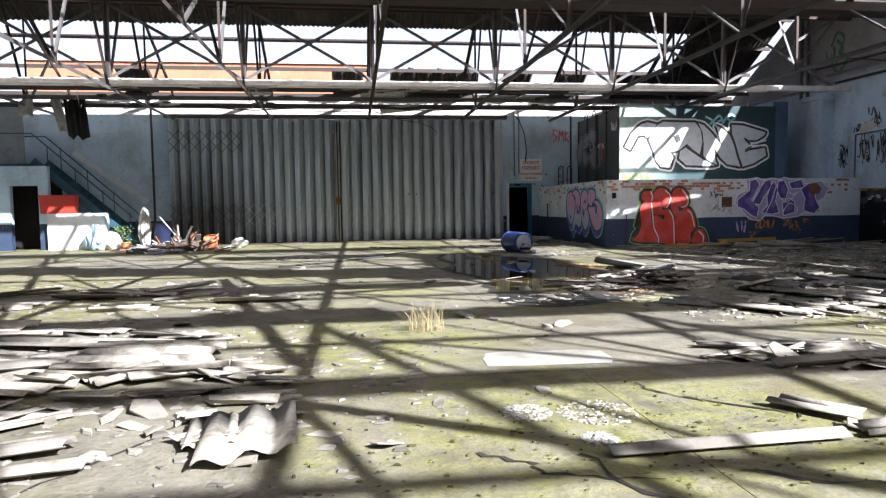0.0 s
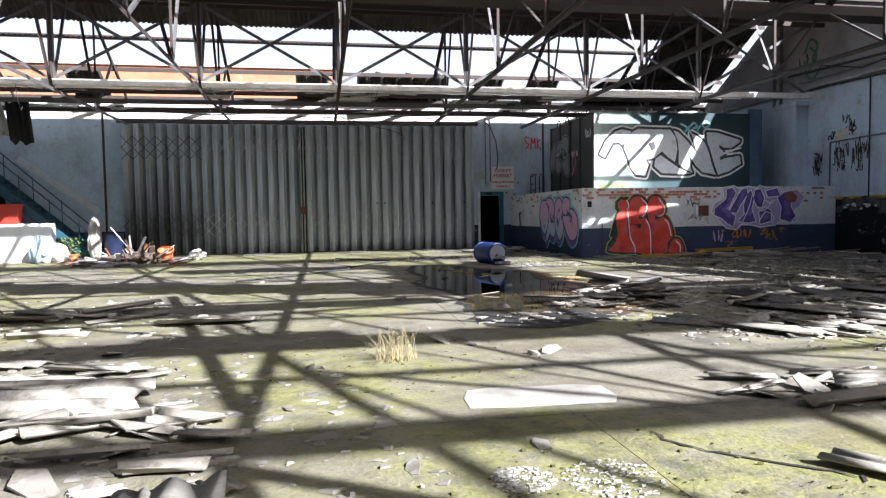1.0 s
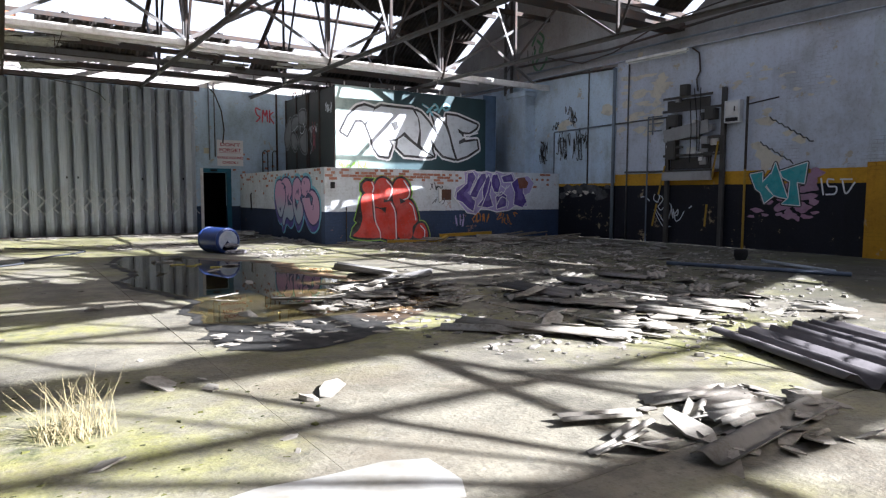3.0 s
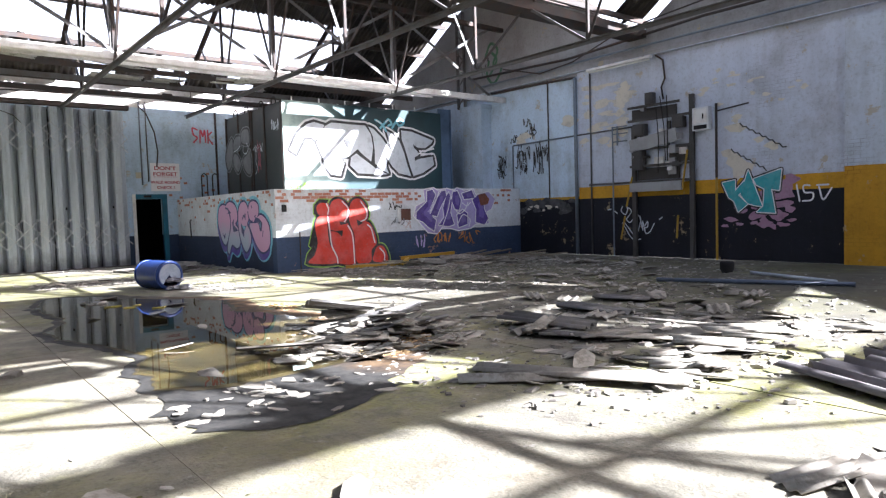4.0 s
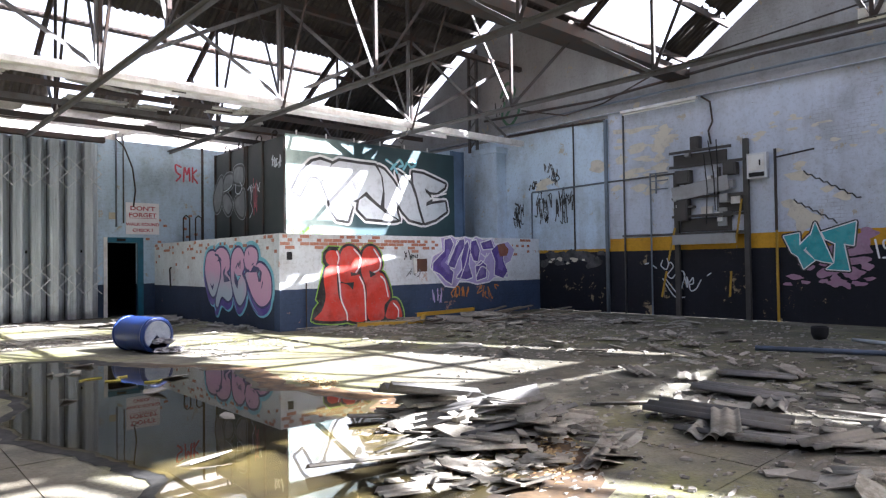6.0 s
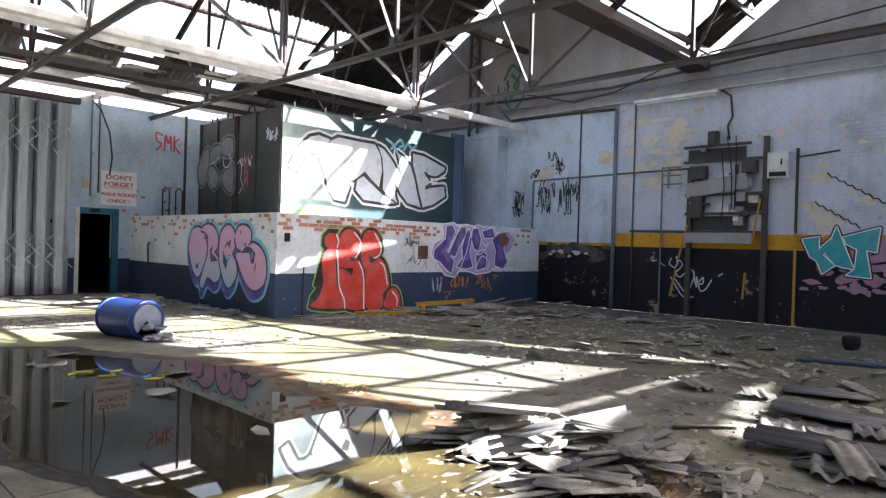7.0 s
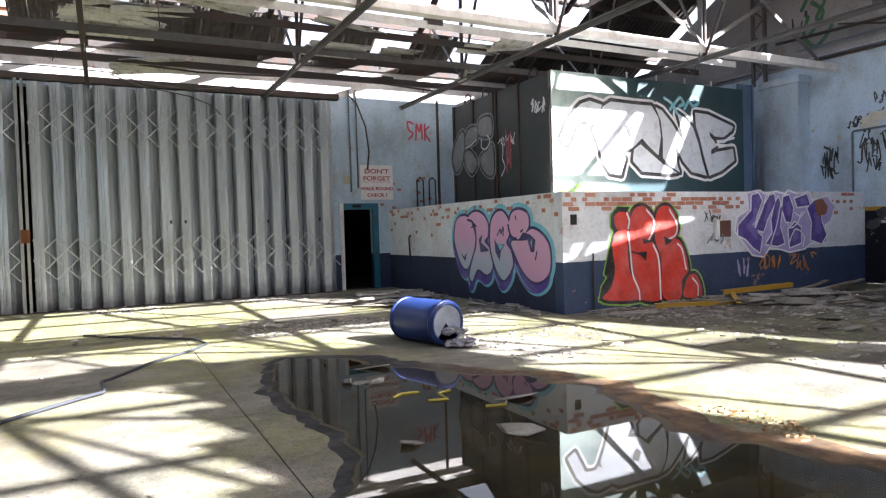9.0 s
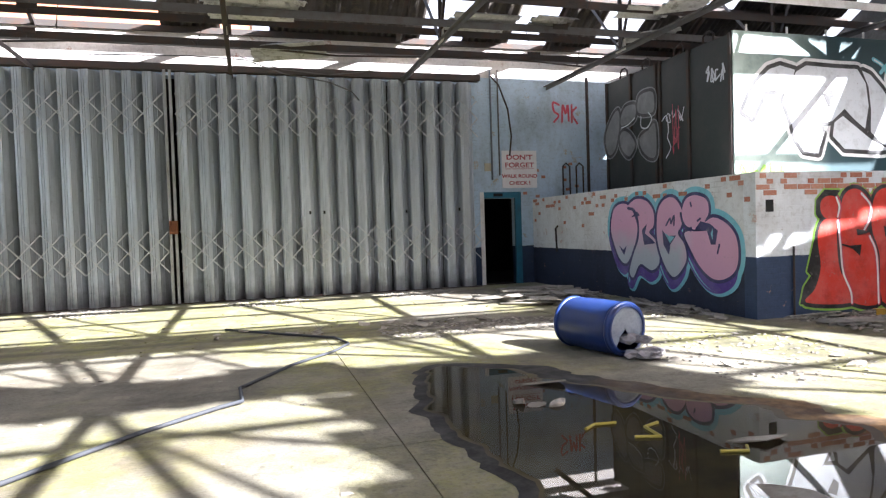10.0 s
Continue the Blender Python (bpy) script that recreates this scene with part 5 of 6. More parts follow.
pipe("cable", [(7.05, YB - 0.05, 2.95), (7.1, YB - 0.06, 3.4), (7.02, YB - 0.08, 4.0), (6.8, YB - 0.1, 4.55), (6.6, YB - 0.1, 4.75)], 0.02, STEEL_DARK, "black cable dangling behind the sign", "cable")
pipe("wall_pipe", [(8.62, 23.3, 1.93), (8.62, 23.3, 4.6)], 0.035, STEEL_DARK, "dark upright pipe beside the cabin")
pipe("conduit", [(8.4, YB - 0.03, 2.0), (8.4, YB - 0.03, 2.7), (8.48, YB - 0.03, 2.78), (8.58, YB - 0.03, 2.7), (8.58, YB - 0.03, 2.0)], 0.02, STEEL_DARK, "bent loop of dark conduit on the wall")
pipe("conduit", [(8.75, YB - 0.03, 2.0), (8.75, YB - 0.03, 2.7), (8.83, YB - 0.03, 2.78), (8.93, YB - 0.03, 2.7), (8.93, YB - 0.03, 2.0)], 0.02, STEEL_DARK, "bent loop of dark conduit on the wall")
bm = bmesh.new()
box(bm, 6.44, 6.62, YB - 0.03, YB - 0.003, 2.6, 2.78)
tagged(part("switch_plate", bm, worn("cream_plate", (0.5, 0.46, 0.34), (0.3, 0.25, 0.2))), "small cream wall plate", "switch")
bw = Wall((0, YB, 0), (1, 0, 0), (0, -1, 0), bpy.data.objects["wall_north"])
bw.strokes("tag", [[(8.35, 4.15), (8.2, 4.2), (8.22, 4.0), (8.34, 3.9), (8.22, 3.75)], [(8.42, 3.75), (8.45, 4.15), (8.52, 3.95), (8.58, 4.15), (8.6, 3.78)], [(8.68, 4.15), (8.68, 3.75)], [(8.8, 4.1), (8.68, 3.95), (8.82, 3.72)]], 0.05, "crimson")
for row in range(11):
    z, x = 1.0 + (row * 0.075) % 3.6, random.uniform(6.6, 8.6)
    ob = part("brick", BRICK_HALF, None, bpy.data.objects["wall_north"])
    ob.location = (7.35 + round((x - 6.6) / 0.1125) * 0.1125 * 0.7, YB + 0.001, 1.0 + round(z / 0.075) * 0.075)
# slack cables over the shutter
pipe("cable", [(-1.5, 23.55, 4.75), (0.3, 23.5, 4.78), (1.27, 23.5, 4.75), (2.04, 23.5, 4.5), (2.9, 23.48, 4.36), (3.35, 23.45, 4.18), (3.5, 23.45, 4.0)], 0.014, STEEL, "slack grey cable hanging over the shutter", "cable")
pipe("cable", [(1.2, 23.5, 4.8), (2.0, 23.46, 4.58), (2.9, 23.46, 4.5), (3.6, 23.5, 4.6), (4.3, 23.55, 4.78), (5.5, 23.6, 4.72)], 0.012, STEEL, "slack grey cable hanging over the shutter", "cable")
pipe("cable", [(-6, 23.0, 4.9), (-3, 22.8, 4.7), (0, 22.7, 4.85), (3, 22.8, 4.72), (6.5, 22.9, 4.85), (8.5, 22.8, 4.7)], 0.02, STEEL_DARK, "black cable slung between the trusses", "cable")

PALE_SHEET = corrugated_sheet("pale_cement_sheet", (0.62, 0.62, 0.60), (0.42, 0.41, 0.39))
# rails and lit battens under the low end of the roof
for k, (y, z, mt) in enumerate(((18.6, 4.85, WHITE_STEEL), (19.6, 4.9, STEEL_DARK), (20.6, 4.8, STEEL), (21.6, 4.95, STEEL_DARK), (22.6, 4.85, STEEL_DARK), (23.3, 5.0, STEEL))):
    rail = tagged(empty("ceiling_rail", 0, y, z), "long steel angle rail across the trusses with flaking paint", "rail", "rails under the roof")
    ends = [XL, -8.0 + 0.4 * k, -1.0 - 0.3 * k, 6.2 + 0.2 * k, 13.5]
    for a, b in zip(ends, ends[1:]):
        bm = bmesh.new()
        angle_bar(bm, (a, 0, 0), (b - 0.006, 0, 0), 0.12, 0.012)
        part("angle_length", bm, mt, rail)
    for a in ends[1:-1]:
        bm = bmesh.new()
        box(bm, a - 0.14, a + 0.14, -0.075, -0.062, -0.05, 0.05)
        part("splice_plate", bm, STEEL_DARK, rail, "dark bolted splice plate")
random.seed(17)
for k in range(26):
    x, y = random.uniform(-8, 11), random.choice((18.6, 19.6, 20.6, 22.6)) - 0.2 + random.uniform(-.1, .1)
    ob = tagged(new("fallen_sheet", sheet_mesh("fallen_sheet", random.uniform(.3, 1.0), random.uniform(.5, 1.6), PALE_SHEET, ragged=.15, seed=100 + k)), "broken pale corrugated sheet caught on the rails", "roof sheet", "sheets caught on the rails")
    ob.matrix_world = pose(max(-9, min(11, x)), y, 4.87, random.uniform(-6, 6), random.uniform(-4, 4), random.uniform(70, 110))

# ---- brick building beyond ----
bb = tagged(empty("brick_building", -14, 31, 0), "orange brick building behind the shed", "building")
bm = bmesh.new()
box(bm, 0, 15.5, 0, 6, -0.1, 8.05)
part("wall", bm, painted_brick("outside_brick", [(20, (0.46, 0.19, 0.11))], (0.3, 0.16, 0.1), (0.5, 0.3, 0.2)), bb)
bm = bmesh.new()
box(bm, -0.1, 15.6, -0.1, 6.1, 8.05, 8.2)
part("coping", bm, worn("stone_coping", (0.4, 0.38, 0.34), (0.2, 0.2, 0.18)), bb)

# ---- drum ----
drum = tagged(empty("plastic_drum", 4.74, 16.42, 0.295, 0), "blue plastic drum on its side, torn end spilling waste", "drum")
drum.matrix_world = Matrix.Translation((4.71, 16.14, 0.274)) @ Matrix.Rotation(math.atan2(-0.97, 0.24), 4, "Z") @ Matrix.Rotation(radians(90), 4, "Y") @ Matrix.Scale(0.94, 4)


def lathe(profile, seg=40, a0=0.0, a1=2 * math.pi):
    bm = bmesh.new()
    full = a1 - a0 > 6.28
    cols = seg if full else seg + 1
    rings = [[bm.verts.new((r * math.cos(a0 + (a1 - a0) * j / seg), r * math.sin(a0 + (a1 - a0) * j / seg), z)) for j in range(cols)] for r, z in profile]
    for a, b in zip(rings, rings[1:]):
        for j in range(cols if full else cols - 1):
            bm.faces.new((a[j], a[(j + 1) % cols], b[(j + 1) % cols], b[j]))
    return bm


part("body", lathe([(0.0, -0.44), (0.22, -0.44), (0.255, -0.43), (0.275, -0.40), (0.285, -0.30), (0.29, -0.1), (0.29, 0.1), (0.285, 0.3), (0.275, 0.40), (0.26, 0.44), (0.24, 0.45), (0.232, 0.43), (0.25, 0.38), (0.26, 0.0), (0.25, -0.40), (0.0, -0.41)]), PLASTIC_BLUE, drum, smooth=True)
for z in (-0.40, 0.40):
    part("hoop", lathe([(0.272, z - 0.025), (0.292, z - 0.02), (0.296, z), (0.292, z + 0.02), (0.272, z + 0.025)]), PLASTIC_BLUE, drum, smooth=True)
bm = lathe([(0.01, 0.415), (0.08, 0.405), (0.14, 0.42), (0.2, 0.425), (0.242, 0.435), (0.242, 0.425), (0.1, 0.39), (0.01, 0.40)], 30, 0.75, 5.55)
part("torn_end", bm, worn("pale_blue_plastic", (0.26, 0.30, 0.38), (0.06, 0.07, 0.10), 0.4, 0, .8), drum, "pale torn drum end", True)

# ---- debris ----
LIGHT_SHEET = corrugated_sheet("broken_sheet", (0.40, 0.375, 0.325), (0.17, 0.15, 0.12))


def chip_mesh(seed, r, t):
    """An irregular flat broken piece."""
    rng = random.Random(seed)
    bm = bmesh.new()
    n = rng.randint(4, 7)
    long = rng.uniform(0.9, 1.9)
    ring = [(r * long * q * math.cos(a), r * 0.8 * q * math.sin(a)) for q, a in ((rng.uniform(0.72, 1.12), 2 * math.pi * (k + rng.uniform(-0.3, 0.3)) / n) for k in range(n))]
    top = [bm.verts.new((x, y, t + rng.uniform(0, t))) for x, y in ring]
    low = [bm.verts.new((x, y, 0)) for x, y in ring]
    bm.faces.new(top)
    bm.faces.new(low[::-1])
    for k in range(n):
        bm.faces.new((low[k], low[(k + 1) % n], top[(k + 1) % n], top[k]))
    return mesh_of("fragment", bm, LIGHT_SHEET)


CHIPS = [chip_mesh(k, 0.07 + 0.010 * k, 0.008) for k in range(12)] + [chip_mesh(50 + k, 0.06, 0.022) for k in range(1)]
STRIPS = [sheet_mesh("strip", w, l, LIGHT_SHEET, wave=0.17, amp=0.018 + 0.006 * (k % 3), ragged=r, thick=0.009, seed=200 + k)
          for k, (w, l, r) in enumerate(((0.16, 0.9, 0.1), (0.20, 1.4, 0.12), (0.26, 1.1, 0.14), (0.36, 0.7, 0.14), (0.12, 0.5, 0.1), (0.5, 1.0, 0.18), (0.13, 1.7, 0.05), (0.3, 0.45, 0.12), (0.20, 0.75, 0.12), (0.38, 1.3, 0.15)))]
random.seed(33)


def drop_strip(x, y, rz, k, lift=0.0, rx=0.0, ry=0.0, s=1.0):
    ob = tagged(new("sheet_piece", STRIPS[k]), "broken piece of grey corrugated asbestos-cement sheet on the floor", "roof sheet", "broken sheets on the floor")
    ob.matrix_world = Matrix.Translation((x, y, 0.034 + lift)) @ pose(0, 0, 0, rx, ry, rz) @ Matrix.Diagonal((s, s, s, 1))
    return ob


def drop_chip(x, y, s=1.0, lift=0.0, tilt=8):
    me = random.choice(CHIPS)
    place = Matrix.Translation((x, y, 0.004 + lift)) @ pose(0, 0, 0, random.uniform(-tilt, tilt), random.uniform(-tilt, tilt), random.uniform(0, 360)) @ Matrix.Diagonal((s, s, s, 1))
    if x > 7.6 or y > 16.5 or x < -2.6 or s < 0.62:
        base = len(far_verts)
        far_verts.extend(place @ v.co for v in me.vertices)
        far_faces.extend([base + i for i in p.vertices] for p in me.polygons)
        return
    ob = tagged(new("fragment", me), "broken flat fragment of grey cement sheet on the floor", "fragment", "fragments on the floor")
    ob.matrix_world = place


far_verts, far_faces = [], []


def cluster(cx, cy, rx, ry, strips, chips, along=None, high=0.06, smin=0.6, smax=1.1):
    for _ in range(strips):
        a, r = random.uniform(0, 6.28), math.sqrt(random.random())
        rz = random.uniform(0, 360) if along is None else along + random.gauss(0, 22)
        h = high * (1 - r) * random.random()
        drop_strip(cx + rx * r * math.cos(a), cy + ry * r * math.sin(a), rz, random.randrange(len(STRIPS)), h, random.uniform(-4, 4) - 30 * h, random.uniform(-13, 13), random.uniform(smin, smax))
    for _ in range(chips):
        a, r = random.uniform(0, 6.28), math.sqrt(random.random())
        drop_chip(cx + rx * r * math.cos(a), cy + ry * r * math.sin(a), random.uniform(0.3, 1.0), high * (1 - r) * random.random(), 18)


# the heap in the puddle, the wide spread beside it, the scatter near the start
cluster(4.95, 8.75, 0.75, 1.0, 30, 110, 30, 0.28, 0.25, 0.65)
cluster(4.15, 8.3, 0.5, 0.45, 4, 40, 60, 0.06, 0.25, 0.4)
cluster(5.25, 8.8, 0.6, 0.9, 10, 16, 75, 0.22, 0.5, 0.9)
for _ in range(46):
    drop_chip(random.gauss(3.1, 0.4), random.gauss(7.4, 0.28), random.uniform(0.2, 0.6), 0.002, 8)
cluster(5.9, 6.1, 1.4, 0.9, 15, 60, 42, 0.06, 0.3, 0.7)
cluster(7.3, 7.5, 1.3, 1.2, 5, 40, 42, 0.05, 0.3, 0.65)
cluster(7.4, 5.6, 1.5, 1.0, 16, 40, 40, 0.06, 0.3, 0.75)
cluster(4.3, 3.7, 0.9, 0.55, 14, 34, 75, 0.06, 0.25, 0.6)
cluster(-0.9, 3.0, 1.0, 1.3, 14, 26, -70, 0.04, 0.4, 0.75)
cluster(-2.3, 5.0, 1.5, 1.3, 20, 26, -80, 0.04, 0.5, 0.9)
cluster(-3.5, 8.6, 2.2, 1.2, 12, 14, -75, 0.05)
cluster(3.5, 1.9, 0.5, 0.4, 2, 4, 60, 0.05, 0.5, 0.9)
cluster(11.5, 13.2, 3.6, 2.6, 22, 50, None, 0.08, 0.4, 0.8)
cluster(10.5, 16.1, 2.6, 0.6, 18, 26, 85, 0.10, 0.4, 0.8)
cluster(12.7, 14.9, 1.7, 1.3, 30, 60, 80, 0.14, 0.4, 0.9)
cluster(6.3, 20.3, 0.75, 0.8, 16, 12, 75, 0.3, 0.5, 1.0)
cluster(9.5, 9.0, 2.5, 2.0, 14, 34, None, 0.04, 0.3, 0.7)
cluster(6.9, 21.3, 0.7, 1.0, 20, 14, 60, 0.2, 0.5, 1.0)
cluster(7.2, 18.3, 0.25, 1.2, 9, 14, 0, 0.08, 0.35, 0.7)
cluster(9.5, 16.85, 1.9, 0.18, 10, 14, 88, 0.08, 0.4, 0.9)
cluster(5.9, 15.0, 0.9, 0.9, 0, 7, None, 0.0)
cluster(2.5, 19.0, 2.6, 0.35, 0, 26, None, 0.0)
cluster(0.6, 5.0, 3.0, 3.0, 0, 26, None, 0.0)
cluster(0.2, 11, 1.8, 4.0, 0, 8, None, 0.0)
for x, y, rz, k, lift, ry in ((7.0, 7.75, -75, 5, 0.03, 4), (5.75, 7.5, -65, 9, 0.05, -5), (6.75, 6.75, -80, 9, 0.04, 6), (7.95, 6.75, -60, 5, 0.03, -4), (8.7, 6.85, -85, 2, 0.02, 3), (8.75, 8.0, -50, 9, 0.03, 8), (9.6, 7.2, -70, 5, 0.02, -6), (9.3, 9.4, -20, 9, 0.03, 5), (10.4, 10.2, -65, 5, 0.02, -3), (7.7, 9.3, -40, 5, 0.03, 6)):
    drop_strip(x, y, rz, k, lift, random.uniform(-4, 4), ry, 0.55)
# long sheets lying in the sun, and weathered corrugated plates in the shade
WIDE = [sheet_mesh("wide_sheet", w, l, LIGHT_SHEET, wave=0.21, amp=a, ragged=r, thick=0.009, seed=240 + k)
        for k, (w, l, a, r) in enumerate(((0.7, 1.3, 0.022, 0.16), (0.85, 1.5, 0.02, 0.2), (0.5, 0.85, 0.026, 0.12), (0.7, 1.0, 0.02, 0.2), (0.34, 1.75, 0.018, 0.1)))]
PLATE_GREY = corrugated_sheet("weathered_plate", (0.19, 0.185, 0.18), (0.09, 0.085, 0.08))
PLATES = [sheet_mesh("corrugated_plate", w, l, PLATE_GREY, wave=0.15, amp=0.03, ragged=r, thick=0.01, seed=260 + k) for k, (w, l, r) in enumerate(((0.45, 0.85, 0.08), (0.6, 1.0, 0.15), (0.32, 1.15, 0.1)))]


def drop_sheet(me, x, y, rz, lift=0.0, rx=0.0, ry=0.0, label="wide flat piece of pale cement sheet lying on the floor"):
    ob = tagged(new("sheet_piece", me), label, "roof sheet", "broken sheets on the floor")
    ob.matrix_world = Matrix.Translation((x, y, 0.036 + lift)) @ pose(0, 0, 0, rx, ry, rz)
    return ob


for x, y, rz, k, lift, ry in ((5.2, 5.25, 28, 4, 0.02, 3), (6.7, 5.9, 30, 4, 0.02, 5), (7.4, 5.6, 40, 0, 0.0, 2),
                              (-1.6, 3.4, 70, 1, 0.02, 3), (-0.7, 4.1, 82, 0, 0.01, -4), (-2.4, 4.3, 66, 3, 0.03, 5), (-1.2, 4.7, 75, 4, 0.05, 0), (-0.3, 3.6, 60, 2, 0.02, 6), (-2.9, 5.6, 80, 0, 0.02, -3),
                              (-1.9, 5.7, 68, 4, 0.01, 4), (-0.35, 2.0, 6, 2, 0.02, -3), (-2.2, 8.6, 58, 4, 0.01, 2), (-3.6, 8.1, 70, 1, 0.0, 3)):
    drop_sheet(WIDE[k], x, y, rz, lift, 0, ry)
for x, y, rz, k, lift, rx, ry in ((7.4, 7.55, 5, 1, 0.02, 2, 5), (5.95, 7.05, 2, 0, 0.03, -2, 8), (6.35, 7.15, 12, 2, 0.02, 2, -5), (5.35, 8.35, 64, 1, 0.16, -8, 10), (5.35, 8.6, 50, 2, 0.22, -12, -6), (5.2, 9.2, 78, 0, 0.20, 10, 12), (5.75, 8.6, 80, 2, 0.10, -6, 14), (8.6, 7.9, 15, 0, 0.02, 0, 4)):
    drop_sheet(PLATES[k], x, y, rz, lift, rx, ry, "grey weathered corrugated plate broken from the roof")
me = bpy.data.meshes.new("fragment_litter")
me.from_pydata(far_verts, [], far_faces)
me.materials.append(LIGHT_SHEET)
tagged(new("fragment_litter", me), "flat broken fragments of cement sheet strewn over the floor", "rubble", kind="stuff")
# single larger pieces
for x, y, rz, k, s in ((3.5, 3.5, -83, 1, 1.0), (4.25, 6.75, -132, 6, 1.1), (-0.45, 2.25, 8, 5, 0.62), (-0.55, 3.25, -95, 8, 0.7), (1.65, 2.0, -88, 6, 0.8), (-1.2, 5.0, -55, 6, 0.35), (-2.35, 8.25, -45, 6, 0.7), (6.6, 8.3, -70, 3, 0.9), (5.7, 7.7, -75, 2, 0.9), (0.05, 2.7, 35, 3, 0.4)):
    drop_strip(x, y, rz, k, 0.01, 0, 0, s)
ob = tagged(new("roof_sheet", sheet_mesh("roof_sheet", 1.25, 1.9, worn("violet_grey_sheet", (0.125, 0.115, 0.12), (0.05, 0.045, 0.045), 0.85), wave=0.16, amp=0.045, ragged=0.3, seed=77)), "large dark corrugated roof sheet lying on the floor", "roof sheet")
ob.matrix_world = pose(5.35, 3.5, 0.05, 0, -2, -25)
# thin slab shaped to stand in for a pale powdery patch
m = Nodes("pale_powder", 0.6)
m.colour(m.mix(m.ramp(m.noise(3, 6), 0.4, 0.7), (0.37, 0.365, 0.34), (0.22, 0.205, 0.17)))
bm = bmesh.new()
ring = [(-0.52, -0.22), (-0.2, -0.25), (0.2, -0.24), (0.45, -0.25), (0.52, -0.1), (0.5, 0.18), (0.3, 0.25), (0.05, 0.23), (-0.3, 0.25), (-0.48, 0.2), (-0.53, 0.0)]
top = [bm.verts.new((x, y, 0.004)) for x, y in ring]
low = [bm.verts.new((x, y, 0)) for x, y in ring]
bm.faces.new(top)
for k in range(len(ring)):
    bm.faces.new((low[k], low[(k + 1) % len(ring)], top[(k + 1) % len(ring)], top[k]))
ob = tagged(part("floor_board", bm, m.mat), "thin pale slab standing in for a patch of white powder on the mossy floor", "board")
ob.matrix_world = pose(1.97, 4.06, 0.004, 0, 0, -4)
# crumbled white patches
random.seed(9)


def crumbs(name, spots, count, size, mat, label, flat=0.6):
    verts, faces = [], []
    for _ in range(count):
        cx, cy, r = random.choice(spots)
        a, q = random.uniform(0, 6.28), r * math.sqrt(random.random())
        x, y, s, t = cx + q * math.cos(a), cy + q * math.sin(a), size * random.uniform(0.4, 1.6), random.uniform(0, 6.28)
        h = s * random.uniform(0.25, 1.0) * flat
        if (2.2 < x < 5.0 and 9.6 < y < 16.0) or (2.2 < x < 3.5 and 8.0 < y < 16.0) or (1.3 < x < 2.6 and 3.7 < y < 4.4):
            continue
        b = len(verts)
        for k in range(4):
            e, u = s * random.uniform(0.25, 1.3), t + 1.57 * k + random.uniform(-0.55, 0.55)
            verts.append((x + e * math.cos(u), y + 0.6 * e * math.sin(u), 0.002))
        for k in range(4):
            v = verts[b + k]
            verts.append((v[0] * 0.8 + x * 0.2, v[1] * 0.8 + y * 0.2, 0.002 + h * random.uniform(0.6, 1.1)))
        faces += [(b + 4, b + 5, b + 6, b + 7)] + [(b + k, b + (k + 1) % 4, b + 4 + (k + 1) % 4, b + 4 + k) for k in range(4)]
    me = bpy.data.meshes.new(name)
    me.from_pydata(verts, [], faces)
    me.materials.append(mat)
    return tagged(new(name, me), label, "rubble", kind="stuff")


m = Nodes("rubble_mix", 0.9)
c = m.mix(m.island(), (0.10, 0.09, 0.08), (0.33, 0.31, 0.27))
m.colour(c)
crumbs("rubble_scatter", [(4.6, 9.0, 1.5), (5.6, 6.6, 2.0), (7.0, 6.8, 2.4), (-1.0, 3.4, 2.2), (-3, 7, 3.5), (11.5, 13, 4.0), (11, 16, 3.2), (10, 9, 4), (6.8, 21.5, 1.6), (-4, 13, 6), (11.5, 12, 4), (12.5, 15.5, 2.5), (7.0, 18.5, 0.8), (5.8, 15.5, 1.3), (3.5, 18.4, 0.7), (4.8, 18.3, 0.6), (1.5, 23.2, 0.8), (-1.5, 23.2, 0.8), (4.5, 23.2, 0.8)], 8000, 0.030, m.mat, "small grey crumbs of broken cement sheet and concrete", 0.4)
crumbs("sheet_litter", [(11.5, 12.5, 4.0), (12.0, 15.0, 3.0), (9.5, 9.5, 3.5), (6.5, 6.8, 2.6), (-1.5, 3.8, 2.4), (-3.5, 8.5, 3.0), (12.5, 11, 3), (10.5, 13.5, 3.5), (8.5, 7.5, 2.5), (10.5, 16.2, 2.5), (9, 16.6, 1.0), (11.5, 16.5, 1.2), (6.8, 21.3, 0.9), (7.1, 18.6, 0.45), (4.9, 8.8, 1.0), (12, 13.5, 2.5)], 4600, 0.062, m.mat, "broken flakes of cement sheet strewn over the floor", 0.3)
mt = Nodes("tan_crumbs", 0.95)
mt.colour(mt.mix(mt.island(), (0.16, 0.085, 0.03), (0.46, 0.34, 0.18)))
crumbs("fibre_litter", [(4.4, 8.2, 0.45), (4.75, 8.6, 0.6), (4.9, 11.8, 0.5), (4.7, 9.6, 0.5)], 1500, 0.028, mt.mat, "tan crumbs of rotted fibre and rust in the wet rubble", 0.5)
m2 = Nodes("moss_clumps", 0.95)
m2.colour(m2.mix(m2.island(), (0.03, 0.032, 0.012), (0.12, 0.12, 0.03)))
crumbs("moss", [(2.0, 2.4, 0.9), (1.0, 1.7, 1.0), (1.2, 5.4, 1.2), (2.6, 1.6, 0.8), (-0.5, 20.5, 3), (3, 20.8, 2.5)], 800, 0.016, m2.mat, "dark clumps of moss and leaf litter on the concrete")
m3 = Nodes("white_crumbs", 0.9)
m3.colour(m3.mix(m3.island(), (0.24, 0.23, 0.2), (0.46, 0.45, 0.42)))
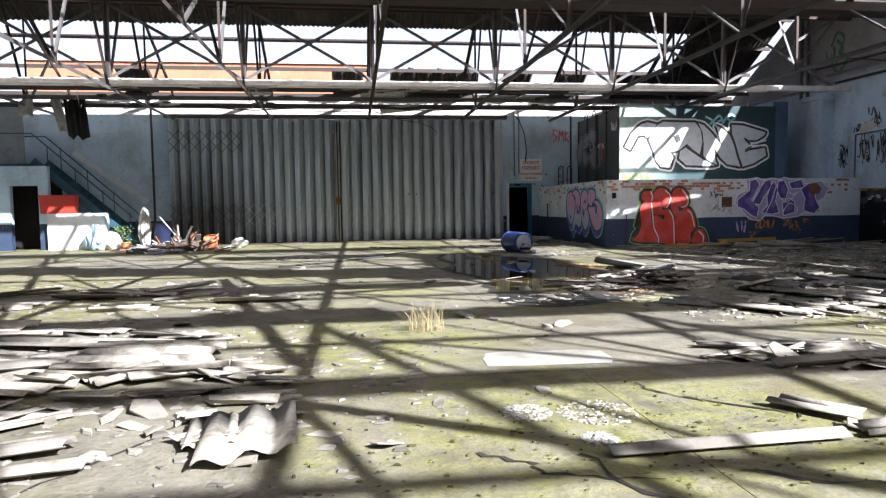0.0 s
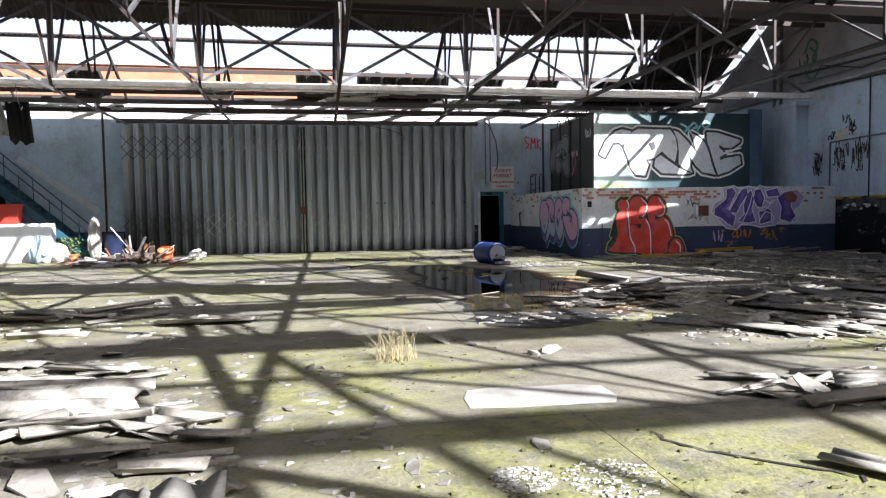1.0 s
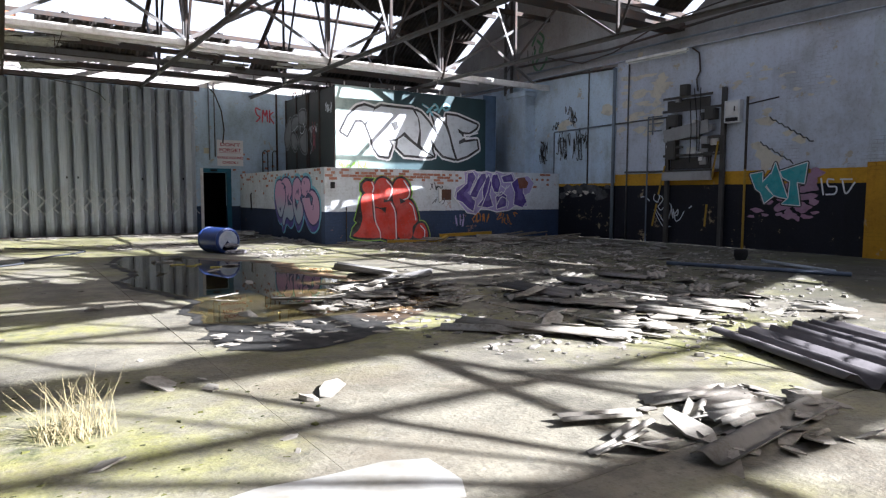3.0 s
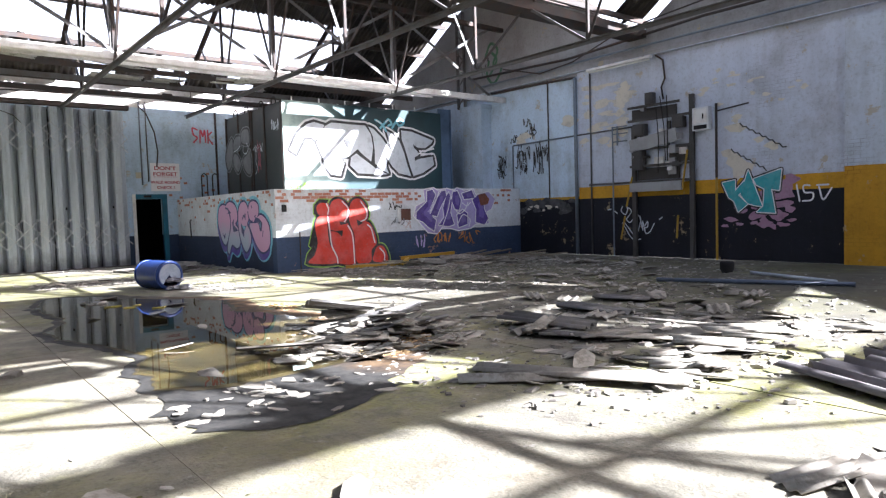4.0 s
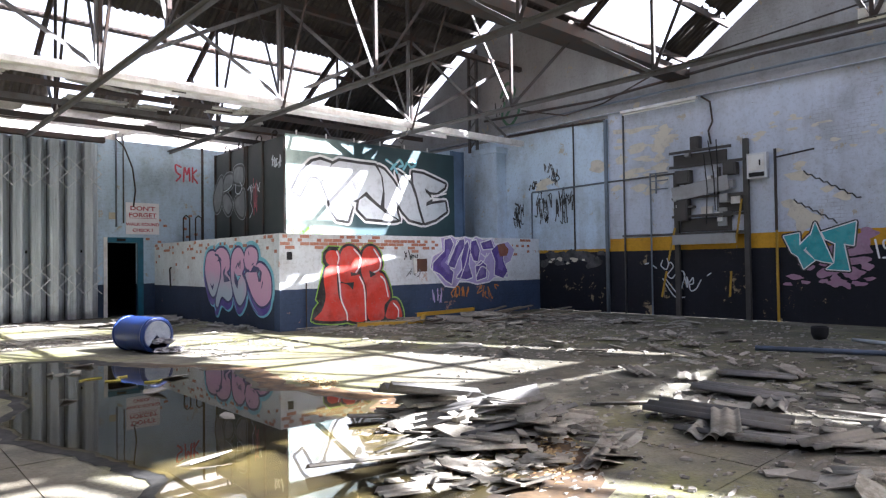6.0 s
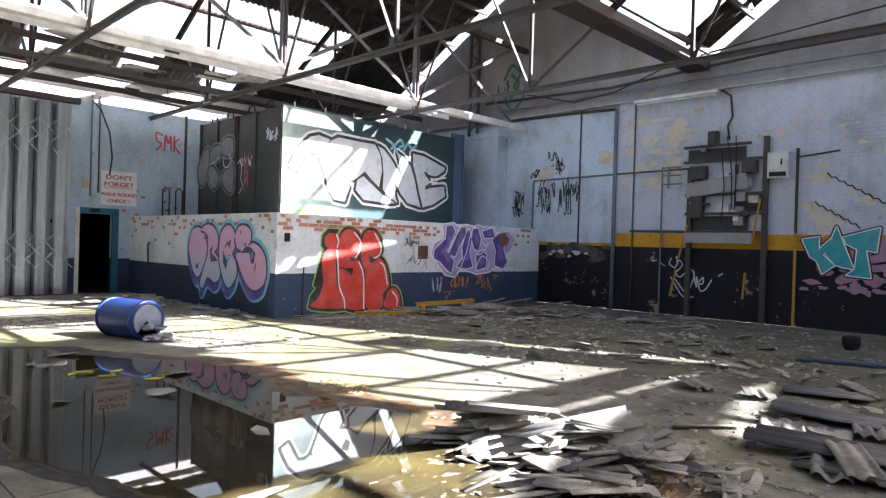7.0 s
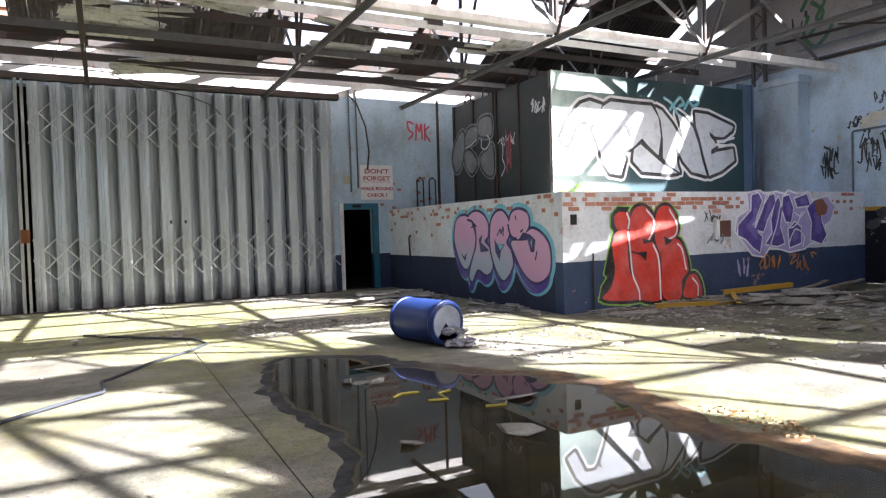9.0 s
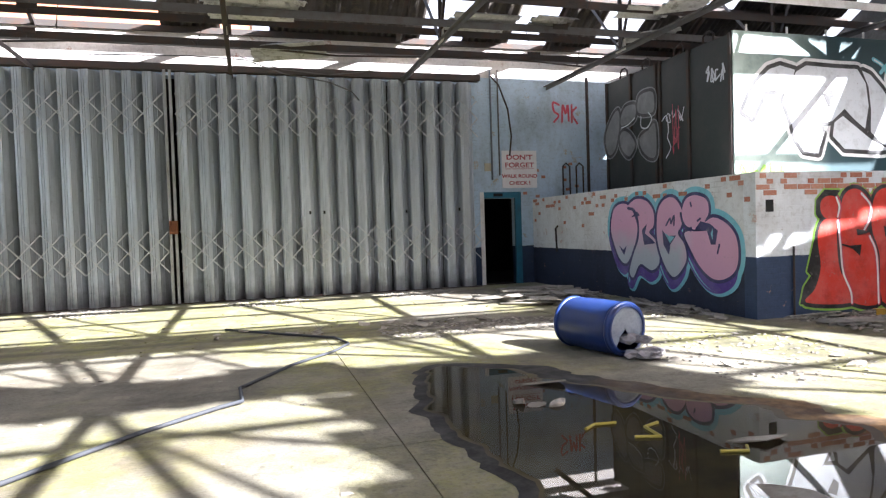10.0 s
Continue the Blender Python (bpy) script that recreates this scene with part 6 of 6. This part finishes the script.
crumbs("white_crumbs", [(1.43, 2.7, 0.16), (1.85, 2.62, 0.24), (1.7, 2.2, 0.1), (0.6, 5.0, 0.05)], 1100, 0.013, m3.mat, "crumbled white plaster on the mossy floor")
# cracks in the slab
random.seed(12)
CRACK = worn("crack_dark", (0.025, 0.022, 0.02), (0.05, 0.045, 0.03), 0.95)
for pts in ([(2.35, 3.2), (2.4, 2.95), (2.6, 2.75), (2.95, 2.45), (3.0, 2.3)], [(1.0, 2.1), (1.25, 1.95), (1.3, 1.8), (1.6, 1.7), (1.9, 1.65)], [(1.55, 2.0), (1.6, 1.6), (1.9, 1.3)], [(-1.3, 1.6), (-0.9, 2.2), (-0.7, 2.6), (-0.55, 3.0)], [(2.2, 1.7), (2.5, 1.5), (2.9, 1.45)]):
    bm = bmesh.new()
    line = [Vector((a + random.uniform(-.03, .03), b + random.uniform(-.03, .03), 0)) for (x0, y0), (x1, y1) in zip(pts, pts[1:]) for a, b in [(x0 + (x1 - x0) * q / 4, y0 + (y1 - y0) * q / 4) for q in range(4)]]
    ws = [random.uniform(0.004, 0.018) for _ in line]
    L = [bm.verts.new((p.x - w, p.y - w * .5, 0.0045)) for p, w in zip(line, ws)]
    R_ = [bm.verts.new((p.x + w, p.y + w * .5, 0.0045)) for p, w in zip(line, ws)]
    for k in range(len(line) - 1):
        bm.faces.new((L[k], R_[k], R_[k + 1], L[k + 1]))
    part("crack", bm, CRACK, floor)

# ---- puddle ----


def puddle_shape(grow_by, z, start):
    bm = bmesh.new()
    rows = []
    for k in range(145):
        y = start - grow_by + (16.05 - start + 2 * grow_by) * k / 144
        e = min(1.0, (k / 144) / 0.035, (1 - k / 144) / 0.03) ** 0.5 * (1 + (0.3 if k < 14 else 0.0) * noise.noise(Vector((9.1, y * 9.0, 3)))) if 0 < k < 144 else 0.0
        nl = noise.noise(Vector((1.3, y * 0.9, 0))) * 0.12 + noise.noise(Vector((7.3, y * 3.1, 0))) * 0.12 + noise.noise(Vector((3.3, y * 9.1, 0))) * 0.05
        nr = noise.noise(Vector((4.7, y * 0.8, 2))) * 0.35 + noise.noise(Vector((2.1, y * 3.3, 5))) * 0.2 + noise.noise(Vector((2.7, y * 9.3, 5))) * 0.06
        shore = 2.5 + 0.26 * math.sin((y - 8.6) * 1.55) * math.exp(-((y - 11.2) / 2.6) ** 2) + max(0.0, y - 14.8) * 0.22
        near = 3.1 + max(0.0, y - 6.6) * 1.15
        far = min(4.75, near, 3.0 + (16.05 - y) * 0.78)
        mid = 2.95
        l = mid + (shore + nl - grow_by - mid) * e
        r = mid + (far + nr + grow_by * 3.0 - mid) * e
        rows.append([bm.verts.new((l + (r - l) * q / 6, y, z)) for q in range(7)])
    for a, b in zip(rows, rows[1:]):
        for q in range(6):
            bm.faces.new((a[q], a[q + 1], b[q + 1], b[q]))
    bmesh.ops.remove_doubles(bm, verts=bm.verts, dist=1e-5)
    return bm


m = Nodes("wet_concrete", 0.25)
silty = m.ramp(m.math("ADD", m.axis(0), m.math("MULTIPLY", m.noise(1.6, 5), 1.6)), 4.6, 5.6)
c = m.mix(m.ramp(m.noise(6.5, 8, 0.75), 0.42, 0.6), (0.010, 0.0098, 0.0095), (0.036, 0.034, 0.030))
c = m.mix(silty, c, m.mix(m.ramp(m.noise(5, 6), 0.4, 0.65), (0.06, 0.035, 0.018), (0.19, 0.115, 0.05)))
m.colour(c).bump(m.noise(25, 4), 0.3, 0.004)
m.rough(m.ramp(m.noise(3.5, 5), -0.3, 0.7))
structure("wet_patch", puddle_shape(0.14, 0.0050, 6.75), m.mat, "dark wet concrete round the puddle", "wet floor")
m = Nodes("puddle_bed", 0.6)
m.colour(m.mix(m.ramp(m.noise(1.3, 6), 0.35, 0.65), (0.015, 0.011, 0.004), (0.075, 0.058, 0.015)))
structure("puddle_bed", puddle_shape(0.03, 0.0080, 7.85), m.mat, "silty brown bed of the puddle", "puddle")
m = Nodes("water", 0.004)
m.colour((0.75, 0.72, 0.6))
m.bsdf.inputs["Transmission Weight"].default_value = 1.0
m.bsdf.inputs["IOR"].default_value = 1.34
w = structure("water", puddle_shape(0.0, 0.0145, 7.9), m.mat, "still shallow puddle of rainwater on the concrete", "water")
w.visible_shadow = False
# bits lying in the water
random.seed(6)
for x, y, s in ((3.1, 14.5, 0.8), (3.2, 14.4, 0.7), (3.35, 14.35, 0.8), (3.55, 15.0, 0.9), (2.9, 12.6, 0.7), (3.6, 12.5, 0.8), (4.1, 13.2, 0.9), (3.0, 9.7, 1.0), (3.7, 10.8, 1.0), (3.4, 13.4, 0.6), (2.9, 8.3, 0.8), (3.1, 7.6, 0.7)):
    drop_chip(x, y, s, 0.012, 18)
for pts in ([(3.25, 13.75), (3.35, 13.82), (3.5, 13.8)], [(3.45, 13.5), (3.6, 13.45), (3.62, 13.65), (3.75, 13.7)], [(3.75, 13.1), (3.9, 13.05), (3.95, 13.12)]):
    bm = bmesh.new()
    tube(bm, [(x, y, 0.022) for x, y in pts], 0.011, 6)
    tagged(part("yellow_strip", bm, worn("wet_yellow", (0.42, 0.36, 0.06), (0.25, 0.2, 0.05), 0.4)), "bent strip of yellow plastic in the puddle", "strip")
# spill of rags by the drum
for k in range(9):
    bm = bmesh.new()
    bmesh.ops.create_icosphere(bm, subdivisions=2, radius=0.09)
    for v in bm.verts:
        v.co += v.co.normalized() * 0.05 * noise.noise(v.co * 14 + Vector((k, 0, 0)))
        v.co.z *= 0.5
    ob = tagged(part("waste", bm, worn("waste_grey", (0.24, 0.23, 0.25), (0.03, 0.03, 0.035), 0.6, 0, 0.9, 12), smooth=False), "crumpled grey waste spilling from the drum", "waste", "waste by the drum")
    ob.location = (4.80 + 0.045 * k % 0.2 + random.uniform(-.06, .1), 15.72 - 0.025 * k + random.uniform(-.03, .05), 0.05 + (0.13 if k < 3 else 0.0))
# cable on the floor
pipe("hose", [(-1.2, 13.2, 0.02), (-0.13, 14.1, 0.02), (0.47, 14.82, 0.02), (0.95, 15.28, 0.02), (1.12, 15.37, 0.03), (1.1, 15.7, 0.06), (1.17, 16.0, 0.02), (1.6, 16.72, 0.02), (2.1, 17.3, 0.02), (2.3, 17.7, 0.02), (2.2, 18.2, 0.02), (1.5, 18.9, 0.02), (0.86, 19.6, 0.02)], 0.016, worn("black_rubber", (0.035, 0.04, 0.05), (0.02, 0.02, 0.02), 0.75), "black hose snaking across the floor", "hose")
pipe("floor_pipe", [(10.9, 9.3, 0.04), (11.9, 6.6, 0.04)], 0.035, worn("blue_pipe", (0.10, 0.13, 0.19), (0.06, 0.07, 0.08), 0.6), "blue plastic pipe lying on the floor")
pipe("floor_pipe", [(12.8, 8.6, 0.04), (12.0, 6.9, 0.05)], 0.03, worn("pale_pipe", (0.45, 0.5, 0.55), (0.2, 0.2, 0.2), 0.4), "pale plastic pipe lying on the floor")
bm = lathe([(0.0, 0), (0.12, 0), (0.17, 0.12), (0.17, 0.26), (0.15, 0.28), (0.14, 0.2), (0.0, 0.18)], 20)
ob = tagged(part("pot", bm, DARK, smooth=True), "small black round pot on the floor", "pot")
ob.location, ob.scale = (12.9, 9.1, 0.0), (0.75, 0.75, 0.75)
# yellow frame along the enclosure
for p, q in (((9.2, 16.75, 0.08), (10.6, 16.3, 0.06)), ((10.4, 16.1, 0.05), (11.2, 16.9, 0.16)), ((10.9, 16.85, 0.18), (12.6, 16.7, 0.22))):
    bm = bmesh.new()
    angle_bar(bm, p, q, 0.08, 0.01)
    tagged(part("angle_iron", bm, YELLOW), "yellow-painted angle iron lying among the rubble", "angle iron")
for k in range(9):
    x, y = 12.0 + random.uniform(0, 2.8), 15.6 + random.uniform(-.8, 1.0)
    bm = bmesh.new()
    bar(bm, (x - 0.8, y + random.uniform(-.3, .3), 0.06), (x + 0.8, y + random.uniform(-.3, .3), 0.07 + random.uniform(0, .12)), 0.09, 0.025)
    tagged(part("plank", bm, worn("grey_timber", (0.22, 0.18, 0.13), (0.1, 0.08, 0.06), 0.85, 0, .8, 8)), "weathered grey plank among the rubble", "plank", "planks by the wall")
# dry grass
random.seed(2)
verts, faces = [], []
for k in range(150):
    a, r = random.uniform(0, 6.28), 0.19 * math.sqrt(random.random())
    x, y = 1.12 + r * math.cos(a), 5.45 + 0.7 * r * math.sin(a)
    h, lean = random.uniform(0.06, 0.34), random.uniform(0, 0.26)
    la, w = random.uniform(0, 6.28), 0.0024
    b = len(verts)
    for t in (0, 0.5, 1.0):
        px, py = x + lean * t * t * math.cos(la), y + lean * t * t * math.sin(la)
        ww = w * (1 - 0.8 * t)
        verts += [(px - ww, py, h * t), (px + ww, py + 0.002, h * t)]
    faces += [(b, b + 1, b + 3, b + 2), (b + 2, b + 3, b + 5, b + 4)]
me = bpy.data.meshes.new("grass_tuft")
me.from_pydata(verts, [], faces)
mg = Nodes("straw", 0.8)
mg.colour(mg.mix(mg.island(), (0.30, 0.25, 0.14), (0.19, 0.16, 0.075)))
me.materials.append(mg.mat)
tagged(new("grass_tuft", me), "dry straw-coloured grass tuft growing from a joint", "grass", kind="stuff")

# ---- the corner with the stairs ----
STAIR_BLUE = worn("stair_blue_paint", (0.018, 0.075, 0.11), (0.03, 0.05, 0.06), 0.5)
stair = tagged(empty("staircase", -10.4, 22.4, 0), "dark blue steel staircase with handrails up to a landing", "stairs")
RISE, GO, NS = 0.19, 0.21, 15
for k in range(NS):
    bm = bmesh.new()
    x = 3.5 - k * GO
    box(bm, x - GO - 0.03, x, 0, 0.95, RISE * (k + 1) - 0.035, RISE * (k + 1))
    box(bm, x - 0.012, x, 0, 0.95, RISE * k, RISE * (k + 1) - 0.036)
    part("step", bm, STAIR_BLUE, stair)
for y in (-0.03, 0.98):
    bm = bmesh.new()
    bar(bm, (3.55, y, 0.06), (0.3, y, 2.95), 0.05, 0.26)
    part("stringer", bm, STAIR_BLUE, stair)
    bm = bmesh.new()
    tube(bm, [(3.5, y, 0.0), (3.5, y, 0.9), (3.4, y, 1.02), (0.3, y, 3.85), (-1.2, y, 3.85)], 0.022)
    part("handrail", bm, STAIR_BLUE, stair)
    for k in (1, 5, 9, 13):
        bm = bmesh.new()
        x, z = 3.5 - k * GO, RISE * k
        tube(bm, [(x, y, z), (x, y, z + 1.0)], 0.016)
        part("baluster", bm, STAIR_BLUE, stair)
bm = bmesh.new()
box(bm, -4.6, 0.34, -0.2, 1.6, 2.77, 2.85)
part("landing", bm, STAIR_BLUE, stair)
# wall under the landing with a dark doorway
bm = bmesh.new()
box(bm, -15.0, -10.72, 22.1, 22.3, 0, 2.76)
box(bm, -10.72, -9.86, 22.1, 22.3, 2.12, 2.76)
box(bm, -9.86, -9.55, 22.1, 22.3, 0, 2.76)
structure("wall_under_landing", bm, WHITE_BACK, "white-painted low wall with a dark doorway under the landing", "wall")
# black panel in place of the shade seen through this doorway
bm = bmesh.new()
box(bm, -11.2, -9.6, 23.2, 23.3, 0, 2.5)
structure("closet_back", bm, DARK, "black panel standing in for the shade behind the stair doorway", "wall")
bm = bmesh.new()
box(bm, -9.54, -7.75, 21.9, 22.25, 0, 1.2)
structure("counter_wall", bm, worn("white_render", (0.74, 0.76, 0.77), (0.35, 0.4, 0.46), 0.8, 0, .6, 2.5), "low white-painted wall with grey scuffs beside the stairs", "wall")
rb = tagged(empty("red_bin", -9.2, 22.05, 1.2), "red plastic crate standing on the low wall", "crate")
bm = bmesh.new()
vs = box(bm, -0.55, 0.55, -0.17, 0.17, 0, 0.55)
for v in vs[:4]:
    v.co.x *= 0.94
part("tub", bm, worn("red_plastic", (0.50, 0.05, 0.03), (0.3, 0.05, 0.03), 0.45), rb)
bm = bmesh.new()
box(bm, -0.58, 0.58, -0.19, 0.19, 0.551, 0.60)
part("rim", bm, worn("red_plastic_rim", (0.45, 0.04, 0.03), (0.3, 0.05, 0.03), 0.45), rb)
# slumped covers, sacks and pots


def blob_thing(name, x, y, z, sx, sy, sz, mat, label, cat, seed, rough=0.25, group=""):
    bm = bmesh.new()
    bmesh.ops.create_icosphere(bm, subdivisions=3, radius=1.0)
    for v in bm.verts:
        k = 1 + rough * noise.noise(v.co * 2.2 + Vector((seed, 0, 0))) + 0.5 * rough * noise.noise(v.co * 6 + Vector((0, seed, 0)))
        v.co = Vector((v.co.x * sx * k, v.co.y * sy * k, max(-0.9, v.co.z) * sz * k))
    ob = tagged(part(name, bm, mat), label, cat, group)
    ob.location = (x, y, z + sz * 0.9)
    return ob


SACK = worn("white_sacking", (0.72, 0.72, 0.72), (0.45, 0.43, 0.4), 0.6, 0, .5, 6)
TARP = worn("dirty_tarpaulin", (0.42, 0.40, 0.37), (0.12, 0.11, 0.1), 0.6, 0, .8, 5)
blob_thing("draped_post", -6.55, 22.0, 0, 0.20, 0.18, 0.72, TARP, "dirty pale tarpaulin draped over an upright post", "tarpaulin", 3, 0.35)
blob_thing("rubbish_sack", -7.55, 21.7, 0, 0.34, 0.28, 0.30, SACK, "bulging white plastic rubbish sack", "sack", 5, 0.3, "sacks")
blob_thing("rubbish_sack", -7.9, 21.5, 0, 0.30, 0.25, 0.42, worn("pale_blue_sack", (0.45, 0.6, 0.68), (0.3, 0.35, 0.4), .5), "pale blue and white plastic rubbish sack", "sack", 6, 0.35, "sacks")
blob_thing("rubbish_sack", -3.35, 21.2, 0, 0.24, 0.2, 0.17, SACK, "small white plastic sack by the shutter", "sack", 8, 0.35, "sacks")
bt = tagged(empty("water_butt", -6.05, 22.2, 0), "dark blue plastic bin by the wall", "bin")
part("body", lathe([(0, 0), (0.24, 0), (0.27, 0.1), (0.29, 0.78), (0.3, 0.8), (0.3, 0.84), (0.0, 0.85)], 24), worn("dark_blue_plastic", (0.012, 0.02, 0.06), (0.03, 0.03, 0.05), 0.4), bt, smooth=True)
TERRA = worn("orange_plastic", (0.55, 0.16, 0.05), (0.3, 0.1, 0.05), 0.5)
for x, y, s, tip in ((-7.0, 21.5, 0.8, 0), (-4.0, 20.1, 1.2, 25)):
    pot = tagged(empty("plant_pot", x, y, 0), "orange plastic plant pot on the floor", "pot", "orange pots")
    pot.matrix_world = pose(x, y, 0.07 if tip else 0, tip, 0, 0) @ Matrix.Diagonal((s, s, s, 1))
    part("tub", lathe([(0.0, 0), (0.13, 0), (0.17, 0.26), (0.155, 0.26), (0.12, 0.05), (0, 0.05)], 20), TERRA, pot, smooth=True)
    part("rim", lathe([(0.17, 0.24), (0.19, 0.24), (0.19, 0.30), (0.165, 0.30)], 20), TERRA, pot, smooth=True)
random.seed(15)
BURNT = worn("burnt_litter", (0.10, 0.075, 0.06), (0.03, 0.025, 0.02), 0.9)
TIMBER = worn("scorched_timber", (0.22, 0.15, 0.09), (0.05, 0.04, 0.03), 0.9)
CLOTH = worn("grey_rag", (0.30, 0.31, 0.33), (0.10, 0.10, 0.11), 0.95)
for k in range(90):
    x, y = max(-6.6, min(-3.7, random.gauss(-5.0, 0.75))), random.gauss(19.9, 0.55)
    up = 0.62 * math.exp(-((x + 4.8) / 0.8) ** 2 - ((y - 20.0) / 0.6) ** 2)
    bm = bmesh.new()
    a = random.uniform(0, 6.28)
    l = random.uniform(0.2, 0.75)
    bar(bm, (0, 0, 0.03), (l * math.cos(a), 0.5 * l * math.sin(a), 0.05 + up * random.uniform(0.3, 1.3)), random.uniform(.03, .16), random.uniform(.01, .05))
    ob = tagged(part("burnt_scrap", bm, random.choice((BURNT, BURNT, TIMBER, RUST, CLOTH, TARP))), "charred scrap of wood, metal and rag in a heap", "scrap", "burnt heap")
    ob.location = (x, y, 0)
for k, (x, y, sx, sy, sz, mt) in enumerate(((-4.8, 20.0, 0.62, 0.42, 0.17, BURNT), (-5.4, 19.9, 0.5, 0.4, 0.13, BURNT), (-4.35, 20.2, 0.42, 0.3, 0.16, TIMBER), (-5.9, 19.5, 0.42, 0.3, 0.09, CLOTH), (-6.1, 20.4, 0.4, 0.3, 0.08, TARP), (-5.1, 19.1, 0.5, 0.2, 0.06, CLOTH))):
    blob_thing("ash_mound", x, y, 0, sx, sy, sz, mt, "low mound of ash, charred rubbish and rags", "ash heap", 20 + k, 0.55, "burnt heap")
pipe("stick", [(-4.75, 20.3, 0.0), (-5.75, 20.9, 1.05)], 0.018, WHITE_STEEL, "pale rod leaning on the burnt heap", "rod")
pipe("wall_pipe", [(-6.75, 23.9, 0.0), (-6.75, 23.9, 4.9)], 0.04, STEEL_DARK, "dark upright pipe in front of the white wall")
lf = tagged(empty("potted_shrub", -7.25, 21.9, 0), "small green shrub in a pot by the sacks", "plant")
random.seed(18)
bm = bmesh.new()
for k in range(150):
    p = Vector((random.gauss(0, .14), random.gauss(0, .12), random.uniform(.1, .75)))
    q = Euler((random.uniform(0, 6), random.uniform(0, 6), random.uniform(0, 6))).to_matrix()
    f = [bm.verts.new(p + q @ Vector(c)) for c in ((0, -.05, 0), (.025, 0, .008), (0, .05, 0), (-.025, 0, .008))]
    bm.faces.new(f)
part("foliage", bm, worn("shrub_leaf", (0.08, 0.13, 0.04), (0.14, 0.2, 0.06), .7), lf)
bm = bmesh.new()
tube(bm, [(0, 0, 0), (0.02, 0, 0.5)], 0.015)
part("stem", bm, BURNT, lf)
# upper-storey boarding over the landing
bm = bmesh.new()
box(bm, -15, -10.6, 22.9, 23.0, 2.86, 4.9)
structure("landing_partition", bm, worn("weathered_boarding", (0.30, 0.31, 0.31), (0.1, 0.1, 0.1), .8), "weathered grey boarding on the landing", "partition")

for k, (x, y, z, w, l, mt) in enumerate(((-8.75, 20.6, 4.78, 0.28, 1.2, PALE_SHEET), (-8.35, 20.6, 4.80, 0.6, 1.4, DARK), (-9.6, 20.6, 4.80, 0.4, 0.7, TARP))):
    ob = tagged(new("hanging_sheet", sheet_mesh("hanging_sheet", w, l, mt, ragged=.2, seed=300 + k)), "torn sheet hanging down from the roof rails", "roof sheet", "hanging sheets")
    ob.matrix_world = pose(x, y, z, -84, 8 * k - 12, 10)
bm = bmesh.new()
bar(bm, (-9.5, 24.08, 3.35), (-7.0, 24.08, 1.55), 0.05, 0.22)
tagged(part("wall_string", bm, worn("white_string", (0.6, 0.66, 0.7), (0.3, 0.3, 0.3))), "white-painted wall string following the stairs", "stair string")
# wires dangling from the girder and rails
random.seed(44)
for k in range(14):
    x, (y, z) = random.uniform(-7, 12), random.choice(((17.7, 4.64), (18.6, 4.845), (20.6, 4.795)))
    l = random.uniform(0.25, 0.75)
    a = random.uniform(-.25, .25)
    pipe("wire", [(x, y - 0.01, z + 0.04), (x, y, z), (x + a * .4, y - 0.05, z - l * .5), (x + a, y, z - l), (x + a * 1.3, y + .03, z - l * 0.85)], 0.008, STEEL_DARK, "thin dark wire dangling from the roof steel", "wire")
